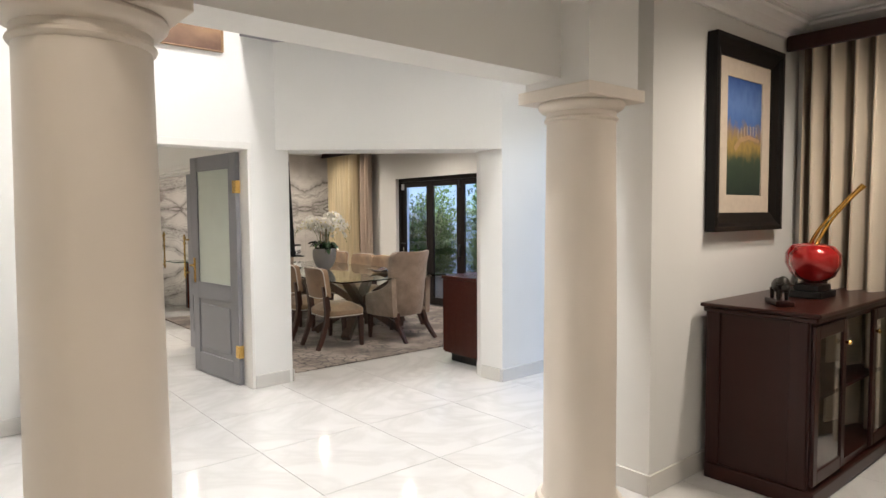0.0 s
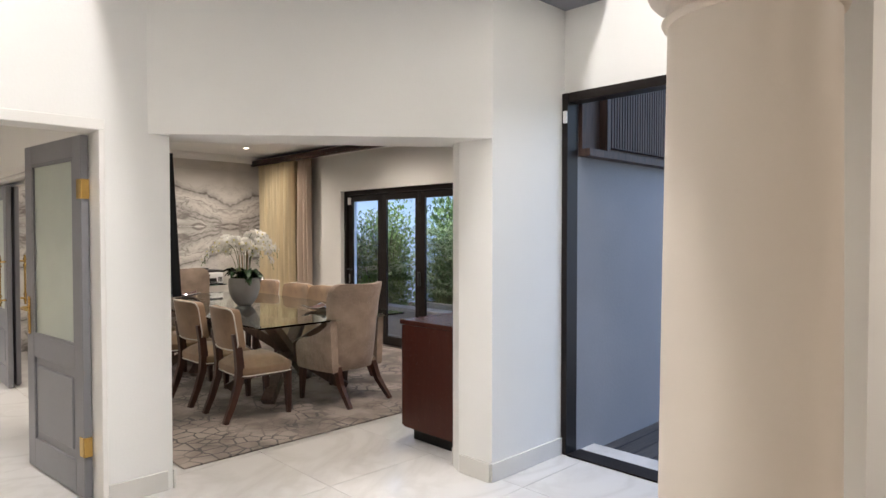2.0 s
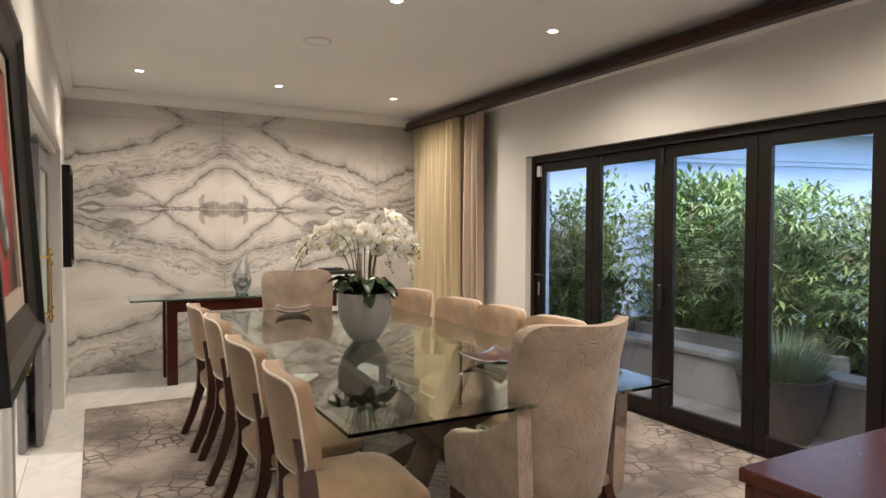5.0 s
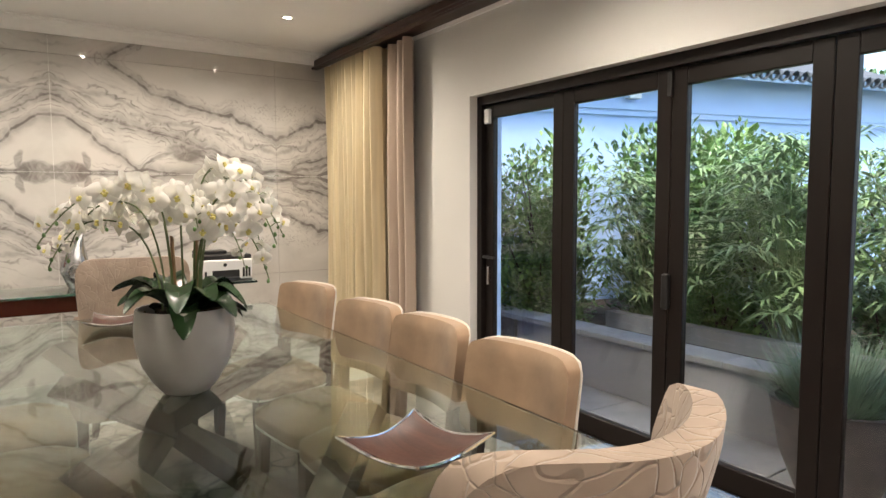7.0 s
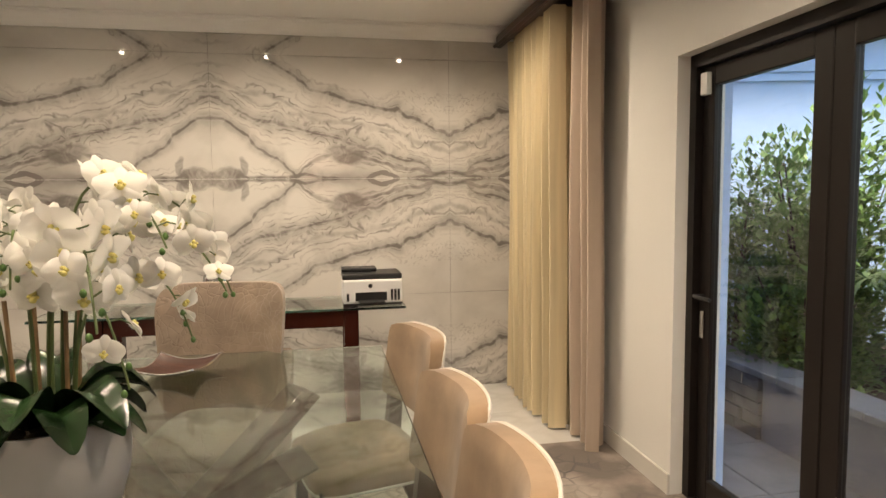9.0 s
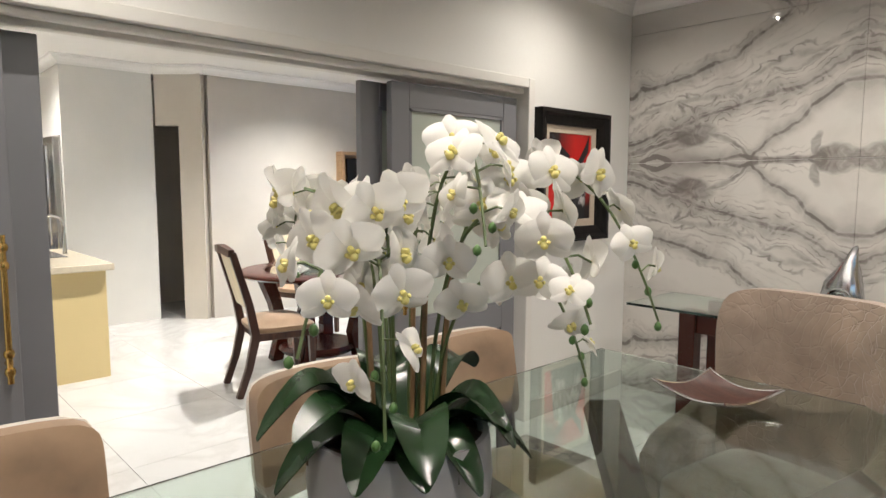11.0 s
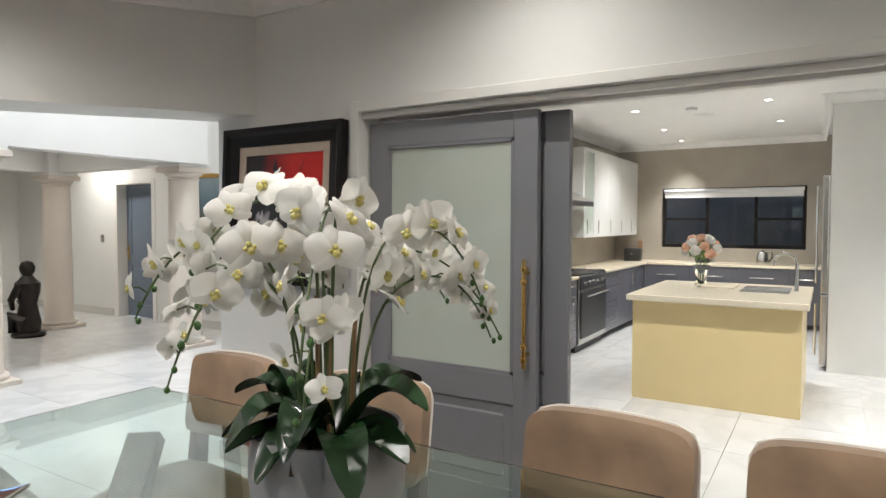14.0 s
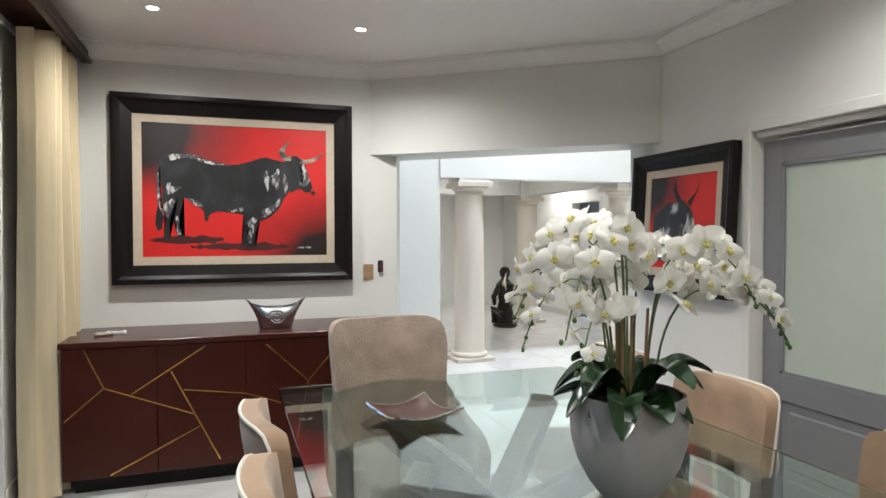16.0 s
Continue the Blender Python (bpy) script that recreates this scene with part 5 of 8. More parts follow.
for i in range(17):
    az = i * 2.399 + rng.uniform(-0.3, 0.3)
    part("leaf", strap_leaf(az, rng.uniform(0.13, 0.215), rng.uniform(0.07, 0.10), rng.uniform(0.03, 0.15), rng.uniform(0.02, 0.11)), M["leaf"], orchid, smooth=True)
fl, lp, bud = mesh_of("flower", flower_mesh(), M["petal"], True), mesh_of("lip", lip_mesh(), M["lip"], True), mesh_of("bud", lathe([(0, -0.007), (0.0045, -0.004), (0.006, 0.001), (0.004, 0.006), (0, 0.009)], 8), M["bud"], True)
# where each spray peaks and where its bud tip hangs, from the pot's foot, and its blooms
SPRAYS = [((-0.085, 0.135, 0.68), (-0.20, 0.235, 0.54), 8), ((-0.20, 0.09, 0.57), (-0.37, 0.175, 0.42), 8), ((-0.12, -0.10, 0.68), (-0.40, 0.03, 0.50), 12),
          ((-0.17, 0.02, 0.63), (-0.32, 0.22, 0.44), 10), ((0.09, -0.11, 0.58), (0.22, -0.20, 0.38), 7), ((0.12, -0.13, 0.66), (0.21, -0.31, 0.50), 8),
          ((0.11, 0.04, 0.735), (0.26, -0.07, 0.61), 8), ((0.14, 0.15, 0.72), (0.33, 0.24, 0.48), 8), ((0.18, 0.05, 0.65), (0.35, 0.03, 0.51), 7),
          ((0.14, 0.12, 0.55), (0.25, 0.17, 0.39), 6), ((-0.01, -0.03, 0.65), (0.02, -0.14, 0.55), 8)]
for peak, tip, k in SPRAYS:
    pk, tp = Vector(peak), Vector(tip)
    foot = Vector((pk.x * 0.3, pk.y * 0.3, 0.25))
    c1 = Vector((pk.x * 0.35, pk.y * 0.35, pk.z * 0.99))
    c2 = Vector((pk.x + (tp.x - pk.x) * 0.6, pk.y + (tp.y - pk.y) * 0.6, pk.z + 0.02))
    pts = [foot.lerp(c1, u).lerp(c1.lerp(pk, u), u) for u in [i / 10 for i in range(10)]] + [pk.lerp(c2, u).lerp(c2.lerp(tp, u), u) for u in [i / 10 for i in range(11)]]
    part("stem", tube(pts, [0.0036 - 0.0016 * i / 20 for i in range(21)], 6), M["stem"], orchid, smooth=True)
    if peak[2] > 0.66:
        part("stake", tube([(foot.x + 0.008, foot.y, 0.24), (foot.x * 1.25 + 0.008, foot.y * 1.25, 0.25 + (pk.z - 0.25) * 0.62)], 0.0045, 6), M["stake"], orchid, "thin bamboo stake")
    way = (tp - pk).normalized()
    side_way = Vector((-way.y, way.x, 0)).normalized()
    k += 2
    for i in range(k):
        u = 6.0 + 12.4 * i / (k - 1)
        j = int(u)
        p = pts[j].lerp(pts[j + 1], u - j)
        side = 1 if i % 2 else -1
        flat = Vector((p.x, p.y, 0)).normalized()
        out = (flat * rng.uniform(0.35, 0.9) + side_way * side * rng.uniform(0.35, 0.9) + Vector((0, 0, rng.uniform(-0.2, 0.4)))).normalized()
        q = out.to_track_quat("Z", "Y")
        sc = rng.uniform(0.86, 1.07) * (1.0 - 0.3 * max(0, u - 14) / 4)
        at = p + side_way * side * 0.016 + out * 0.024 + Vector((0, 0, rng.uniform(-0.018, 0.012)))
        f = new("flower", fl)
        f.parent = orchid
        f.matrix_basis = Matrix.Translation(at) @ q.to_matrix().to_4x4() @ pose(0, 0, 0, rng.uniform(-28, 28), rng.uniform(-28, 28), rng.uniform(-30, 30)) @ Matrix.Diagonal((sc, sc, sc, 1))
        g = new("lip", lp)
        g.parent = f
        part("pedicel", tube([p, p.lerp(at, 0.5) + Vector((0, 0, 0.006)), at], 0.0016, 4), M["stem"], orchid)
    for i in range(3):
        o = new("bud", bud)
        o.parent = orchid
        o.location = pts[20 - i] + side_way * (0.011 if i % 2 else -0.011) + Vector((0, 0, -0.006))


# ---- bowls ----
def leaf_bowl(m):
    t = thing("square_bowl", "shallow brown square bowl with upturned silver corners", "bowl", m, "bowls on the table")
    n, w = 12, 0.137

    def surf(u, v, off):
        r = (abs(u) ** 2 * abs(v) ** 2)
        k = 1 - 0.12 * (1 - (u * u if abs(u) < abs(v) else v * v)) * max(abs(u), abs(v)) ** 2
        return (u * w * k, v * w * k, 0.004 + 0.021 * max(abs(u), abs(v)) ** 2 + 0.026 * r + off)

    bm = bmesh.new()
    for off, flip in ((0.006, False), (0.0, True)):
        g = [[bm.verts.new(surf(-1 + 2 * i / n, -1 + 2 * j / n, off)) for j in range(n + 1)] for i in range(n + 1)]
        for i in range(n):
            for j in range(n):
                q = (g[i][j], g[i + 1][j], g[i + 1][j + 1], g[i][j + 1])
                bm.faces.new(q[::-1] if flip else q)
    part("dish", bm, M["bowl"], t, smooth=True)
    edge = [surf(-1 + 2 * i / n, -1, 0.003) for i in range(n)] + [surf(1, -1 + 2 * i / n, 0.003) for i in range(n)] + [surf(1 - 2 * i / n, 1, 0.003) for i in range(n)] + [surf(-1, 1 - 2 * i / n, 0.003) for i in range(n + 1)]
    part("rim", tube(edge, 0.0045, 6), M["chrome"], t, "silver rim", True)
    return t


lb = leaf_bowl(pose(5.20, 6.60, TZ, 0, 0, 15))
copy_thing(lb, pose(4.80, 8.83, TZ, 0, 0, 75))

# ---- glass desk, printer and vase against the marble ----
desk = thing("glass_desk", "glass-topped console desk with dark wooden legs", "desk", pose(4.80, 10.36, 0))
part("glass_top", bx(-1.08, 1.10, -0.27, 0.27, 0.768, 0.783, 0.003, 1), M["table_glass"], desk, "clear glass top")
part("glass_edge", box(box(box(bmesh.new(), -1.08, 1.10, -0.272, -0.2705, 0.769, 0.782), 1.1005, 1.102, -0.27, 0.27, 0.769, 0.782), -1.082, -1.0805, -0.27, 0.27, 0.769, 0.782), M["glass_edge"], desk, "green polished edge")
for x in (-0.74, 0.76):
    for y in (-0.18, 0.18):
        part("leg", bx(x - 0.045, x + 0.045, y - 0.045, y + 0.045, 0, 0.765, 0.004, 1), M["sb_wood"], desk)
for y in (-0.18, 0.18):
    part("apron", bx(-0.695, 0.715, y - 0.02, y + 0.02, 0.655, 0.765, 0.003, 1), M["sb_wood"], desk)
pr = thing("printer", "white and black inkjet printer on the desk", "printer", pose(5.70, 10.33, 0.783))
part("body", bx(-0.19, 0.19, -0.16, 0.14, 0.012, 0.165, 0.012), M["white_plastic"], pr)
part("lid", bx(-0.19, 0.19, -0.15, 0.14, 0.165, 0.20, 0.008), M["black"], pr, "black scanner lid")
part("feeder", bx(-0.19, 0.04, -0.02, 0.13, 0.20, 0.225, 0.008), M["black"], pr)
part("foot", bx(-0.185, 0.185, -0.155, 0.135, 0.0, 0.012), M["black"], pr)
part("output_slot", bx(-0.11, 0.09, -0.166, -0.155, 0.03, 0.085, 0.003), M["black"], pr)
part("tray", bx(-0.09, 0.07, -0.26, -0.15, 0.025, 0.036, 0.003), M["black"], pr)
for k in range(3):
    part("ink_window", bx(0.115 + 0.022 * k, 0.129 + 0.022 * k, -0.1635, -0.156, 0.03, 0.10), M["black"], pr)
part("ink_window", bx(-0.165, -0.15, -0.1635, -0.156, 0.03, 0.08), M["black"], pr)
part("mark", lathe([(0, 0), (0.014, 0), (0.014, 0.003), (0, 0.003)], 16), M["black"], pr).matrix_basis = pose(-0.015, -0.159, 0.125, 90)


def shell_vase(m):
    t = thing("silver_vase", "silver vase shaped like a spiral shell", "vase", m)
    prof = [(0.0, 0), (0.045, 0), (0.075, 0.05), (0.095, 0.12), (0.085, 0.19), (0.058, 0.25), (0.03, 0.31), (0.014, 0.37), (0.0, 0.385)]
    bm = lathe(prof, 32)
    for v in bm.verts:
        a = math.atan2(v.co.y, v.co.x)
        s = 1 + 0.10 * math.sin(3 * a + v.co.z * 26)
        v.co = (v.co.x * s + 0.05 * (v.co.z / 0.385) ** 3, v.co.y * s * 0.7, v.co.z)
    part("body", bm, M["pewter"], t, smooth=True)
    pts = [(0.055 * (1 - k / 40) * math.cos(k * 0.45), -0.068 + 0.0006 * k, 0.12 + 0.055 * (1 - k / 40) * math.sin(k * 0.45)) for k in range(38)]
    part("spiral", tube(pts, 0.007, 6), M["chrome"], t, "raised spiral", True)
    return t


shell_vase(pose(4.72, 10.42, 0.783))

# ---- curtains and pelmet ----


def curtain(name, label, x, y0, y1, z0, z1, depth, folds, mat, along="y"):
    bm = bmesh.new()
    n = folds * 10
    rngc = random.Random(int(y0 * 100))
    ph = [rngc.uniform(0.75, 1.25) for _ in range(folds + 1)]
    cols = []
    for i in range(n + 1):
        s = i / n
        f = s * folds
        amp = depth * ph[int(f)] * 0.5
        w = math.sin(f * 2 * math.pi)
        w = math.copysign(abs(w) ** 0.75, w)
        col = []
        for k in range(7):
            h = k / 6
            spread = 1 + 0.10 * (1 - h)
            d = x - amp * w * spread + 0.01 * math.sin(5 * h + f)
            l = y0 + (y1 - y0) * s + 0.008 * math.sin(3 * h + f * 2)
            p = (d, l) if along == "y" else (l, d)
            col.append((p[0], p[1], z0 + (z1 - z0) * h))
        cols.append(col)
    for off in (0.0, 0.004):
        vs = [[bm.verts.new((p[0] + (off if along == "y" else 0), p[1] + (off if along != "y" else 0), p[2])) for p in c] for c in cols]
        for a, b in zip(vs, vs[1:]):
            for k in range(6):
                bm.faces.new((a[k], a[k + 1], b[k + 1], b[k]))
    bmesh.ops.recalc_face_normals(bm, faces=bm.faces)
    return single(name, bm, mat, label, "curtain", smooth=True)


curtain("curtain", "cream pleated floor-length curtain", 6.86, 9.82, 10.82, 0.015, 2.60, 0.20, 12, M["curtain"])
curtain("curtain", "taupe pleated curtain beside the garden doors", 6.90, 9.42, 9.81, 0.015, 2.60, 0.10, 3, M["curtain2"])
curtain("curtain", "cream pleated floor-length curtain", 6.86, 4.36, 4.98, 0.015, 2.60, 0.19, 7, M["curtain"])
pel = thing("curtain_pelmet", "dark brown wooden curtain pelmet along the ceiling", "pelmet", pose(6.73, 7.6, 0))
part("front_board", bx(-0.022, 0.022, -3.26, 3.26, 2.575, 2.665, 0.012), M["brown_wood"], pel)
part("top_board", bx(0.022, 0.285, -3.26, 3.26, 2.645, 2.665), M["brown_wood"], pel)
part("front_bead", tube([(-0.03, -3.26, 2.59), (-0.03, 3.26, 2.59)], 0.014, 8), M["brown_wood"], pel)


# ---- paintings ----
def framed(name, label, w, h, m, fw, mount, canvas, depth=0.045, frame_mat="black_frame"):
    """A framed picture in its own plane: x across, z up, the wall behind at y = 0, the viewer at -y."""
    t = thing(name, label, "painting", m)
    bm = bmesh.new()
    prof = [(0, -0.0), (0, -depth), (fw * 0.25, -depth), (fw * 0.45, -depth * 0.72), (fw * 0.8, -depth * 0.55), (fw, -depth * 0.45), (fw, 0)]
    corners = [(-w / 2, -h / 2, 1, 1), (w / 2, -h / 2, -1, 1), (w / 2, h / 2, -1, -1), (-w / 2, h / 2, 1, -1)]
    rings = [[bm.verts.new((x + sx * d, y, z + sz * d)) for d, y in prof] for x, z, sx, sz in corners]
    for i in range(4):
        a, b = rings[i], rings[(i + 1) % 4]
        for k in range(len(prof) - 1):
            bm.faces.new((a[k], b[k], b[k + 1], a[k + 1]))
    bmesh.ops.recalc_face_normals(bm, faces=bm.faces)
    part("frame", bm, M[frame_mat], t)
    if mount:
        a, b = w / 2 - fw + 0.004, h / 2 - fw + 0.004
        for q in ((-a, a, b - mount, b), (-a, a, -b, -b + mount), (-a, -a + mount, -b + mount, b - mount), (a - mount, a, -b + mount, b - mount)):
            part("mount", bx(q[0], q[1], -0.016, -0.006, q[2], q[3]), M["linen"], t, "pale linen mount")
    a, b = w / 2 - fw - mount + 0.004, h / 2 - fw - mount + 0.004
    part("canvas", bx(-a, a, -0.008, -0.004, -b, b), M[canvas], t)
    return t, a, b


def blobs(t, mat, shapes, y=-0.0095, name="painted_shape"):
    """Flat painted shapes on a canvas: rows of outline points."""
    for k, pts in enumerate(shapes):
        bm = bmesh.new()
        vs = [bm.verts.new((x, y - 0.0003 * k, z)) for x, z in pts]
        f = bm.faces.new(vs)
        bmesh.ops.triangulate(bm, faces=[f])
        part(name, bm, mat, t)


def oval(cx, cz, rx, rz, tilt=0.0, n=20):
    ca, sa = math.cos(tilt), math.sin(tilt)
    return [(cx + rx * math.cos(a) * ca - rz * math.sin(a) * sa, cz + rx * math.cos(a) * sa + rz * math.sin(a) * ca) for a in [2 * math.pi * i / n for i in range(n)]]


t, a, b = framed("bull_painting", "large black-framed red canvas with a dark bull shape", 1.58, 1.26, pose(5.80, SOUTH + 0.004, 1.78, 0, 0, 180), 0.125, 0.06, "red_canvas", 0.06)
TORSO = [(-0.509, 0.185), (-0.495, 0.224), (-0.456, 0.246), (-0.392, 0.256), (-0.311, 0.251), (-0.229, 0.223), (-0.145, 0.2), (-0.078, 0.185), (-0.009, 0.184), (0.079, 0.209), (0.15, 0.236), (0.195, 0.243), (0.24, 0.228), (0.313, 0.213), (0.359, 0.145), (0.352, 0.013), (0.31, -0.044), (0.273, -0.119), (0.217, -0.175), (0.145, -0.207), (0.092, -0.185), (0.039, -0.161), (-0.03, -0.152), (-0.133, -0.14), (-0.187, -0.159), (-0.201, -0.212), (-0.221, -0.203), (-0.225, -0.141), (-0.25, -0.115), (-0.315, -0.071), (-0.355, -0.045), (-0.452, -0.047), (-0.483, -0.004), (-0.502, 0.082)]
HIND = [(-0.483, 0.004), (-0.379, -0.002), (-0.355, -0.045), (-0.396, -0.099), (-0.426, -0.16), (-0.446, -0.221), (-0.434, -0.308), (-0.439, -0.326), (-0.479, -0.327), (-0.475, -0.282), (-0.465, -0.212), (-0.473, -0.126), (-0.488, -0.056)]
HINDFAR = [(-0.425, -0.073), (-0.35, -0.045), (-0.361, -0.107), (-0.378, -0.16), (-0.382, -0.23), (-0.359, -0.3), (-0.347, -0.314), (-0.391, -0.314), (-0.411, -0.247), (-0.426, -0.177)]
FORE = [(0.04, -0.139), (0.145, -0.175), (0.13, -0.231), (0.112, -0.286), (0.108, -0.341), (0.118, -0.382), (0.063, -0.392), (0.051, -0.368), (0.059, -0.285), (0.048, -0.212)]
FOREFAR = [(0.031, -0.148), (0.083, -0.166), (0.067, -0.23), (0.059, -0.304), (0.058, -0.368), (0.019, -0.373), (0.023, -0.34), (0.038, -0.267), (0.033, -0.212)]
HEAD = [(0.313, 0.218), (0.354, 0.254), (0.397, 0.263), (0.434, 0.233), (0.462, 0.186), (0.481, 0.121), (0.499, 0.074), (0.51, 0.045), (0.498, 0.007), (0.46, 0.001), (0.432, 0.025), (0.395, 0.018), (0.357, -0.005), (0.33, 0.05), (0.312, 0.125)]
FACE = [(0.416, 0.222), (0.447, 0.205), (0.471, 0.149), (0.493, 0.089), (0.47, 0.05), (0.432, 0.044), (0.419, 0.072), (0.452, 0.11), (0.438, 0.167)]
HORN1 = [(0.281, 0.269), (0.274, 0.291), (0.305, 0.326), (0.343, 0.364), (0.35, 0.355), (0.318, 0.303), (0.31, 0.271), (0.36, 0.254), (0.36, 0.224), (0.313, 0.224), (0.291, 0.242)]
HORN2 = [(0.429, 0.238), (0.472, 0.236), (0.53, 0.256), (0.584, 0.289), (0.578, 0.273), (0.535, 0.231), (0.481, 0.208), (0.444, 0.208)]
TAIL = [(-0.508, 0.199), (-0.494, 0.194), (-0.506, 0.116), (-0.503, -0.005), (-0.498, -0.108), (-0.477, -0.178), (-0.491, -0.261), (-0.513, -0.276), (-0.531, -0.23), (-0.522, -0.143), (-0.512, -0.1), (-0.519, -0.005), (-0.52, 0.116)]
BACK = [(-0.448, 0.231), (-0.408, 0.248), (-0.311, 0.246), (-0.22, 0.215), (-0.129, 0.19), (-0.04, 0.179), (-0.146, 0.178), (-0.196, 0.185), (-0.262, 0.206), (-0.311, 0.225), (-0.376, 0.215), (-0.432, 0.199)]
FLANK = [(-0.462, -0.025), (-0.452, 0.045), (-0.436, 0.058), (-0.424, 0.023), (-0.362, 0.019), (-0.395, 0.005), (-0.424, -0.024)]
NECK1 = [(0.17, 0.111), (0.194, 0.154), (0.21, 0.103), (0.198, 0.001), (0.18, 0.047)]
NECK2 = [(0.224, 0.113), (0.248, 0.132), (0.272, 0.165), (0.279, 0.087), (0.26, 0.012), (0.247, 0.067), (0.234, 0.039)]
NECK3 = [(0.312, 0.125), (0.33, 0.107), (0.337, 0.013), (0.314, -0.006), (0.304, 0.069)]
DEWLAP = [(0.164, -0.12), (0.236, -0.091), (0.301, -0.016), (0.277, -0.091), (0.218, -0.153), (0.16, -0.184)]
BELLY1 = [(-0.339, -0.05), (-0.266, -0.067), (-0.228, -0.109), (-0.279, -0.103)]
BELLY2 = [(-0.064, -0.129), (0.023, -0.11), (0.036, -0.135), (-0.047, -0.145)]
SHIN = [(0.053, -0.221), (0.092, -0.179), (0.12, -0.19), (0.101, -0.286), (0.076, -0.362), (0.057, -0.322), (0.077, -0.258)]
HOCK = [(-0.479, -0.1), (-0.425, -0.055), (-0.404, -0.069), (-0.425, -0.125), (-0.452, -0.186), (-0.47, -0.152)]
HOCK2 = [(-0.405, -0.177), (-0.388, -0.169), (-0.385, -0.247), (-0.37, -0.297), (-0.392, -0.296)]


def ragged(outline, seed, rough=0.006, steps=5):
    """A painted outline with a broken, brushed edge."""
    rg = random.Random(seed)
    pts = []
    for (x0, z0), (x1, z1) in zip(outline, outline[1:] + outline[:1]):
        for i in range(steps):
            w = rough if i else rough * 0.3
            pts.append((x0 + (x1 - x0) * i / steps + rg.uniform(-w, w), z0 + (z1 - z0) * i / steps + rg.uniform(-w, w)))
    return pts


blobs(t, M["shadow_paint"], [ragged(oval(-0.33, -0.335, 0.24, 0.028), 1, 0.012, 2), ragged(oval(0.02, -0.385, 0.34, 0.026), 2, 0.012, 2)], -0.0088)
blobs(t, M["bull"], [HINDFAR, FOREFAR], -0.0095)
blobs(t, M["bull"], [TORSO, HIND, FORE, HEAD, TAIL], -0.0103)
blobs(t, M["horn_paint"], [HORN1, HORN2], -0.0119)
blobs(t, M["bull_white"], [ragged(p, 10 + k) for k, p in enumerate((BACK, FLANK, NECK1, NECK2, NECK3, DEWLAP, BELLY1, BELLY2, SHIN, HOCK, HOCK2))], -0.0125)
blobs(t, M["bull_white"], [FACE, TAIL[2:6] + TAIL[-3:]], -0.0160)
blobs(t, M["bull"], [oval(0.435, 0.115, 0.014, 0.02, 0.5), oval(0.515, 0.0, 0.016, 0.014)], -0.0168)
for k in range(2):
    part("signature", bx(0.40 + 0.055 * k, 0.445 + 0.055 * k, -0.0096, -0.0085, -0.40, -0.388), M["bull_white"], t, "small illegible signature")

t, a, b = framed("bull_head_painting", "tilted dark-framed red canvas with a bull's head shape", 0.89, 0.87, pose(WEST + 0.035, 5.76, 1.55, -3, 0, 90), 0.10, 0.055, "red_canvas", 0.055)
blobs(t, M["bull_head"], [[(-0.27, -0.24), (-0.26, 0.05), (-0.12, 0.12), (0.02, 0.13), (0.10, 0.06), (0.15, -0.10), (0.16, -0.17), (0.08, -0.2), (0.0, -0.12), (-0.04, -0.24)], [(-0.04, 0.12), (-0.08, 0.20), (-0.06, 0.27), (-0.045, 0.19), (0.0, 0.13)], [(0.05, 0.12), (0.13, 0.18), (0.16, 0.26), (0.10, 0.13), (0.08, 0.09)]], -0.0105)
t, a, b = framed("bull_head_painting", "dark-framed red canvas with a pale horned head shape", 0.72, 0.81, pose(WEST + 0.006, 10.18, 1.51, 0, 0, 90), 0.09, 0.05, "red_canvas", 0.07)
blobs(t, M["bull_head"], [[(-0.16, -0.28), (-0.12, 0.06), (-0.02, 0.12), (0.10, 0.10), (0.18, -0.05), (0.16, -0.28)], [(-0.06, 0.10), (-0.16, 0.18), (-0.20, 0.27), (-0.11, 0.2), (0.0, 0.13)], [(0.08, 0.10), (0.16, 0.2), (0.2, 0.27), (0.19, 0.16), (0.12, 0.08)]], -0.0105)
blobs(t, M["bull_white"], [[(-0.10, 0.06), (-0.02, 0.10), (0.04, 0.0), (-0.02, -0.18), (-0.10, -0.20), (-0.13, -0.12)]], -0.0125)

# ---- sideboard ----
sb = thing("sideboard", "mahogany sideboard with gold inlaid lines on its doors", "sideboard", pose(5.775, 4.66, 0))
SW, SD0, SD1, SH = 0.985, -0.33, 0.29, 0.875
part("top", bx(-SW - 0.01, SW + 0.01, SD0 + 0.005, SD1 + 0.01, SH - 0.035, SH, 0.004, 1), M["sb_wood"], sb)
part("carcass", bx(-SW, SW, SD0, SD1 - 0.024, 0.09, SH - 0.035), M["sb_wood"], sb)
part("plinth", bx(-SW + 0.05, SW - 0.05, SD0 + 0.02, SD1 - 0.08, 0.0, 0.09), M["black_frame"], sb)
dw = 2 * SW / 4
for k in range(4):
    d = part("door", bx(-SW + k * dw + 0.002, -SW + (k + 1) * dw - 0.002, SD1 - 0.022, SD1, 0.10, SH - 0.04, 0.002, 1), M["sb_wood"], sb)
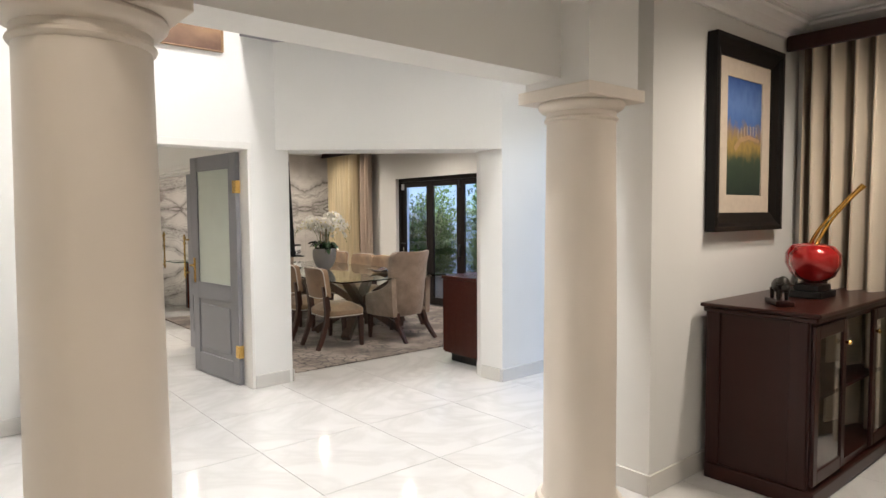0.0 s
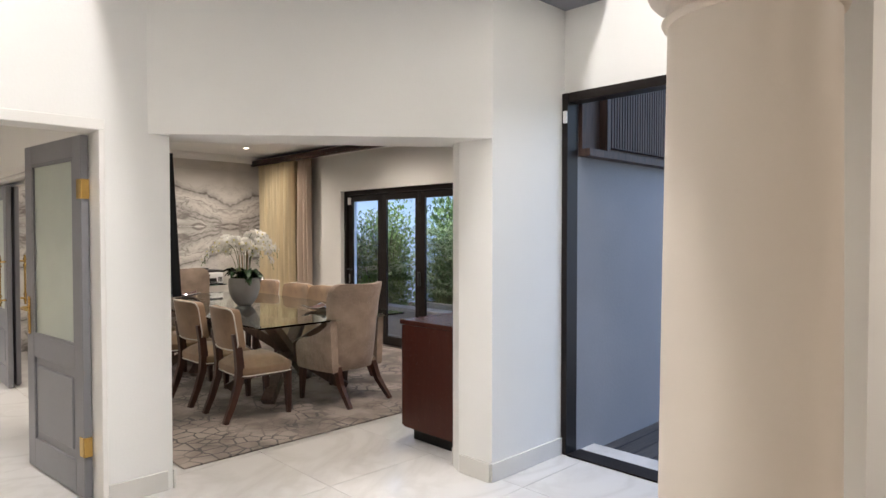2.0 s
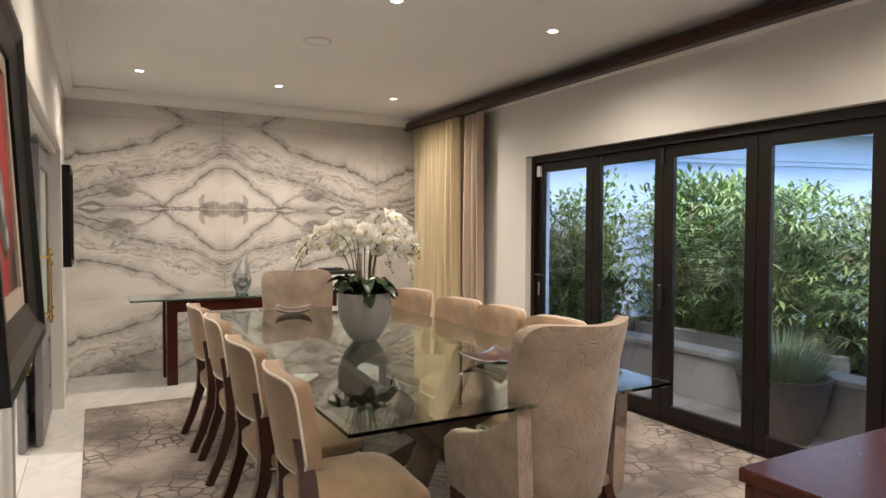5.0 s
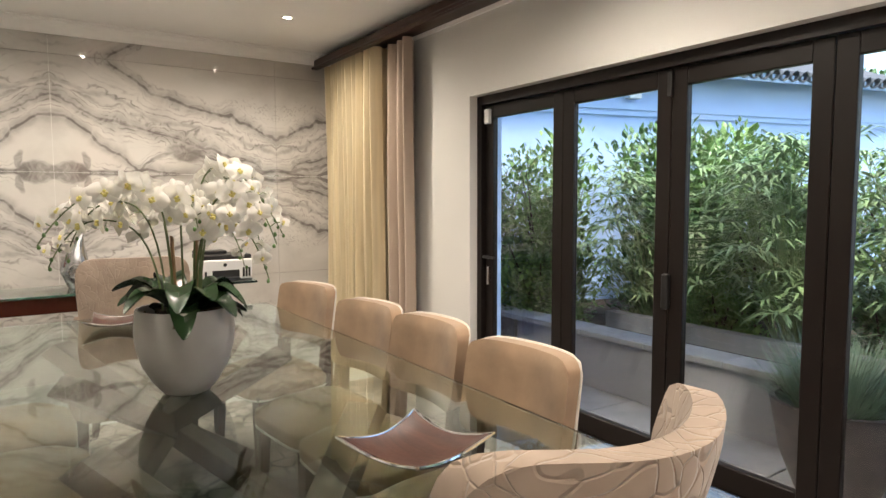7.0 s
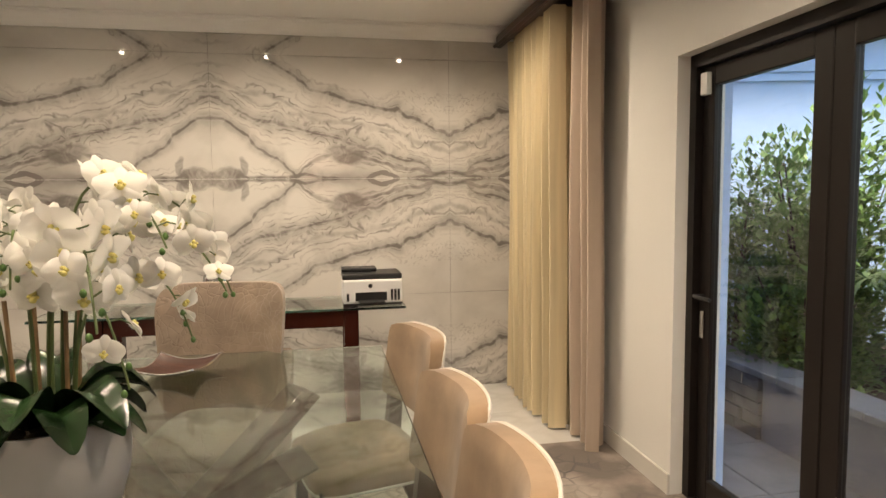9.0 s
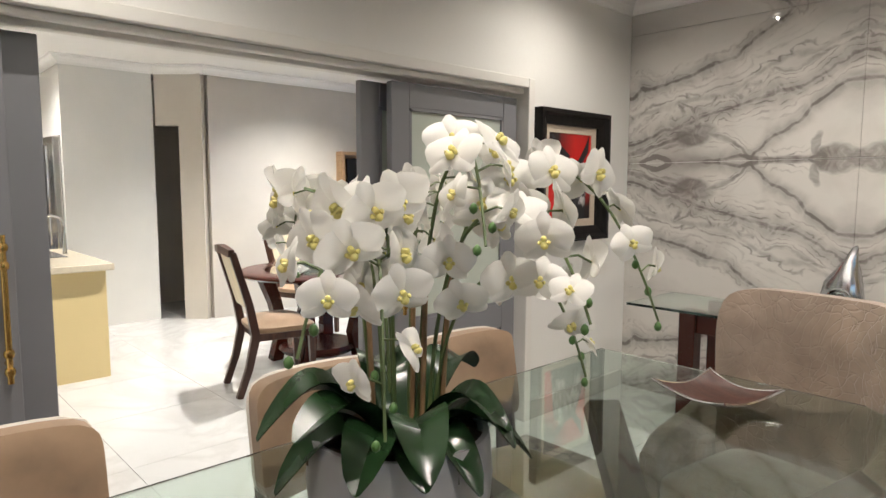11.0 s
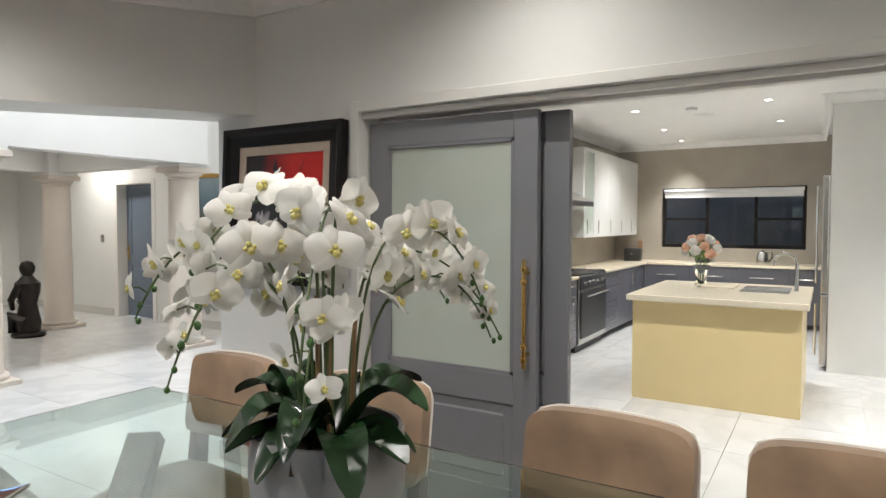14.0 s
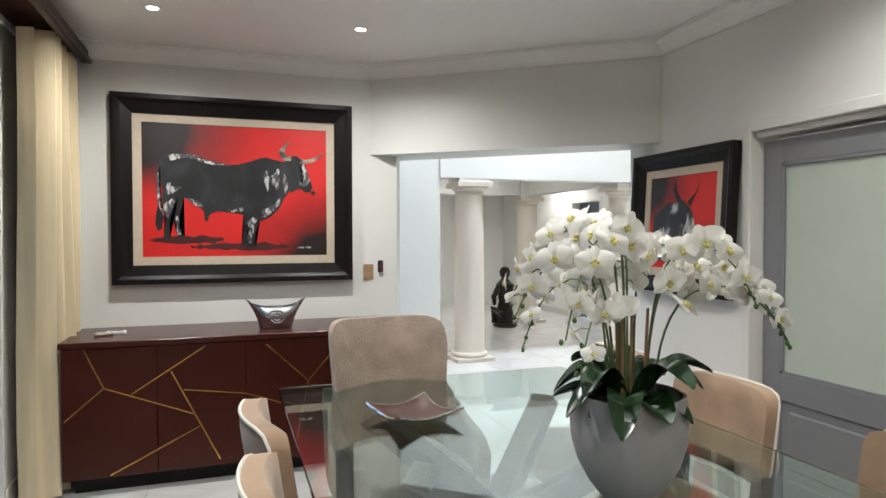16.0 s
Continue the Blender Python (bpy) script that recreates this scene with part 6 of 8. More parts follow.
LINES = [((0.87, 0.835), (0.77, 0.61)), ((0.77, 0.61), (0.97, 0.435)), ((0.77, 0.61), (0.29, 0.42)), ((0.626, 0.565), (0.23, 0.82)), ((0.417, 0.683), (0.15, 0.135)), ((0.35, 0.57), (0.0, 0.52)), ((0.266, 0.345), (0.74, 0.11)), ((-0.12, 0.81), (-0.37, 0.57)), ((-0.37, 0.57), (-0.52, 0.74)), ((-0.37, 0.57), (-0.30, 0.2)), ((0.0, 0.52), (-0.33, 0.40)), ((-0.52, 0.74), (-0.95, 0.5))]
for (x0, z0), (x1, z1) in LINES:
    ln = math.hypot(x1 - x0, z1 - z0)
    bm = bx(0, ln, -0.0015, 0.0015, -0.004, 0.004)
    o = part("gold_inlay", bm, M["gold"], sb, "thin gold line")
    o.matrix_basis = Matrix.Translation((x0, SD1 + 0.0005, z0)) @ Matrix.Rotation(-math.atan2(z1 - z0, x1 - x0), 4, "Y")
vs = thing("silver_bowl", "pewter bowl with flared corners and a spiral relief", "bowl", pose(5.58, 4.70, SH))


def pewter_bowl(u, a, thick):
    """Flattened cup: narrow foot, flared to two raised corners, dipping between them."""
    wide = 0.105 + 0.085 * u ** 1.6 - thick
    deep = 0.06 + 0.03 * math.sin(u * 2.6) - thick
    ca, sa = math.cos(a), math.sin(a)
    rx = abs(ca) ** 0.8 * (1 if ca >= 0 else -1)
    return (rx * wide, sa * deep, max(thick, u * (0.135 + 0.055 * abs(ca) ** 2.5)))


bm = bmesh.new()
rings = [[bm.verts.new(pewter_bowl(k / 10, 2 * math.pi * i / 48, 0)) for i in range(48)] for k in range(11)]
rings += [[bm.verts.new(pewter_bowl(k / 10, 2 * math.pi * i / 48, 0.009)) for i in range(48)] for k in range(10, -1, -1)]
for p, q in zip(rings, rings[1:]):
    for i in range(48):
        bm.faces.new((p[i], p[(i + 1) % 48], q[(i + 1) % 48], q[i]))
bm.faces.new(rings[0][::-1])
bm.faces.new(rings[-1])
part("body", bm, M["pewter"], vs, smooth=True)
part("spiral", tube([(0.058 * (1 - k / 44) * math.cos(k * 0.42), 0.086 - 0.006 * (1 - k / 44) * abs(math.cos(k * 0.42)), 0.075 + 0.05 * (1 - k / 44) * math.sin(k * 0.42)) for k in range(42)], 0.006, 6), M["pewter"], vs, "raised spiral", True)
rm = thing("remote_control", "small grey remote lying on the sideboard", "remote", pose(6.58, 4.72, SH, 0, 0, 25))
part("body", bx(-0.05, 0.05, -0.02, 0.02, 0, 0.018, 0.006), M["steel"], rm)
part("buttons", bx(-0.035, 0.035, -0.012, 0.012, 0.018, 0.021), M["white_plastic"], rm)
rm = thing("remote_control", "white remote lying on the sideboard", "remote", pose(6.52, 4.66, SH, 0, 0, -10))
part("body", bx(-0.055, 0.055, -0.02, 0.02, 0, 0.02, 0.006), M["white_plastic"], rm)
part("buttons", bx(-0.035, 0.035, -0.012, 0.012, 0.02, 0.022), M["black"], rm)


# ---- switches ----
def switch(x, y, z, rz, mat, w=0.075, h=0.115):
    t = thing("light_switch", "wall light switch plate", "switch", pose(x, y, z, 0, 0, rz))
    part("plate", bx(-w / 2, w / 2, -0.009, 0, -h / 2, h / 2, 0.003), M[mat], t)
    for k in (-1, 1):
        part("rocker", bx(-w * 0.3, w * 0.3, -0.013, -0.008, k * h * 0.2 - h * 0.13, k * h * 0.2 + h * 0.13, 0.002), M[mat], t)


switch(4.88, SOUTH, 1.20, 180, "oak")
th = thing("wall_sensor", "small black wall control", "control", pose(4.79, SOUTH, 1.24, 0, 0, 180))
part("case", bx(-0.02, 0.02, -0.02, 0, -0.045, 0.045, 0.006), M["black"], th)
part("button", bx(-0.010, 0.010, -0.024, -0.019, -0.02, 0.0, 0.002), M["red"], th)


# ---- foyer and lounge ----
def chest():
    c = thing("display_chest", "dark mahogany chest with glazed doors and brass knobs", "cabinet", pose(4.72, 1.46, 0))
    W, D, H = 0.66, 0.28, 1.0
    part("back_panel", bx(-W, W, 0.20, D, 0.09, H - 0.05), M["brown_wood"], c)
    part("side_panel", bx(-W, -W + 0.03, -D + 0.02, 0.20, 0.09, H - 0.05), M["brown_wood"], c)
    part("side_panel", bx(W - 0.03, W, -D + 0.02, 0.20, 0.09, H - 0.05), M["brown_wood"], c)
    part("bottom_panel", bx(-W + 0.03, W - 0.03, -D + 0.02, 0.20, 0.09, 0.13), M["brown_wood"], c)
    part("top_rail", bx(-W + 0.03, W - 0.03, -D + 0.02, 0.20, H - 0.09, H - 0.05), M["brown_wood"], c)
    part("side_post", bx(-W - 0.012, -W, -D + 0.03, -D + 0.12, 0.09, H - 0.05, 0.006), M["brown_wood"], c)
    part("side_post", bx(-W - 0.012, -W, D - 0.08, D, 0.09, H - 0.05, 0.006), M["brown_wood"], c)
    part("top", box(bx(-W - 0.05, W + 0.05, -D - 0.04, D + 0.02, H - 0.022, H, 0.008), -W - 0.03, W + 0.03, -D - 0.02, D + 0.01, H - 0.05, H - 0.022, 0.008), M["brown_wood"], c)
    part("plinth", bx(-W - 0.02, W + 0.02, -D - 0.01, D, 0.0, 0.09, 0.012), M["brown_wood"], c)
    part("shelf", bx(-W + 0.03, W - 0.03, -D + 0.06, 0.2, 0.5, 0.52), M["brown_wood"], c)
    w = (2 * W - 0.02) / 3
    for k in (0, 2):
        x0 = -W + 0.01 + k * w
        bm = bx(x0, x0 + 0.055, -D, -D + 0.02, 0.11, H - 0.07, 0.004, 1)
        box(bm, x0 + w - 0.055, x0 + w, -D, -D + 0.02, 0.11, H - 0.07, 0.004, 1)
        box(bm, x0 + 0.055, x0 + w - 0.055, -D, -D + 0.02, 0.11, 0.18, 0.004, 1)
        box(bm, x0 + 0.055, x0 + w - 0.055, -D, -D + 0.02, H - 0.14, H - 0.07, 0.004, 1)
        d = part("door", bm, M["brown_wood"], c)
        part("pane", bx(x0 + 0.05, x0 + w - 0.05, -D + 0.008, -D + 0.012, 0.17, H - 0.13), M["clear"], d, "clear glass pane")
        kx = x0 + w - 0.028 if k == 0 else x0 + 0.028
        kn = part("knob", lathe([(0, 0.03), (0.012, 0.028), (0.015, 0.02), (0.008, 0.012), (0.006, 0.0), (0, 0.0)], 14), M["brass"], d, "brass knob", True)
        kn.matrix_basis = pose(kx, -D, 0.80, 90)
    return c


chest()
t, a, b = framed("landscape_painting", "dark-framed painting of a bridge over water", 0.89, 1.13, pose(4.565, 1.797, 1.955, 0, 0, 0), 0.11, 0.11, "landscape", 0.06, "black_frame")
arch = [(-0.13, -0.06), (-0.05, 0.0), (0.06, 0.02), (0.2, 0.0), (0.2, -0.02), (0.06, -0.005), (-0.04, -0.03), (-0.11, -0.09)]
blobs(t, M["oak"], [arch])
for k in range(7):
    part("painted_rail", bx(-0.08 + 0.04 * k, -0.076 + 0.04 * k, -0.0096, -0.0086, -0.01 + 0.01 * min(k, 3), 0.045 + 0.01 * min(k, 3)), M["linen"], t)

# cherries on their stand
ch = thing("cherry_sculpture", "pair of glossy red lacquer cherries with golden stems", "sculpture", pose(4.72, 1.44, 1.0))
part("stand", box(bx(-0.12, 0.12, -0.09, 0.09, 0, 0.04, 0.006), -0.095, 0.095, -0.07, 0.07, 0.04, 0.075, 0.006), M["black"], ch, "black stand")
CH = [(-0.05, -0.03, 0.205), (0.075, 0.045, 0.205)]
for x, y, z in CH:
    prof = [(0, -0.12), (0.05, -0.115), (0.105, -0.075), (0.135, -0.01), (0.132, 0.05), (0.10, 0.095), (0.055, 0.108), (0.02, 0.09), (0, 0.082)]
    bm = lathe(prof, 36)
    bm.transform(Matrix.Translation((x, y, z)))
    part("cherry", bm, M["red"], ch, smooth=True)
    n = 9
    pts = [(x + (0.10 - x) * (i / n), y + (-0.22 - y) * (i / n) ** 1.3, z + 0.085 + 0.36 * (i / n) ** 0.9) for i in range(n + 1)]
    part("stem", tube(pts, [0.014 - 0.006 * math.sin(math.pi * i / n) + 0.004 * (i == n) for i in range(n + 1)], 10), M["gold"], ch, "golden stem", True)

# little buffalo: one plain cast shape on a wooden plinth
bu = thing("bronze_buffalo", "small dark bronze buffalo on a wooden base", "sculpture", pose(4.24, 1.43, 1.0, 0, 0, 40))
part("base", bx(-0.10, 0.10, -0.045, 0.045, 0, 0.03, 0.006), M["brown_wood"], bu)
bm = bmesh.new()
for cx, cz, rx, rz, ry in ((0, 0.105, 0.075, 0.042, 0.036), (-0.055, 0.12, 0.04, 0.04, 0.034), (-0.098, 0.10, 0.032, 0.024, 0.02)):
    bmesh.ops.create_uvsphere(bm, u_segments=14, v_segments=9, radius=1, matrix=Matrix.Translation((cx, 0, cz)) @ Matrix.Diagonal((rx, ry, rz, 1)))
for x in (-0.05, 0.05):
    for y in (-0.02, 0.02):
        tube([(x, y, 0.09), (x, y, 0.03)], [0.014, 0.009], 8, bm)
for y in (-1, 1):
    tube([(-0.10, y * 0.015, 0.12), (-0.098, y * 0.045, 0.115), (-0.10, y * 0.05, 0.138)], [0.007, 0.005, 0.002], 6, bm)
part("figure", bm, M["bronze"], bu, smooth=True)

curtain("curtain", "beige and brown striped floor-length curtain", 5.26, 0.2, 1.72, 0.015, 2.62, 0.13, 13, M["stripe_curtain"])
curtain("curtain", "beige and brown striped floor-length curtain", 5.27, -1.6, 0.18, 0.015, 2.62, 0.13, 13, M["stripe_curtain"])
pel = thing("curtain_pelmet", "dark brown wooden curtain pelmet", "pelmet", pose(5.15, 0.0, 0))
part("front_board", bx(-0.02, 0.02, -1.8, 1.785, 2.56, 2.66, 0.008), M["brown_wood"], pel)
part("top_board", bx(0.02, 0.225, -1.8, 1.785, 2.64, 2.66), M["brown_wood"], pel)

# console with flowers by the kitchen door
con = thing("console_table", "dark carved console table with scrolled legs", "table", pose(1.64, 4.98, 0))
part("top", bx(-0.36, 0.36, -0.2, 0.2, 0.80, 0.835, 0.012), M["brown_wood"], con)
part("frieze", bx(-0.32, 0.32, -0.16, 0.19, 0.72, 0.80, 0.01), M["brown_wood"], con)
for x in (-0.25, 0.25):
    part("scroll_leg", tube([(x, -0.17, 0.76), (x, -0.19, 0.70), (x, -0.15, 0.60), (x, -0.05, 0.46), (x, 0.0, 0.30), (x, -0.02, 0.18), (x, -0.10, 0.08)], [0.05, 0.06, 0.055, 0.045, 0.04, 0.045, 0.05], square=1.3), M["brown_wood"], con)
    part("foot", bx(x - 0.07, x + 0.07, -0.19, 0.14, 0, 0.07, 0.02), M["brown_wood"], con)


def bouquet(name, label, m, vase_mat, blooms, n, r, h, leaf_mat, vase_h=0.22, seed=1):
    t = thing(name, label, "flowers", m)
    part("vase", lathe([(0, 0), (0.055, 0), (0.06, 0.02), (0.045, vase_h * 0.3), (0.05, vase_h * 0.7), (0.075, vase_h), (0.068, vase_h), (0.04, vase_h * 0.35), (0, 0.02)], 24), vase_mat, t, smooth=True)
    rg = random.Random(seed)
    bm = bmesh.new()
    for i in range(n * 3):
        d = Vector((rg.gauss(0, 1), rg.gauss(0, 1), rg.gauss(0, 0.8))).normalized()
        p = Vector((0, 0, h)) + Vector((d.x * r, d.y * r, d.z * r * 0.8)) * rg.uniform(0.6, 0.95)
        q = d.to_track_quat("Z", "Y").to_matrix().to_4x4()
        vs = [bm.verts.new(Matrix.Translation(p) @ q @ Vector(c)) for c in ((-0.02, 0, 0), (0, -0.045, 0.01), (0.02, 0, 0), (0, 0.045, 0.01))]
        bm.faces.new(vs)
    part("foliage", bm, leaf_mat, t)
    bm = bmesh.new()
    for i in range(7):
        a = i / 7 * 6.28
        tube([(0.015 * math.cos(a), 0.015 * math.sin(a), 0.03), (0.06 * math.cos(a), 0.06 * math.sin(a), h)], 0.004, 5, bm)
    part("stems", bm, M["stem"], t)
    ms = []
    for mt in blooms:
        bm = bmesh.new()
        for k in range(14):
            a, e = k * 2.4, 0.2 + 1.1 * k / 14
            c = Vector((math.cos(a) * math.sin(e), math.sin(a) * math.sin(e), math.cos(e))) * 0.022
            o = c.normalized().to_track_quat("Z", "Y").to_matrix().to_4x4()
            vs = [bm.verts.new(Matrix.Translation(c) @ o @ Vector(q)) for q in ((-0.016, -0.012, 0), (0.016, -0.012, 0.004), (0.013, 0.014, 0.009), (-0.013, 0.014, 0.009))]
            bm.faces.new(vs)
        bmesh.ops.create_uvsphere(bm, u_segments=8, v_segments=6, radius=0.018)
        ms.append(mesh_of("bloom", bm, mt, True))
    for i in range(n):
        a, e = i * 2.399, math.acos(1 - 1.35 * (i + 0.5) / n)
        d = Vector((math.cos(a) * math.sin(e), math.sin(a) * math.sin(e), math.cos(e)))
        o = new("bloom", ms[i % len(ms)])
        o.parent = t
        sc = rg.uniform(1.2, 1.7)
        o.matrix_basis = Matrix.Translation(Vector((0, 0, h)) + Vector((d.x * r, d.y * r, d.z * r * 0.8))) @ d.to_track_quat("Z", "Y").to_matrix().to_4x4() @ Matrix.Diagonal((sc, sc, sc, 1))
    return t


bouquet("flower_vase", "dark red flowers in a clear glass vase on a console", pose(1.80, 4.98, 0.835), M["clear"], [M["rose"]], 40, 0.17, 0.46, M["green3"], 0.3, 4)
t, a, b = framed("beach_painting", "wide unframed beach canvas high on the foyer wall", 1.5, 0.95, pose(1.9, FY - 0.002, 3.31), 0.012, 0.0, "beach", 0.035, "oak")
t, a, b = framed("meadow_painting", "gold-framed landscape painting in the hall", 0.8, 1.0, pose(0.054, 1.25, 1.62, 0, 0, 90), 0.06, 0.0, "green_scene", 0.04, "brass")

# kneeling-figure statue, one plain cast shape
bm = bmesh.new()
lathe([(0, 0), (0.19, 0), (0.2, 0.03), (0.18, 0.06), (0, 0.06)], 20, bm)
lathe([(0, 0.06), (0.13, 0.06), (0.15, 0.18), (0.12, 0.32), (0.10, 0.42), (0.14, 0.56), (0.145, 0.68), (0.08, 0.75), (0.055, 0.78), (0.085, 0.83), (0.09, 0.89), (0.06, 0.95), (0, 0.97)], 18, bm)
tube([(0.12, -0.02, 0.66), (0.17, -0.10, 0.48), (0.07, -0.16, 0.36)], [0.05, 0.042, 0.035], 8, bm)
tube([(-0.12, -0.02, 0.66), (-0.16, -0.10, 0.50), (-0.05, -0.16, 0.42)], [0.05, 0.042, 0.035], 8, bm)
tube([(0.08, 0.02, 0.2), (0.10, -0.16, 0.28), (0.09, -0.15, 0.06)], [0.08, 0.065, 0.05], 8, bm)
for v in bm.verts:
    v.co.x *= 0.95 + 0.05 * math.sin(v.co.z * 30)
st = single("bronze_statue", bm, M["bronze"], "dark bronze seated statue standing on the floor", "statue", smooth=True)
st.matrix_world = pose(1.66, -0.36, 0, 0, 0, 30)

# sofa seen past the column
sf = thing("sofa", "beige upholstered sofa with striped cushions", "sofa", pose(4.0, -1.9, 0, 0, 0, 0))
part("base", bx(-1.0, 1.0, -0.42, 0.42, 0.08, 0.30, 0.03), M["sofa"], sf)
part("back", bx(-1.0, 1.0, -0.45, -0.22, 0.30, 0.85, 0.06), M["sofa"], sf)
for x in (-0.52, 0.52):
    part("seat_cushion", bx(x - 0.42, x + 0.42, -0.22, 0.42, 0.30, 0.46, 0.05), M["sofa"], sf)
for x in (-1.02, 1.02):
    part("arm", bx(x - 0.09, x + 0.09, -0.44, 0.43, 0.08, 0.62, 0.05), M["sofa"], sf)
for x in (-0.8, -0.3, 0.6):
    cu = single("cushion", cushion(0.45, 0.45, -0.07, 0.07, 0.05), M["stripe"], "black and white striped cushion on the sofa", "cushion", "sofa cushions", True)
    cu.matrix_world = pose(4.0 + x, -2.0, 0.68, 72, 0, 0)
switch(2.6, -3.998, 1.25, 180, "steel")
switch(0.052, -1.4, 1.2, 90, "steel")

# ---- kitchen ----
CT = 0.87


def cabinet(name, label, x0, x1, y0, y1, z0, z1, face, mat, rows=1, glass_door=False, handle="steel", group=""):
    """A cabinet unit; face: the side that opens ('n' to +y, 'e' to +x)."""
    t = thing(name, label, "cabinet", pose((x0 + x1) / 2, (y0 + y1) / 2, 0), group)
    w, d = (x1 - x0) / 2, (y1 - y0) / 2
    th = 0.02
    part("body", bx(-w, w, -d, d - th, z0, z1) if face == "n" else bx(-w, w - th, -d, d, z0, z1), M[mat], t)
    h = (z1 - z0) / rows
    for k in range(rows):
        a, b = z0 + k * h + 0.002, z0 + (k + 1) * h - 0.002
        if glass_door:
            bm = bx(-w + 0.002, -w + 0.05, d - th + 0.001, d, a, b)
            box(bm, w - 0.05, w - 0.002, d - th + 0.001, d, a, b)
            box(bm, -w + 0.05, w - 0.05, d - th + 0.001, d, a, a + 0.05)
            box(bm, -w + 0.05, w - 0.05, d - th + 0.001, d, b - 0.05, b)
            f = part("door", bm, M[mat], t)
            part("pane", bx(-w + 0.05, w - 0.05, d - 0.012, d - 0.008, a + 0.05, b - 0.05), M["frost"], f, "pale glass pane")
        elif face == "n":
            f = part("drawer" if rows > 1 else "door", bx(-w + 0.002, w - 0.002, d - th + 0.001, d, a, b, 0.002, 1), M[mat], t)
        else:
            f = part("drawer" if rows > 1 else "door", bx(w - th + 0.001, w, -d + 0.002, d - 0.002, a, b, 0.002, 1), M[mat], t)
        zc = b - 0.06 if rows > 1 else (z0 + 0.14 if z0 > 1 else z1 - 0.14)
        if face == "n":
            part("handle", tube([(-w * 0.45, d + 0.03, zc), (w * 0.45, d + 0.03, zc)], 0.006, 8) if rows > 1 else tube([(w - 0.05, d + 0.03, zc - 0.09), (w - 0.05, d + 0.03, zc + 0.09)], 0.006, 8), M[handle], f, "steel bar handle")
        else:
            part("handle", tube([(w + 0.03, -d * 0.45, zc), (w + 0.03, d * 0.45, zc)], 0.006, 8), M[handle], f, "steel bar handle")
    return t


KS = 5.362
for x0, x1, rows in ((-0.95, -0.42, 4), (-0.42, 0.12, 1), (0.12, 0.70, 1), (-2.55, -1.97, 4), (-3.15, -2.55, 1), (-4.02, -3.15, 1)):
    cabinet("base_cabinet", "dark grey lacquered kitchen base unit", x0, x1, KS, 5.98, 0.08, CT - 0.035, "n", "dark_cab", rows, group="kitchen base units")
for y0, y1 in ((5.98, 6.6), (6.6, 7.25), (7.25, 7.9), (7.9, 8.3)):
    cabinet("base_cabinet", "dark grey lacquered kitchen base unit under the window", KW + 0.002, -4.02, y0, y1, 0.08, CT - 0.035, "e", "dark_cab", group="kitchen base units")
single("worktop", bx(-0.955, 0.72, KS, 6.0, CT - 0.035, CT, 0.004, 1), M["stone_top"], "cream stone worktop beside the range", "worktop")
single("worktop", box(bx(-4.0, -1.965, KS, 6.0, CT - 0.035, CT, 0.004, 1), KW + 0.002, -4.0, KS, 8.3, CT - 0.035, CT, 0.004, 1), M["stone_top"], "cream stone worktop running under the window", "worktop")
for x0, x1, g in ((-0.98, -0.50, True), (-0.50, 0.02, False), (0.02, 0.6, False), (-2.45, -1.98, True), (-3.0, -2.45, False), (-3.55, -3.0, False), (-4.1, -3.55, False), (-4.62, -4.1, False)):
    cabinet("wall_cabinet", "white lacquered kitchen wall unit" + (" with glass door" if g else ""), x0, x1, KS, 5.70, 1.27, 2.42, "n", "white_cab", glass_door=g, group="kitchen wall units")
rg = thing("range_cooker", "black and steel range cooker between drawers", "stove", pose(-1.46, 5.67, 0))
part("body", bx(-0.49, 0.49, -0.3, 0.33, 0.09, CT, 0.006), M["steel"], rg, "steel body")
d = part("oven_door", bx(-0.46, 0.46, 0.33, 0.35, 0.16, 0.68, 0.004), M["black"], rg, "black glass oven door")
part("handle", tube([(-0.4, 0.39, 0.64), (0.4, 0.39, 0.64)], 0.012, 8), M["steel"], d)
pn = part("control_panel", bx(-0.48, 0.48, 0.33, 0.345, 0.71, 0.85, 0.003), M["black"], rg)
for k in range(6):
    kb = part("knob", lathe([(0, 0.025), (0.02, 0.022), (0.022, 0.0), (0, 0)], 12), M["steel"], pn)
    kb.matrix_basis = pose(-0.38 + 0.15 * k, 0.345, 0.78, -90)
part("hob", bx(-0.48, 0.48, -0.28, 0.32, CT, CT + 0.012), M["black"], rg)
for x in (-0.3, 0, 0.3):
    for y in (-0.13, 0.15):
        part("grate", lathe([(0.07, CT + 0.012), (0.085, CT + 0.012), (0.085, CT + 0.035), (0.07, CT + 0.035)], 12, closed=True), M["black"], rg)
part("plinth", bx(-0.47, 0.47, -0.28, 0.28, 0, 0.09), M["black"], rg)
hd = thing("range_hood", "stainless steel chimney range hood", "hood", pose(-1.47, 5.362, 0))
bm = prism([(-0.46, 0.0), (0.46, 0.0), (0.46, 0.48), (-0.46, 0.48)], 1.66, 1.72)
part("canopy", bm, M["steel"], hd)
bm = bmesh.new()
lo = [bm.verts.new(p) for p in ((-0.46, 0, 1.72), (0.46, 0, 1.72), (0.46, 0.48, 1.72), (-0.46, 0.48, 1.72))]
hi = [bm.verts.new(p) for p in ((-0.16, 0, 1.86), (0.16, 0, 1.86), (0.16, 0.28, 1.86), (-0.16, 0.28, 1.86))]
for i in range(4):
    bm.faces.new((lo[i], lo[(i + 1) % 4], hi[(i + 1) % 4], hi[i]))
bm.faces.new(hi)
bmesh.ops.recalc_face_normals(bm, faces=bm.faces)
part("cone", bm, M["steel"], hd)
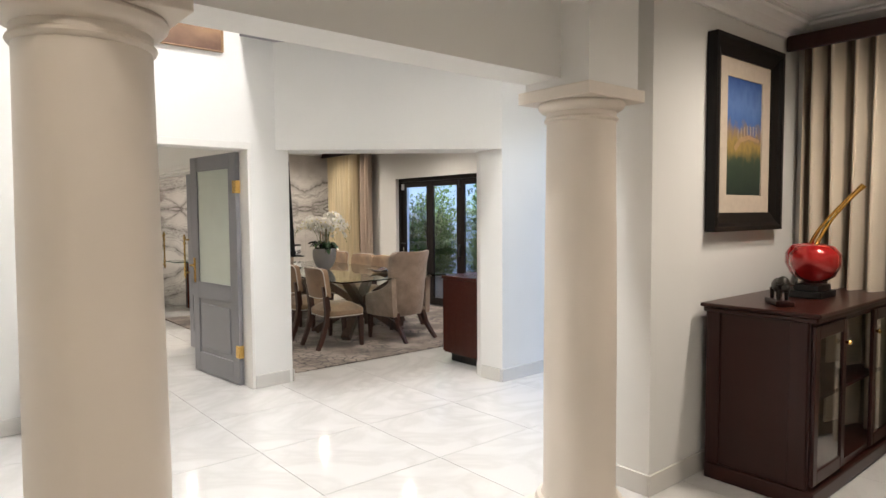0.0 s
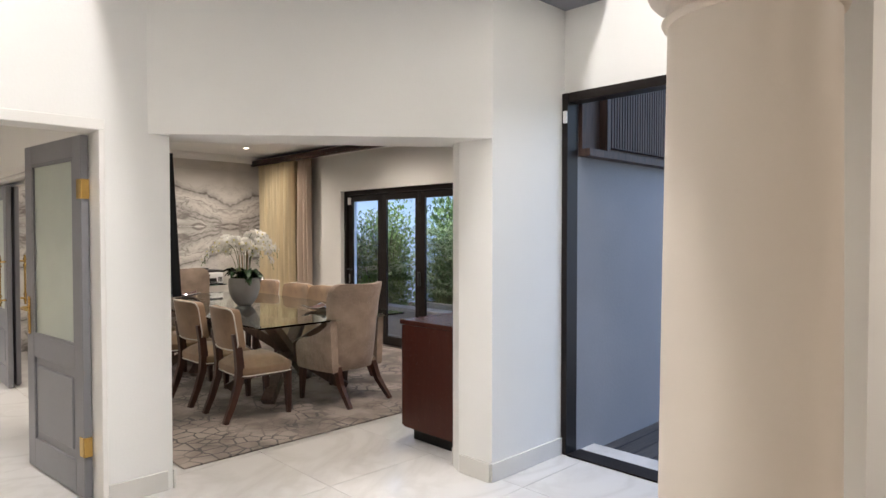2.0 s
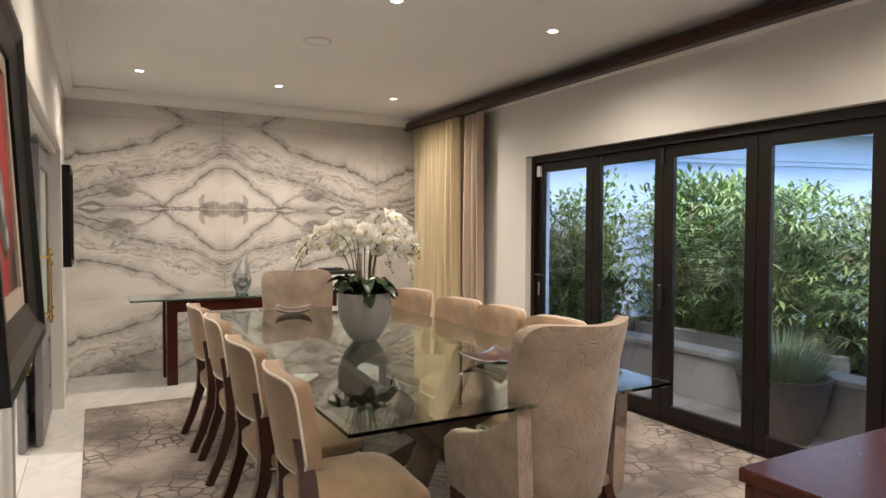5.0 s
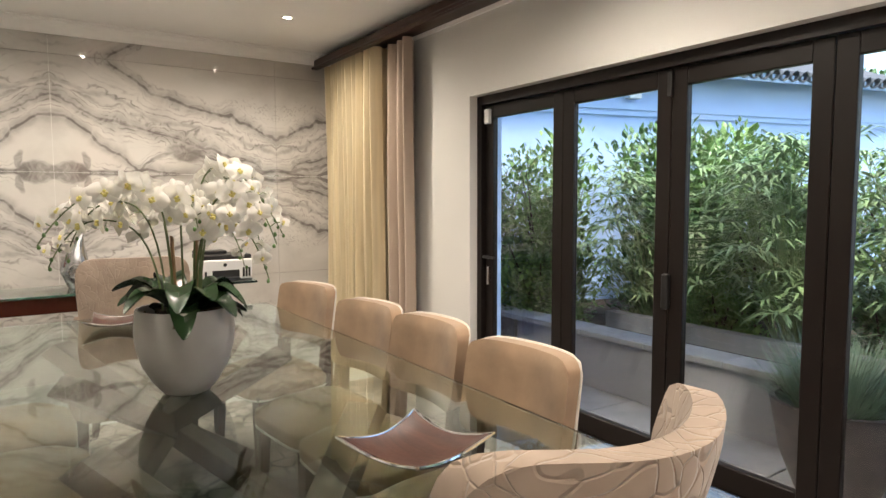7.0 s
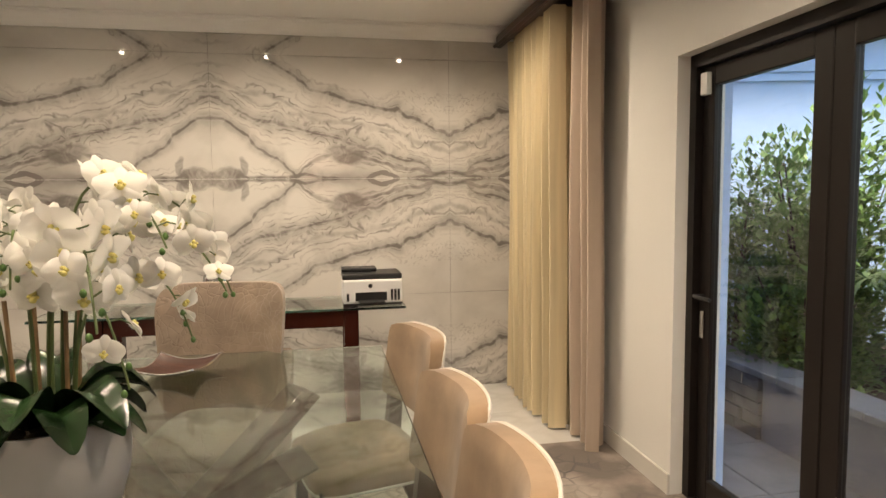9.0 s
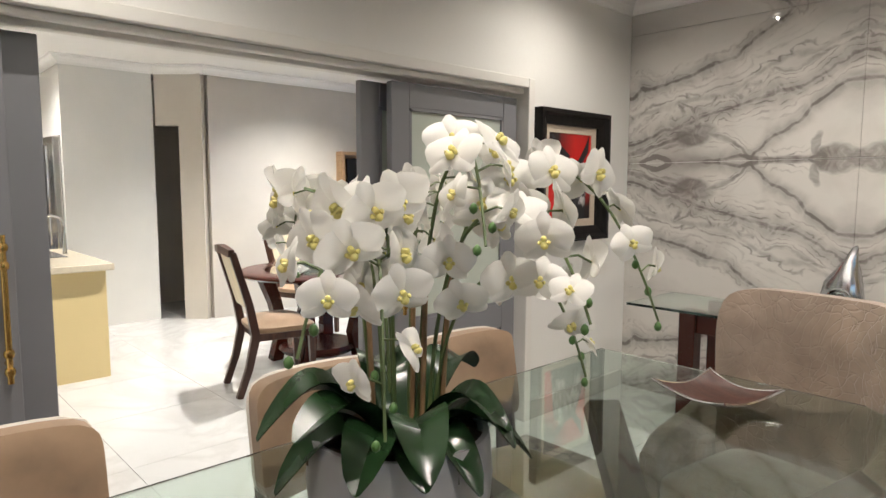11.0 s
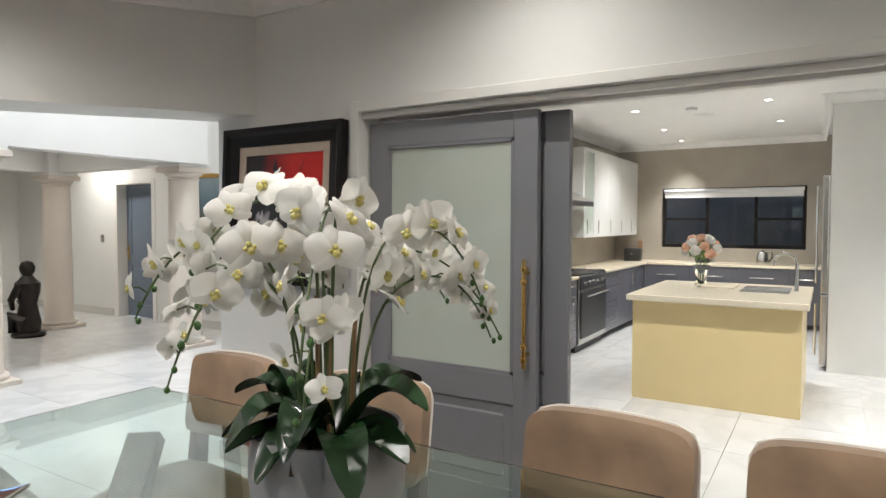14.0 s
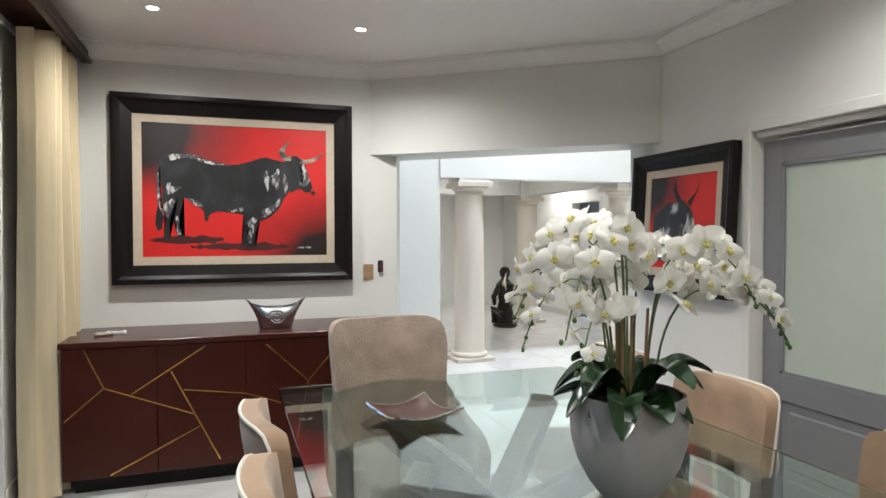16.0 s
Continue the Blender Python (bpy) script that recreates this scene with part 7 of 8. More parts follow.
part("chimney", bx(-0.16, 0.16, 0, 0.28, 1.86, KC, 0.003, 1), M["steel"], hd)

isl = thing("kitchen_island", "pale yellow kitchen island with cream stone top", "island", pose(-0.22, 7.58, 0))
part("body", bx(-0.68, 0.69, -0.62, 0.615, 0.0, CT - 0.05), M["yellow_island"], isl)
part("worktop", bx(-0.76, 0.76, -0.66, 0.66, CT - 0.05, CT, 0.006), M["stone_top"], isl, "cream stone top")
part("sink", box(box(bx(-0.50, 0.10, 0.12, 0.50, CT, CT + 0.006, 0.002, 1), -0.47, -0.2, 0.15, 0.47, CT + 0.006, CT + 0.0075), -0.17, 0.07, 0.15, 0.47, CT + 0.006, CT + 0.0075), M["steel"], isl, "steel sink")
part("tap", tube([(-0.2, 0.54, CT), (-0.2, 0.54, CT + 0.24), (-0.2, 0.52, CT + 0.30), (-0.2, 0.45, CT + 0.33), (-0.2, 0.38, CT + 0.30), (-0.2, 0.36, CT + 0.22)], [0.02, 0.014, 0.012, 0.012, 0.012, 0.012], 10), M["chrome"], isl, "tall chrome tap", True)
bouquet("flower_vase", "peach and cream roses in a glass vase on the island", pose(-0.42, 7.35, CT), M["clear"], [M["rose2"], M["petal"]], 18, 0.13, 0.34, M["green1"], 0.2, 8)
bd = single("chopping_board", bx(-0.2, 0.2, -0.14, 0.14, 0, 0.018, 0.006), M["stone_top"], "pale chopping board lying on the island", "board")
bd.location = (-0.55, 7.5, CT)
fr = thing("refrigerator", "tall stainless steel refrigerator beside the pantry", "fridge", pose(-1.95, 8.65, 0))
part("body", bx(-0.44, 0.46, -0.29, 0.35, 0.02, 1.95, 0.01), M["steel"], fr)
for z0, z1 in ((0.04, 0.75), (0.76, 1.93)):
    d = part("door", bx(-0.44, 0.46, -0.36, -0.295, z0, z1, 0.012), M["steel"], fr)
    part("handle", tube([(0.40, -0.40, z0 + 0.1), (0.40, -0.40, z1 - 0.1)], 0.012, 8), M["chrome"], d)
part("foot", bx(-0.42, 0.44, -0.27, 0.33, 0.0, 0.02), M["black"], fr)
# window onto the yard that is closed off to look dark, and a roller blind
kw = tagged(new("window_kitchen", None), "dark aluminium kitchen window at dusk", "window", "", "structure")
bm = bx(KW - 0.12, KW - 0.06, 6.08, 6.13, 1.08, 2.0)
for y in (6.72, 7.40, 8.03):
    box(bm, KW - 0.12, KW - 0.06, y, y + 0.05, 1.08, 2.0)
box(bm, KW - 0.115, KW - 0.065, 6.13, 8.03, 1.08, 1.13)
box(bm, KW - 0.115, KW - 0.065, 6.13, 8.03, 1.95, 2.0)
box(bm, KW - 0.115, KW - 0.065, 7.45, 8.03, 1.5, 1.54)
box(bm, KW - 0.115, KW - 0.065, 6.13, 6.72, 1.5, 1.54)
part("window_frame", bm, M["frame_alu"], kw)
part("pane", bx(KW - 0.095, KW - 0.088, 6.1, 8.06, 1.1, 1.98), M["clear"], kw, "dark window glass")
bl = thing("roller_blind", "white roller blind rolled up over the window", "blind", pose(KW - 0.02, 7.08, 1.96))
part("roll", tube([(0, -0.97, 0), (0, 0.97, 0)], 0.028, 12), M["white_plastic"], bl, smooth=True)
part("sheet", bx(-0.004, 0.0, -0.96, 0.96, -0.11, 0), M["white_plastic"], bl)
structure("neighbour_wall", bx(KW - 2.2, KW - 2.0, 4, 10.5, 0, 3.2), M["ext_grey"], "dark plastered wall outside the kitchen window", "wall")


def small(name, label, cat, m, bm, mat, extra=()):
    t = thing(name, label, cat, m)
    part("body", bm, mat, t, smooth=True)
    for nm, b2, m2 in extra:
        part(nm, b2, m2, t, smooth=True)
    return t


small("kettle", "steel kettle on the window worktop", "kettle", pose(-4.3, 7.55, CT), lathe([(0, 0), (0.08, 0), (0.085, 0.03), (0.07, 0.14), (0.045, 0.18), (0, 0.185)], 20), M["steel"], [("handle", tube([(0, 0.06, 0.16), (0, 0.12, 0.18), (0, 0.13, 0.1), (0, 0.08, 0.04)], 0.01, 8), M["black"]), ("lid", lathe([(0, 0.185), (0.03, 0.186), (0.012, 0.2), (0, 0.21)], 12), M["black"])])
small("toaster", "black toaster on the worktop", "toaster", pose(-4.2, 5.75, CT), bx(-0.09, 0.09, -0.13, 0.13, 0.01, 0.2, 0.03), M["black"], [("foot", bx(-0.08, 0.08, -0.12, 0.12, 0, 0.012), M["black"]), ("lever", bx(0.09, 0.11, -0.02, 0.02, 0.1, 0.12), M["steel"])])
small("coffee_machine", "black coffee machine under the window", "coffee machine", pose(-4.35, 6.75, CT), bx(-0.1, 0.1, -0.1, 0.1, 0, 0.24, 0.02), M["black"], [("spout", bx(0.1, 0.15, -0.03, 0.03, 0.15, 0.2, 0.008), M["steel"])])
fb = thing("fruit_bowl", "bowl heaped with oranges and yellow fruit", "fruit", pose(-0.80, 5.6, CT))
part("bowl", lathe([(0, 0), (0.06, 0), (0.12, 0.05), (0.15, 0.09), (0.142, 0.09), (0.1, 0.05), (0, 0.015)], 24), M["black"], fb, smooth=True)
rr = random.Random(3)
for i in range(12):
    a = i * 2.4
    bm = bmesh.new()
    bmesh.ops.create_uvsphere(bm, u_segments=10, v_segments=8, radius=0.036, matrix=Matrix.Translation((0.08 * math.cos(a) * (1 - i / 18), 0.08 * math.sin(a) * (1 - i / 18), 0.09 + 0.006 * i)))
    part("fruit", bm, M["orange"] if i % 3 else M["lip"], fb, smooth=True)
small("storage_jar", "cream ceramic jar on the worktop", "jar", pose(-0.3, 5.6, CT), lathe([(0, 0), (0.06, 0), (0.07, 0.03), (0.07, 0.15), (0.055, 0.17), (0, 0.17)], 20), M["white_plastic"], [("lid", lathe([(0, 0.17), (0.058, 0.17), (0.05, 0.19), (0.01, 0.2), (0, 0.215)], 16), M["white_plastic"])])
small("smoke_alarm", "flat white smoke alarm on the kitchen ceiling", "alarm", pose(-1.5, 7.05, KC - 0.03), lathe([(0, 0), (0.05, 0.002), (0.06, 0.012), (0.06, 0.03), (0, 0.03)], 20), M["white_plastic"])
small("ceiling_speaker", "flat round white ceiling speaker in the kitchen", "speaker", pose(-2.0, 7.1, KC - 0.008), lathe([(0, 0), (0.1, 0.0), (0.11, 0.008), (0, 0.008)], 24), M["rib"])
switch(-1.428, 9.45 + 0.45, 1.20, 90, "oak")
switch(KW + 0.002, 5.95 - 0.2, 1.12, 90, "oak")

# breakfast table and chairs
RX, RY = 1.15, 9.60
rt = thing("round_table", "round mahogany breakfast table with inset glass", "table", pose(RX, RY, 0))
part("rim", lathe([(0.42, 0.735), (0.60, 0.735), (0.625, 0.75), (0.625, 0.765), (0.60, 0.775), (0.42, 0.775)], 48, closed=True), M["sb_wood"], rt, smooth=True)
part("glass_inset", lathe([(0, 0.755), (0.425, 0.755), (0.425, 0.772), (0, 0.772)], 48), M["table_glass"], rt, "glass inset")
part("shelf", lathe([(0, 0.10), (0.30, 0.10), (0.32, 0.13), (0.30, 0.16), (0, 0.16)], 32), M["sb_wood"], rt)
for k in range(4):
    a = radians(45 + 90 * k)
    c, s_ = math.cos(a), math.sin(a)
    part("leg", tube([(0.45 * c, 0.45 * s_, 0.735), (0.36 * c, 0.36 * s_, 0.5), (0.30 * c, 0.30 * s_, 0.25), (0.36 * c, 0.36 * s_, 0.0)], [0.045, 0.04, 0.04, 0.04], square=1.2), M["sb_wood"], rt)


def kitchen_chair(m):
    c = thing("kitchen_chair", "dark wooden chair with patterned back and beige seat", "chair", m, "chairs round the breakfast table")
    part("seat", cushion(0.46, 0.45, 0.43, 0.50, 0.03), M["velvet"], c, smooth=True)
    bk = part("backrest", bx(-0.18, 0.18, -0.235, -0.205, 0.60, 1.0, 0.008), M["curtain"], c, "patterned upholstery")
    for v in bk.data.vertices:
        v.co.y -= (v.co.z - 0.55) * 0.28
    part("top_rail", tube([(-0.22, -0.36, 1.0), (0, -0.38, 1.02), (0.22, -0.36, 1.0)], [0.02, 0.024, 0.02], square=1.2), M["leg_wood"], c)
    part("seat_rail", bx(-0.21, 0.21, -0.2, 0.2, 0.38, 0.435, 0.006), M["leg_wood"], c)
    for a in (-1, 1):
        part("rear_leg", tube([(a * 0.2, -0.33, 0), (a * 0.2, -0.26, 0.2), (a * 0.2, -0.21, 0.42), (a * 0.2, -0.25, 0.65), (a * 0.205, -0.35, 1.0)], [0.018, 0.02, 0.024, 0.021, 0.018], square=1.2), M["leg_wood"], c)
        part("front_leg", tube([(a * 0.19, 0.19, 0.42), (a * 0.19, 0.2, 0)], [0.024, 0.016], square=1), M["leg_wood"], c)
    return c


kc = kitchen_chair(pose(1.5, 9.05, 0, 0, 0, -12))
copy_thing(kc, pose(0.25, 10.05, 0, 0, 0, -70))
copy_thing(kc, pose(1.2, 10.65, 0, 0, 0, 172))
copy_thing(kc, pose(1.95, 9.95, 0, 0, 0, 95))
bowl = small("glass_bowl", "glass fruit bowl on the breakfast table", "bowl", pose(RX, RY, 0.775), lathe([(0, 0), (0.06, 0), (0.12, 0.03), (0.17, 0.06), (0.162, 0.06), (0.1, 0.025), (0, 0.012)], 28), M["clear"])
for i in range(5):
    bm = bmesh.new()
    bmesh.ops.create_uvsphere(bm, u_segments=10, v_segments=8, radius=0.035)
    o = part("fruit", bm, M["linen"] if i % 2 else M["orange"], bowl, smooth=True)
    o.location = (0.06 * math.cos(i * 1.3), 0.06 * math.sin(i * 1.3), 0.055)
tv = thing("tv_unit", "oak wall cabinet holding a dark television", "television", pose(-1.076, 11.95, 1.45, 0, 0, 90))
part("cabinet_frame", box(box(box(bx(-0.68, 0.68, -0.12, 0, -0.42, -0.38), -0.68, 0.68, -0.12, 0, 0.38, 0.42), -0.68, -0.64, -0.12, 0, -0.38, 0.38), 0.64, 0.68, -0.12, 0, -0.38, 0.38), M["oak"], tv)
part("back_panel", bx(-0.64, 0.64, -0.015, 0, -0.38, 0.38), M["oak"], tv)
part("screen", bx(-0.56, 0.60, -0.07, -0.02, -0.30, 0.34, 0.006), M["screen"], tv, "black screen")
part("shelf", bx(-0.68, 0.68, -0.2, 0, -0.66, -0.63), M["oak"], tv)

# ---- garden and entrance court ----
structure("ground", bx(-60, 90, -80, 80, -0.5, -0.14), M["lawn"], "lawn and soil reaching into the distance", "ground")
structure("paving_bed", bx(7.1, 8.0, 3.0, 14, -0.14, -0.075), M["paving"], "grey paving bed outside the folding doors", "pavement")
structure("wall_dining_outside", bx(5.47, 7.1, 3.895, 3.927, -0.14, 2.9), M["ext_grey"], "grey plastered outside wall of the dining room", "wall")
structure("wall_east_outside", box(box(bx(7.273, 7.33, 8.9, 11.3, -0.14, 3.0), 7.273, 7.33, 3.93, 4.97, -0.14, 3.0), 7.273, 7.33, 4.97, 8.9, 2.13, 3.0), M["ext_wall"], "blue-grey plastered outside wall round the doors", "wall")
structure("roof_dining", bx(2.8, 7.9, 3.6, 11.6, 3.0, 3.15), M["ext_grey"], "flat dark roof over the dining room", "roof")
box_ob = tagged(new("timber_screen"), "dark vertical timber slat screen under the entrance roof", "screen", "", "structure")
part("backing", bx(5.48, 7.3, 3.862, 3.892, 2.08, 3.6), M["slat"], box_ob)
part("post", bx(5.70, 5.74, 3.80, 3.862, 2.08, 3.6), M["slat"], box_ob)
for k in range(41):
    part("slat", bx(5.76 + k * 0.037, 5.783 + k * 0.037, 3.822, 3.862, 2.11, 3.6), M["slat"], box_ob)
part("lower_rail", bx(5.48, 7.32, 3.80, 3.893, 2.03, 2.08), M["slat"], box_ob)
part("end_board", bx(7.302, 7.40, 3.80, 3.893, 2.0, 3.6), M["ext_wall"], box_ob, "pale blue painted end board")
pc = thing("porch_column", "slim dark round porch column with moulded base", "column", pose(7.18, 3.84, -0.1))
part("shaft", lathe([(0.075, 0.12), (0.07, 0.2), (0.066, 2.2), (0.07, 2.26)], 24), M["ext_grey"], pc, smooth=True)
part("base", lathe([(0.11, 0), (0.11, 0.05), (0.095, 0.08), (0.085, 0.12), (0.075, 0.13)], 24), M["ext_grey"], pc, smooth=True)
part("capital", lathe([(0.07, 2.26), (0.09, 2.29), (0.1, 2.33), (0.1, 2.36)], 24), M["ext_grey"], pc, smooth=True)
deck = tagged(new("deck"), "dark weathered timber deck at the front door", "deck", "", "structure")
for k in range(16):
    part("board", bx(5.58, 8.3, 1.7 + k * 0.14, 1.833 + k * 0.14, -0.09, -0.05, 0.003, 1), M["deck"], deck)
mat = single("door_mat", bx(-0.5, 0.5, -0.35, 0.35, 0, 0.015, 0.004), M["black"], "dark ribbed doormat on the deck", "mat")
mat.location = (6.3, 3.1, -0.05)
pond = tagged(new("pond_wall"), "stacked slate pond wall with pale coping", "wall", "", "structure")
rs = random.Random(9)
for row in range(6):
    x = 8.35
    while x < 11.6:
        l = rs.uniform(0.15, 0.4)
        part("stone", bx(x, x + l - 0.004, 3.2 + rs.uniform(-0.02, 0.01), 3.55, -0.14 + row * 0.10, -0.045 + row * 0.10, 0.006, 1), M["stack"], pond)
        x += l
part("coping", bx(8.3, 11.7, 3.12, 3.6, 0.46, 0.51, 0.006), M["paving"], pond, "pale stone coping")
structure("boundary_wall", bx(24, 24.3, -14, 30, -0.14, 2.0), M["ext_wall"], "pale blue boundary wall far across the garden", "wall")
structure("driveway", bx(8.3, 24, -14, 3.0, -0.14, -0.11), M["paving"], "pale paved driveway", "road")

# planter wall outside the dining doors
pw = tagged(new("planter_wall"), "low grey planter wall with stone coping", "wall", "", "structure")
part("wall_face", bx(8.05, 8.2, 4.5, 10.6, -0.14, 0.34), M["ext_grey"], pw)
for k in range(10):
    part("coping_stone", bx(8.0, 8.26, 4.5 + k * 0.61, 5.105 + k * 0.61, 0.34, 0.385, 0.005, 1), M["paving"], pw)
rs = random.Random(10)
for row in range(5):
    y = 9.55
    while y < 10.55:
        l = rs.uniform(0.12, 0.3)
        part("stone", bx(8.015 + rs.uniform(-0.012, 0.008), 8.048, y, y + l - 0.004, -0.06 + row * 0.08, 0.015 + row * 0.08, 0.004, 1), M["stack"], pw)
        y += l
part("inner_wall", bx(8.9, 9.02, 7.0, 9.3, 0.1, 0.36), M["paving"], pw, "pale inner wall of the pond")
structure("pond_water", bx(8.2, 8.9, 7.0, 9.3, 0.16, 0.22), M["pond"], "dark still water in the raised pond", "water")
structure("planter_soil", bx(8.2, 12.0, 4.0, 10.9, -0.14, 0.15), M["soil"], "dark planting soil", "ground")
for i in range(2):
    for j in range(12):
        pv = part("paving_stone", bx(0.004, 0.436, 0.004, 0.62, -0.075, -0.055, 0.004, 1), M["paving"], bpy.data.objects["paving_bed"])
        pv.location = (7.16 + i * 0.44, 3.9 + j * 0.625, 0)

# garden building
A0, A1 = Vector((7.34, 11.42, 0)), Vector((15.2, 9.55, 0))
ang = math.degrees(math.atan2(A1.y - A0.y, A1.x - A0.x))
gh = thing("garden_building", "pale blue plastered building with grey tiled roof", "building", pose(A0.x, A0.y, -0.14, 0, 0, ang))
L_ = (A1 - A0).length
part("wall", bx(0, L_, 0, 4.0, 0, 3.15), M["ext_wall"], gh)
part("moulding", box(bx(-0.02, L_ + 0.06, -0.06, 0, 2.62, 2.70), 0, L_ + 0.04, -0.035, -0.001, 2.55, 2.62), M["ext_wall"], gh)
bm = bmesh.new()
vs = [bm.verts.new(p) for p in ((-0.1, -0.35, 3.1), (L_ + 0.4, -0.35, 3.1), (L_ - 1.6, 2.0, 4.0), (-0.1, 2.0, 4.0), (L_ + 0.4, 4.3, 3.1), (-0.1, 4.3, 3.1))]
for q in ((0, 1, 2, 3), (3, 2, 4, 5), (1, 4, 2), (0, 3, 5)):
    bm.faces.new([vs[i] for i in q])
part("roof", bm, M["roof_tile"], gh)
part("fascia", bx(-0.1, L_ + 0.38, -0.36, -0.33, 3.02, 3.12), M["ext_wall"], gh)
tm = mesh_of("roof_tile", lathe([(0.075, 0.0), (0.09, 0.34), (0.075, 0.34), (0.06, 0.0)], 8, closed=True), M["roof_tile"], True)
for i in range(48):
    for j in range(3):
        o = new("roof_tile", tm)
        o.parent = gh
        o.matrix_basis = pose(-0.05 + i * 0.165, -0.42 + 0.29 * j, 3.10 + 0.111 * j, -69, 0, 0)
fl_ = part("floodlight", bx(3.4, 3.58, -0.12, -0.02, 2.75, 2.98, 0.01), M["white_plastic"], gh, "small white floodlight")


# plants
def leaf_cloud(bm, rg, centre, radii, n, size, up=0.3):
    for i in range(n):
        d = Vector((rg.gauss(0, 1), rg.gauss(0, 1), rg.gauss(0, 1))).normalized()
        k = rg.random() ** 0.4
        p = Vector(centre) + Vector((d.x * radii[0], d.y * radii[1], d.z * radii[2])) * k
        o = (d + Vector((rg.uniform(-1, 1), rg.uniform(-1, 1), rg.uniform(-0.4, 1) + up))).normalized()
        q = o.to_track_quat("Y", "Z").to_matrix()
        s = size * rg.uniform(0.6, 1.3)
        pts = [Vector((0, 0, 0)), Vector((0.28 * s, 0.5 * s, 0.06 * s)), Vector((0, s, 0)), Vector((-0.28 * s, 0.5 * s, 0.06 * s))]
        bm.faces.new([bm.verts.new(p + q @ c) for c in pts])


def shrub(name, label, x, y, h, r, n, size, mat, seed, z=0.1):
    rg = random.Random(seed)
    t = thing(name, label, "shrub", pose(x, y, z))
    bm = bmesh.new()
    tips = []
    for i in range(9):
        a, rr_ = rg.uniform(0, 6.28), r * rg.uniform(0.2, 0.85)
        top = Vector((rr_ * math.cos(a), rr_ * math.sin(a), h * rg.uniform(0.55, 1.0)))
        tube([(0.03 * math.cos(a), 0.03 * math.sin(a), 0), (top.x * 0.4, top.y * 0.4, top.z * 0.5), top], [0.018, 0.012, 0.005], 5, bm)
        tips.append(top)
    part("branches", bm, M["bark"], t)
    bm = bmesh.new()
    for top in tips:
        leaf_cloud(bm, rg, top * 0.92, (r * 0.42, r * 0.42, h * 0.2), n // 18, size)
        leaf_cloud(bm, rg, top * 0.55, (r * 0.45, r * 0.45, h * 0.28), n // 14, size)
        leaf_cloud(bm, rg, Vector((top.x * 0.9, top.y * 0.9, h * 0.22)), (r * 0.5, r * 0.5, h * 0.22), n // 16, size)
    part("foliage", bm, M[mat], t)
    return t


def papyrus(x, y, h, n, seed, spread=0.5):
    rg = random.Random(seed)
    t = thing("papyrus_plant", "tall umbrella papyrus clump with drooping leaf tufts", "plant", pose(x, y, 0.1))
    st_, fo = bmesh.new(), bmesh.new()
    for i in range(n):
        a = rg.uniform(0, 6.28)
        hh = h * rg.uniform(0.25, 1.0)
        b0 = Vector((0.15 * math.cos(a), 0.15 * math.sin(a), 0)) * rg.random()
        top = b0 + Vector((math.cos(a) * spread * rg.random(), math.sin(a) * spread * rg.random(), hh))
        tube([b0, b0.lerp(top, 0.5) + Vector((0, 0, 0.06)), top], 0.0035, 4, st_)
        m = 18
        for k in range(m):
            b = 6.28 * k / m + rg.uniform(-0.15, 0.15)
            d = Vector((math.cos(b), math.sin(b), rg.uniform(-0.1, 0.45))).normalized()
            l = rg.uniform(0.17, 0.33)
            s_ = d.cross(Vector((0, 0, 1))).normalized() * 0.012
            p1 = top + d * l * 0.55
            p2 = top + d * l - Vector((0, 0, 0.07))
            fo.faces.new([fo.verts.new(q) for q in (top - s_ * 0.4, p1 - s_, p1 + s_, top + s_ * 0.4)])
            fo.faces.new([fo.verts.new(q) for q in (p1 - s_, p2, p1 + s_)])
    part("stalks", st_, M["green2"], t)
    part("leaf_tufts", fo, M["green2"], t)
    return t


def fern(x, y, h, n, seed, mat="green3"):
    rg = random.Random(seed)
    t = thing("cycad_fern", "arching feathery green fern fronds", "plant", pose(x, y, 0.1))
    for i in range(n):
        a = 2.399 * i
        reach, hh = rg.uniform(0.5, 0.95) * h * 0.6, h * rg.uniform(0.6, 1.0)
        bm = bmesh.new()
        pts = [Vector((math.cos(a) * reach * s ** 1.5, math.sin(a) * reach * s ** 1.5, hh * math.sin(s * 1.75) / 0.985)) for s in [k / 14 for k in range(15)]]
        tube(pts, 0.006, 4, bm)
        side = Vector((-math.sin(a), math.cos(a), 0))
        for k in range(2, 15):
            l = 0.16 * math.sin(math.pi * (k / 15.5)) + 0.03
            f = (pts[k] - pts[k - 1]).normalized() * 0.02
            for q in (-1, 1):
                tip = pts[k] + side * q * l + f * 3 - Vector((0, 0, 0.03))
                bm.faces.new([bm.verts.new(v) for v in (pts[k] - f * 0.5, tip, pts[k] + f * 0.5)])
        part("frond", bm, M[mat], t)
    return t


shrub("leafy_shrub", "dense leafy green shrub behind the planter wall", 8.9, 10.0, 1.9, 0.7, 2600, 0.085, "green1", 1)
shrub("leafy_shrub", "dense leafy green shrub behind the planter wall", 10.1, 9.2, 2.0, 0.75, 2600, 0.09, "green1", 2)
shrub("leafy_shrub", "tall bright green shrub against the garden building", 10.6, 8.9, 1.95, 0.9, 3200, 0.10, "green1", 3)
shrub("leafy_shrub", "low dark shrub in the planter", 9.45, 9.1, 1.2, 0.6, 1800, 0.07, "green3", 4)
shrub("leafy_shrub", "tall bright green shrub against the garden building", 11.3, 7.6, 1.75, 0.9, 2600, 0.08, "green1", 5)
shrub("leafy_shrub", "loose green shrub in the planter", 11.2, 6.0, 1.6, 0.9, 2400, 0.08, "green2", 6)
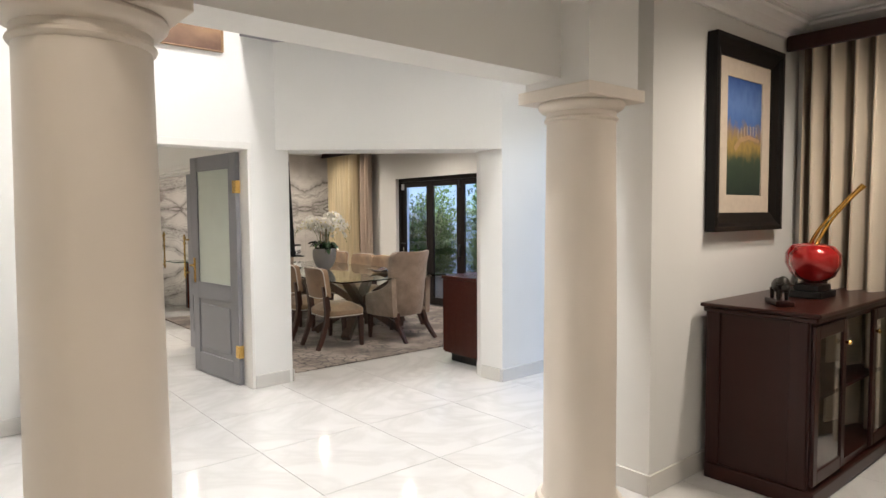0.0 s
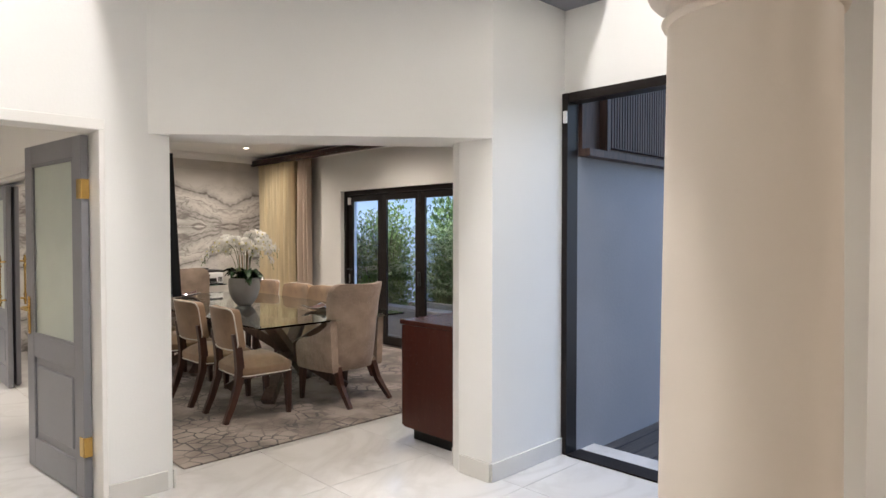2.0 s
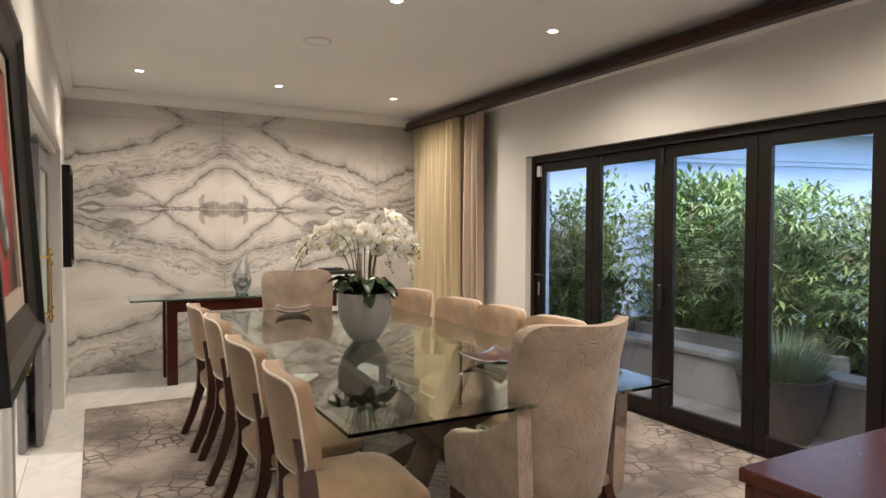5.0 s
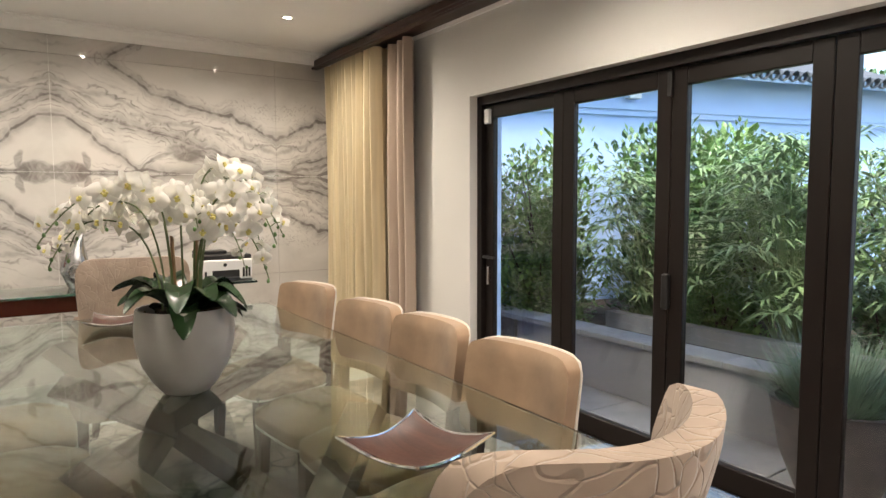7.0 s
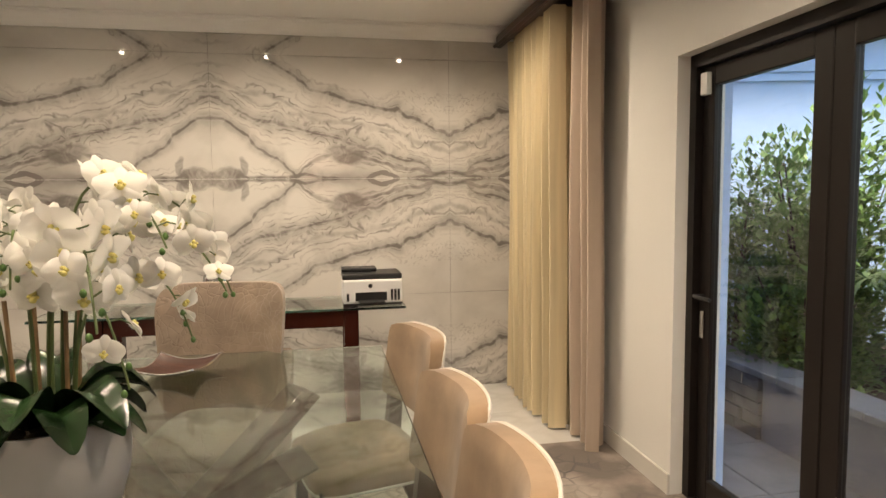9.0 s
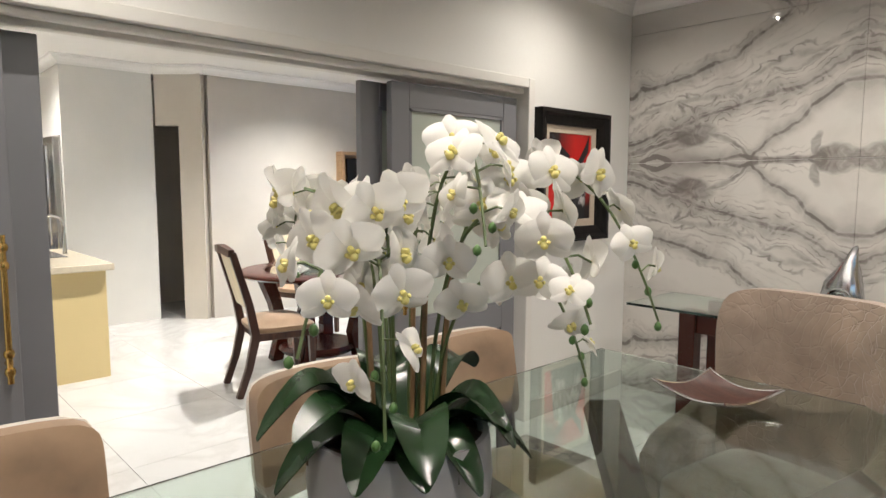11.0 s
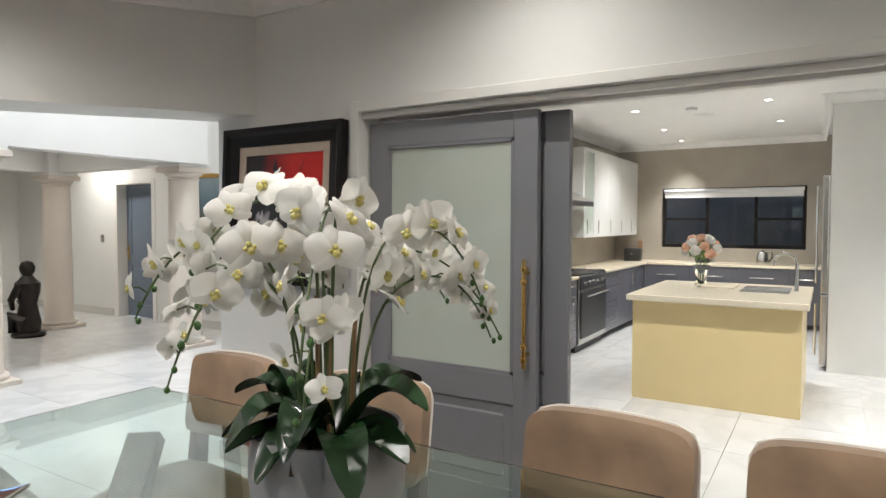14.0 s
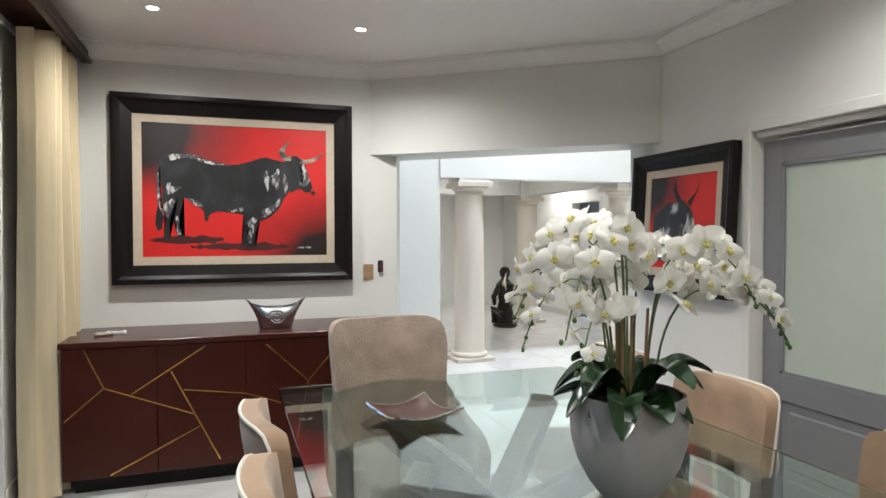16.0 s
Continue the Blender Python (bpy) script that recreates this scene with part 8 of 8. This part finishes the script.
shrub("leafy_shrub", "low dense shrub along the planter wall", 9.3, 8.4, 0.7, 0.4, 900, 0.07, "green1", 31)
shrub("leafy_shrub", "low dense shrub along the planter wall", 9.4, 7.2, 0.6, 0.4, 900, 0.07, "green3", 32)
shrub("leafy_shrub", "dense shrub filling the back of the planter", 10.3, 9.7, 1.9, 0.9, 2600, 0.10, "green3", 33)
shrub("leafy_shrub", "dense shrub filling the back of the planter", 11.6, 8.8, 1.8, 0.9, 2200, 0.10, "green1", 34)
fern(9.1, 8.5, 1.75, 16, 7)
fern(10.0, 8.2, 1.6, 14, 8)
papyrus(9.4, 7.8, 1.75, 120, 9, 0.8)
papyrus(9.35, 6.75, 1.7, 100, 14, 0.7)
shrub("leafy_shrub", "dense small-leaved shrub at the end of the planter", 8.65, 9.9, 1.75, 0.55, 3000, 0.06, "green1", 35)
shrub("leafy_shrub", "dense small-leaved shrub at the end of the planter", 8.55, 10.6, 1.75, 0.5, 3000, 0.06, "green3", 36)
shrub("leafy_shrub", "dense small-leaved shrub at the end of the planter", 8.5, 9.75, 0.9, 0.4, 2400, 0.06, "green3", 37)
papyrus(9.3, 9.0, 1.6, 80, 13, 0.7)
papyrus(10.2, 6.7, 1.9, 60, 10, 0.7)
papyrus(9.4, 6.2, 1.5, 46, 11, 0.6)
papyrus(9.9, 5.3, 1.8, 50, 12, 0.7)


def grass_pot(x, y, seed):
    rg = random.Random(seed)
    t = thing("planter_pot", "dark round planter with blue-green grassy tuft", "planter", pose(x, y, -0.055))
    part("pot", lathe([(0, 0), (0.18, 0), (0.26, 0.2), (0.30, 0.42), (0.31, 0.46), (0.28, 0.46), (0.26, 0.4), (0, 0.4)], 28), M["clay"], t, smooth=True)
    bm = bmesh.new()
    for i in range(1100):
        a, r = rg.uniform(0, 6.28), 0.2 * rg.random()
        d = Vector((math.cos(a), math.sin(a), rg.uniform(0.4, 2.2))).normalized()
        l = rg.uniform(0.25, 0.5)
        b0 = Vector((r * math.cos(a), r * math.sin(a), 0.4))
        s_ = Vector((-math.sin(a), math.cos(a), 0)) * 0.006
        p1 = b0 + d * l
        bm.faces.new([bm.verts.new(q) for q in (b0 - s_, b0 + s_, p1)])
    part("grass", bm, M["grass_blue"], t)
    return t


grass_pot(7.72, 6.75, 21)
grass_pot(7.72, 5.75, 22)


def tree(x, y, h, seed, mat="green3"):
    rg = random.Random(seed)
    t = thing("tree", "distant leafy tree beyond the boundary wall", "tree", pose(x, y, -0.14))
    bm = bmesh.new()
    tube([(0, 0, 0), (0.1, 0.05, h * 0.3), (0, 0.1, h * 0.6)], [0.25, 0.18, 0.1], 8, bm)
    tips = []
    for i in range(8):
        a = i * 2.4
        top = Vector((math.cos(a) * h * 0.3 * rg.uniform(0.5, 1), math.sin(a) * h * 0.3 * rg.uniform(0.5, 1), h * rg.uniform(0.6, 1.0)))
        tube([(0, 0.05, h * 0.4), top * 0.7 + Vector((0, 0, 0.1 * h)), top], [0.1, 0.06, 0.03], 6, bm)
        tips.append(top)
    part("trunk", bm, M["bark"], t)
    bm = bmesh.new()
    for top in tips:
        leaf_cloud(bm, rg, top, (h * 0.2, h * 0.2, h * 0.15), 330, 0.28)
    part("crown", bm, M[mat], t)


for k, (x, y, h) in enumerate(((27, 4, 5.5), (28, 9, 6), (26.5, 14, 5), (29, 0, 6.5), (28, -5, 6), (27, 18, 6))):
    tree(x, y, h, 40 + k)
for k, (x, y) in enumerate(((22.5, 5.0), (22.8, 6.4), (22.2, 8.0), (22.6, 3.2), (22.4, 9.6))):
    shrub("leafy_shrub", "clipped round shrub by the boundary wall", x, y, 1.0, 0.6, 900, 0.12, "green1", 60 + k, -0.11)


# ---- floor tiles ----
tiles = tagged(new("floor"), "polished white porcelain floor tiles with soft grey clouds", "floor", "", "structure")
TS = 0.81
tile_mesh = mesh_of("floor_tile", bx(0.0015, TS - 0.0015, 0.0015, TS - 0.0015, -0.012, 0.0), M["tile"])
for i in range(-9, 7):
    for j in range(-10, 13):
        x, y = 2.275 + i * TS, 3.75 + j * TS
        if x + TS > 7.2 or (x < -0.6 and y < 5.0) or (x > 5.3 and y < 4.0) or (x > 2.9 and y > 10.9) or y > 12.6 or x < -4.7:
            continue
        ob = new("floor_tile", tile_mesh)
        ob.parent = tiles
        ob.location = (x, y, 0)
edge = structure("floor_edge", bx(6.9, 7.2, 3.95, 10.9, -0.012, -0.004), M["tile"], "polished floor strip along the folding doors", "floor")
edge2 = structure("floor_entrance", bx(5.0, 5.7, 2.1, 3.95, -0.012, -0.004), M["tile"], "polished floor strip at the front door", "floor")
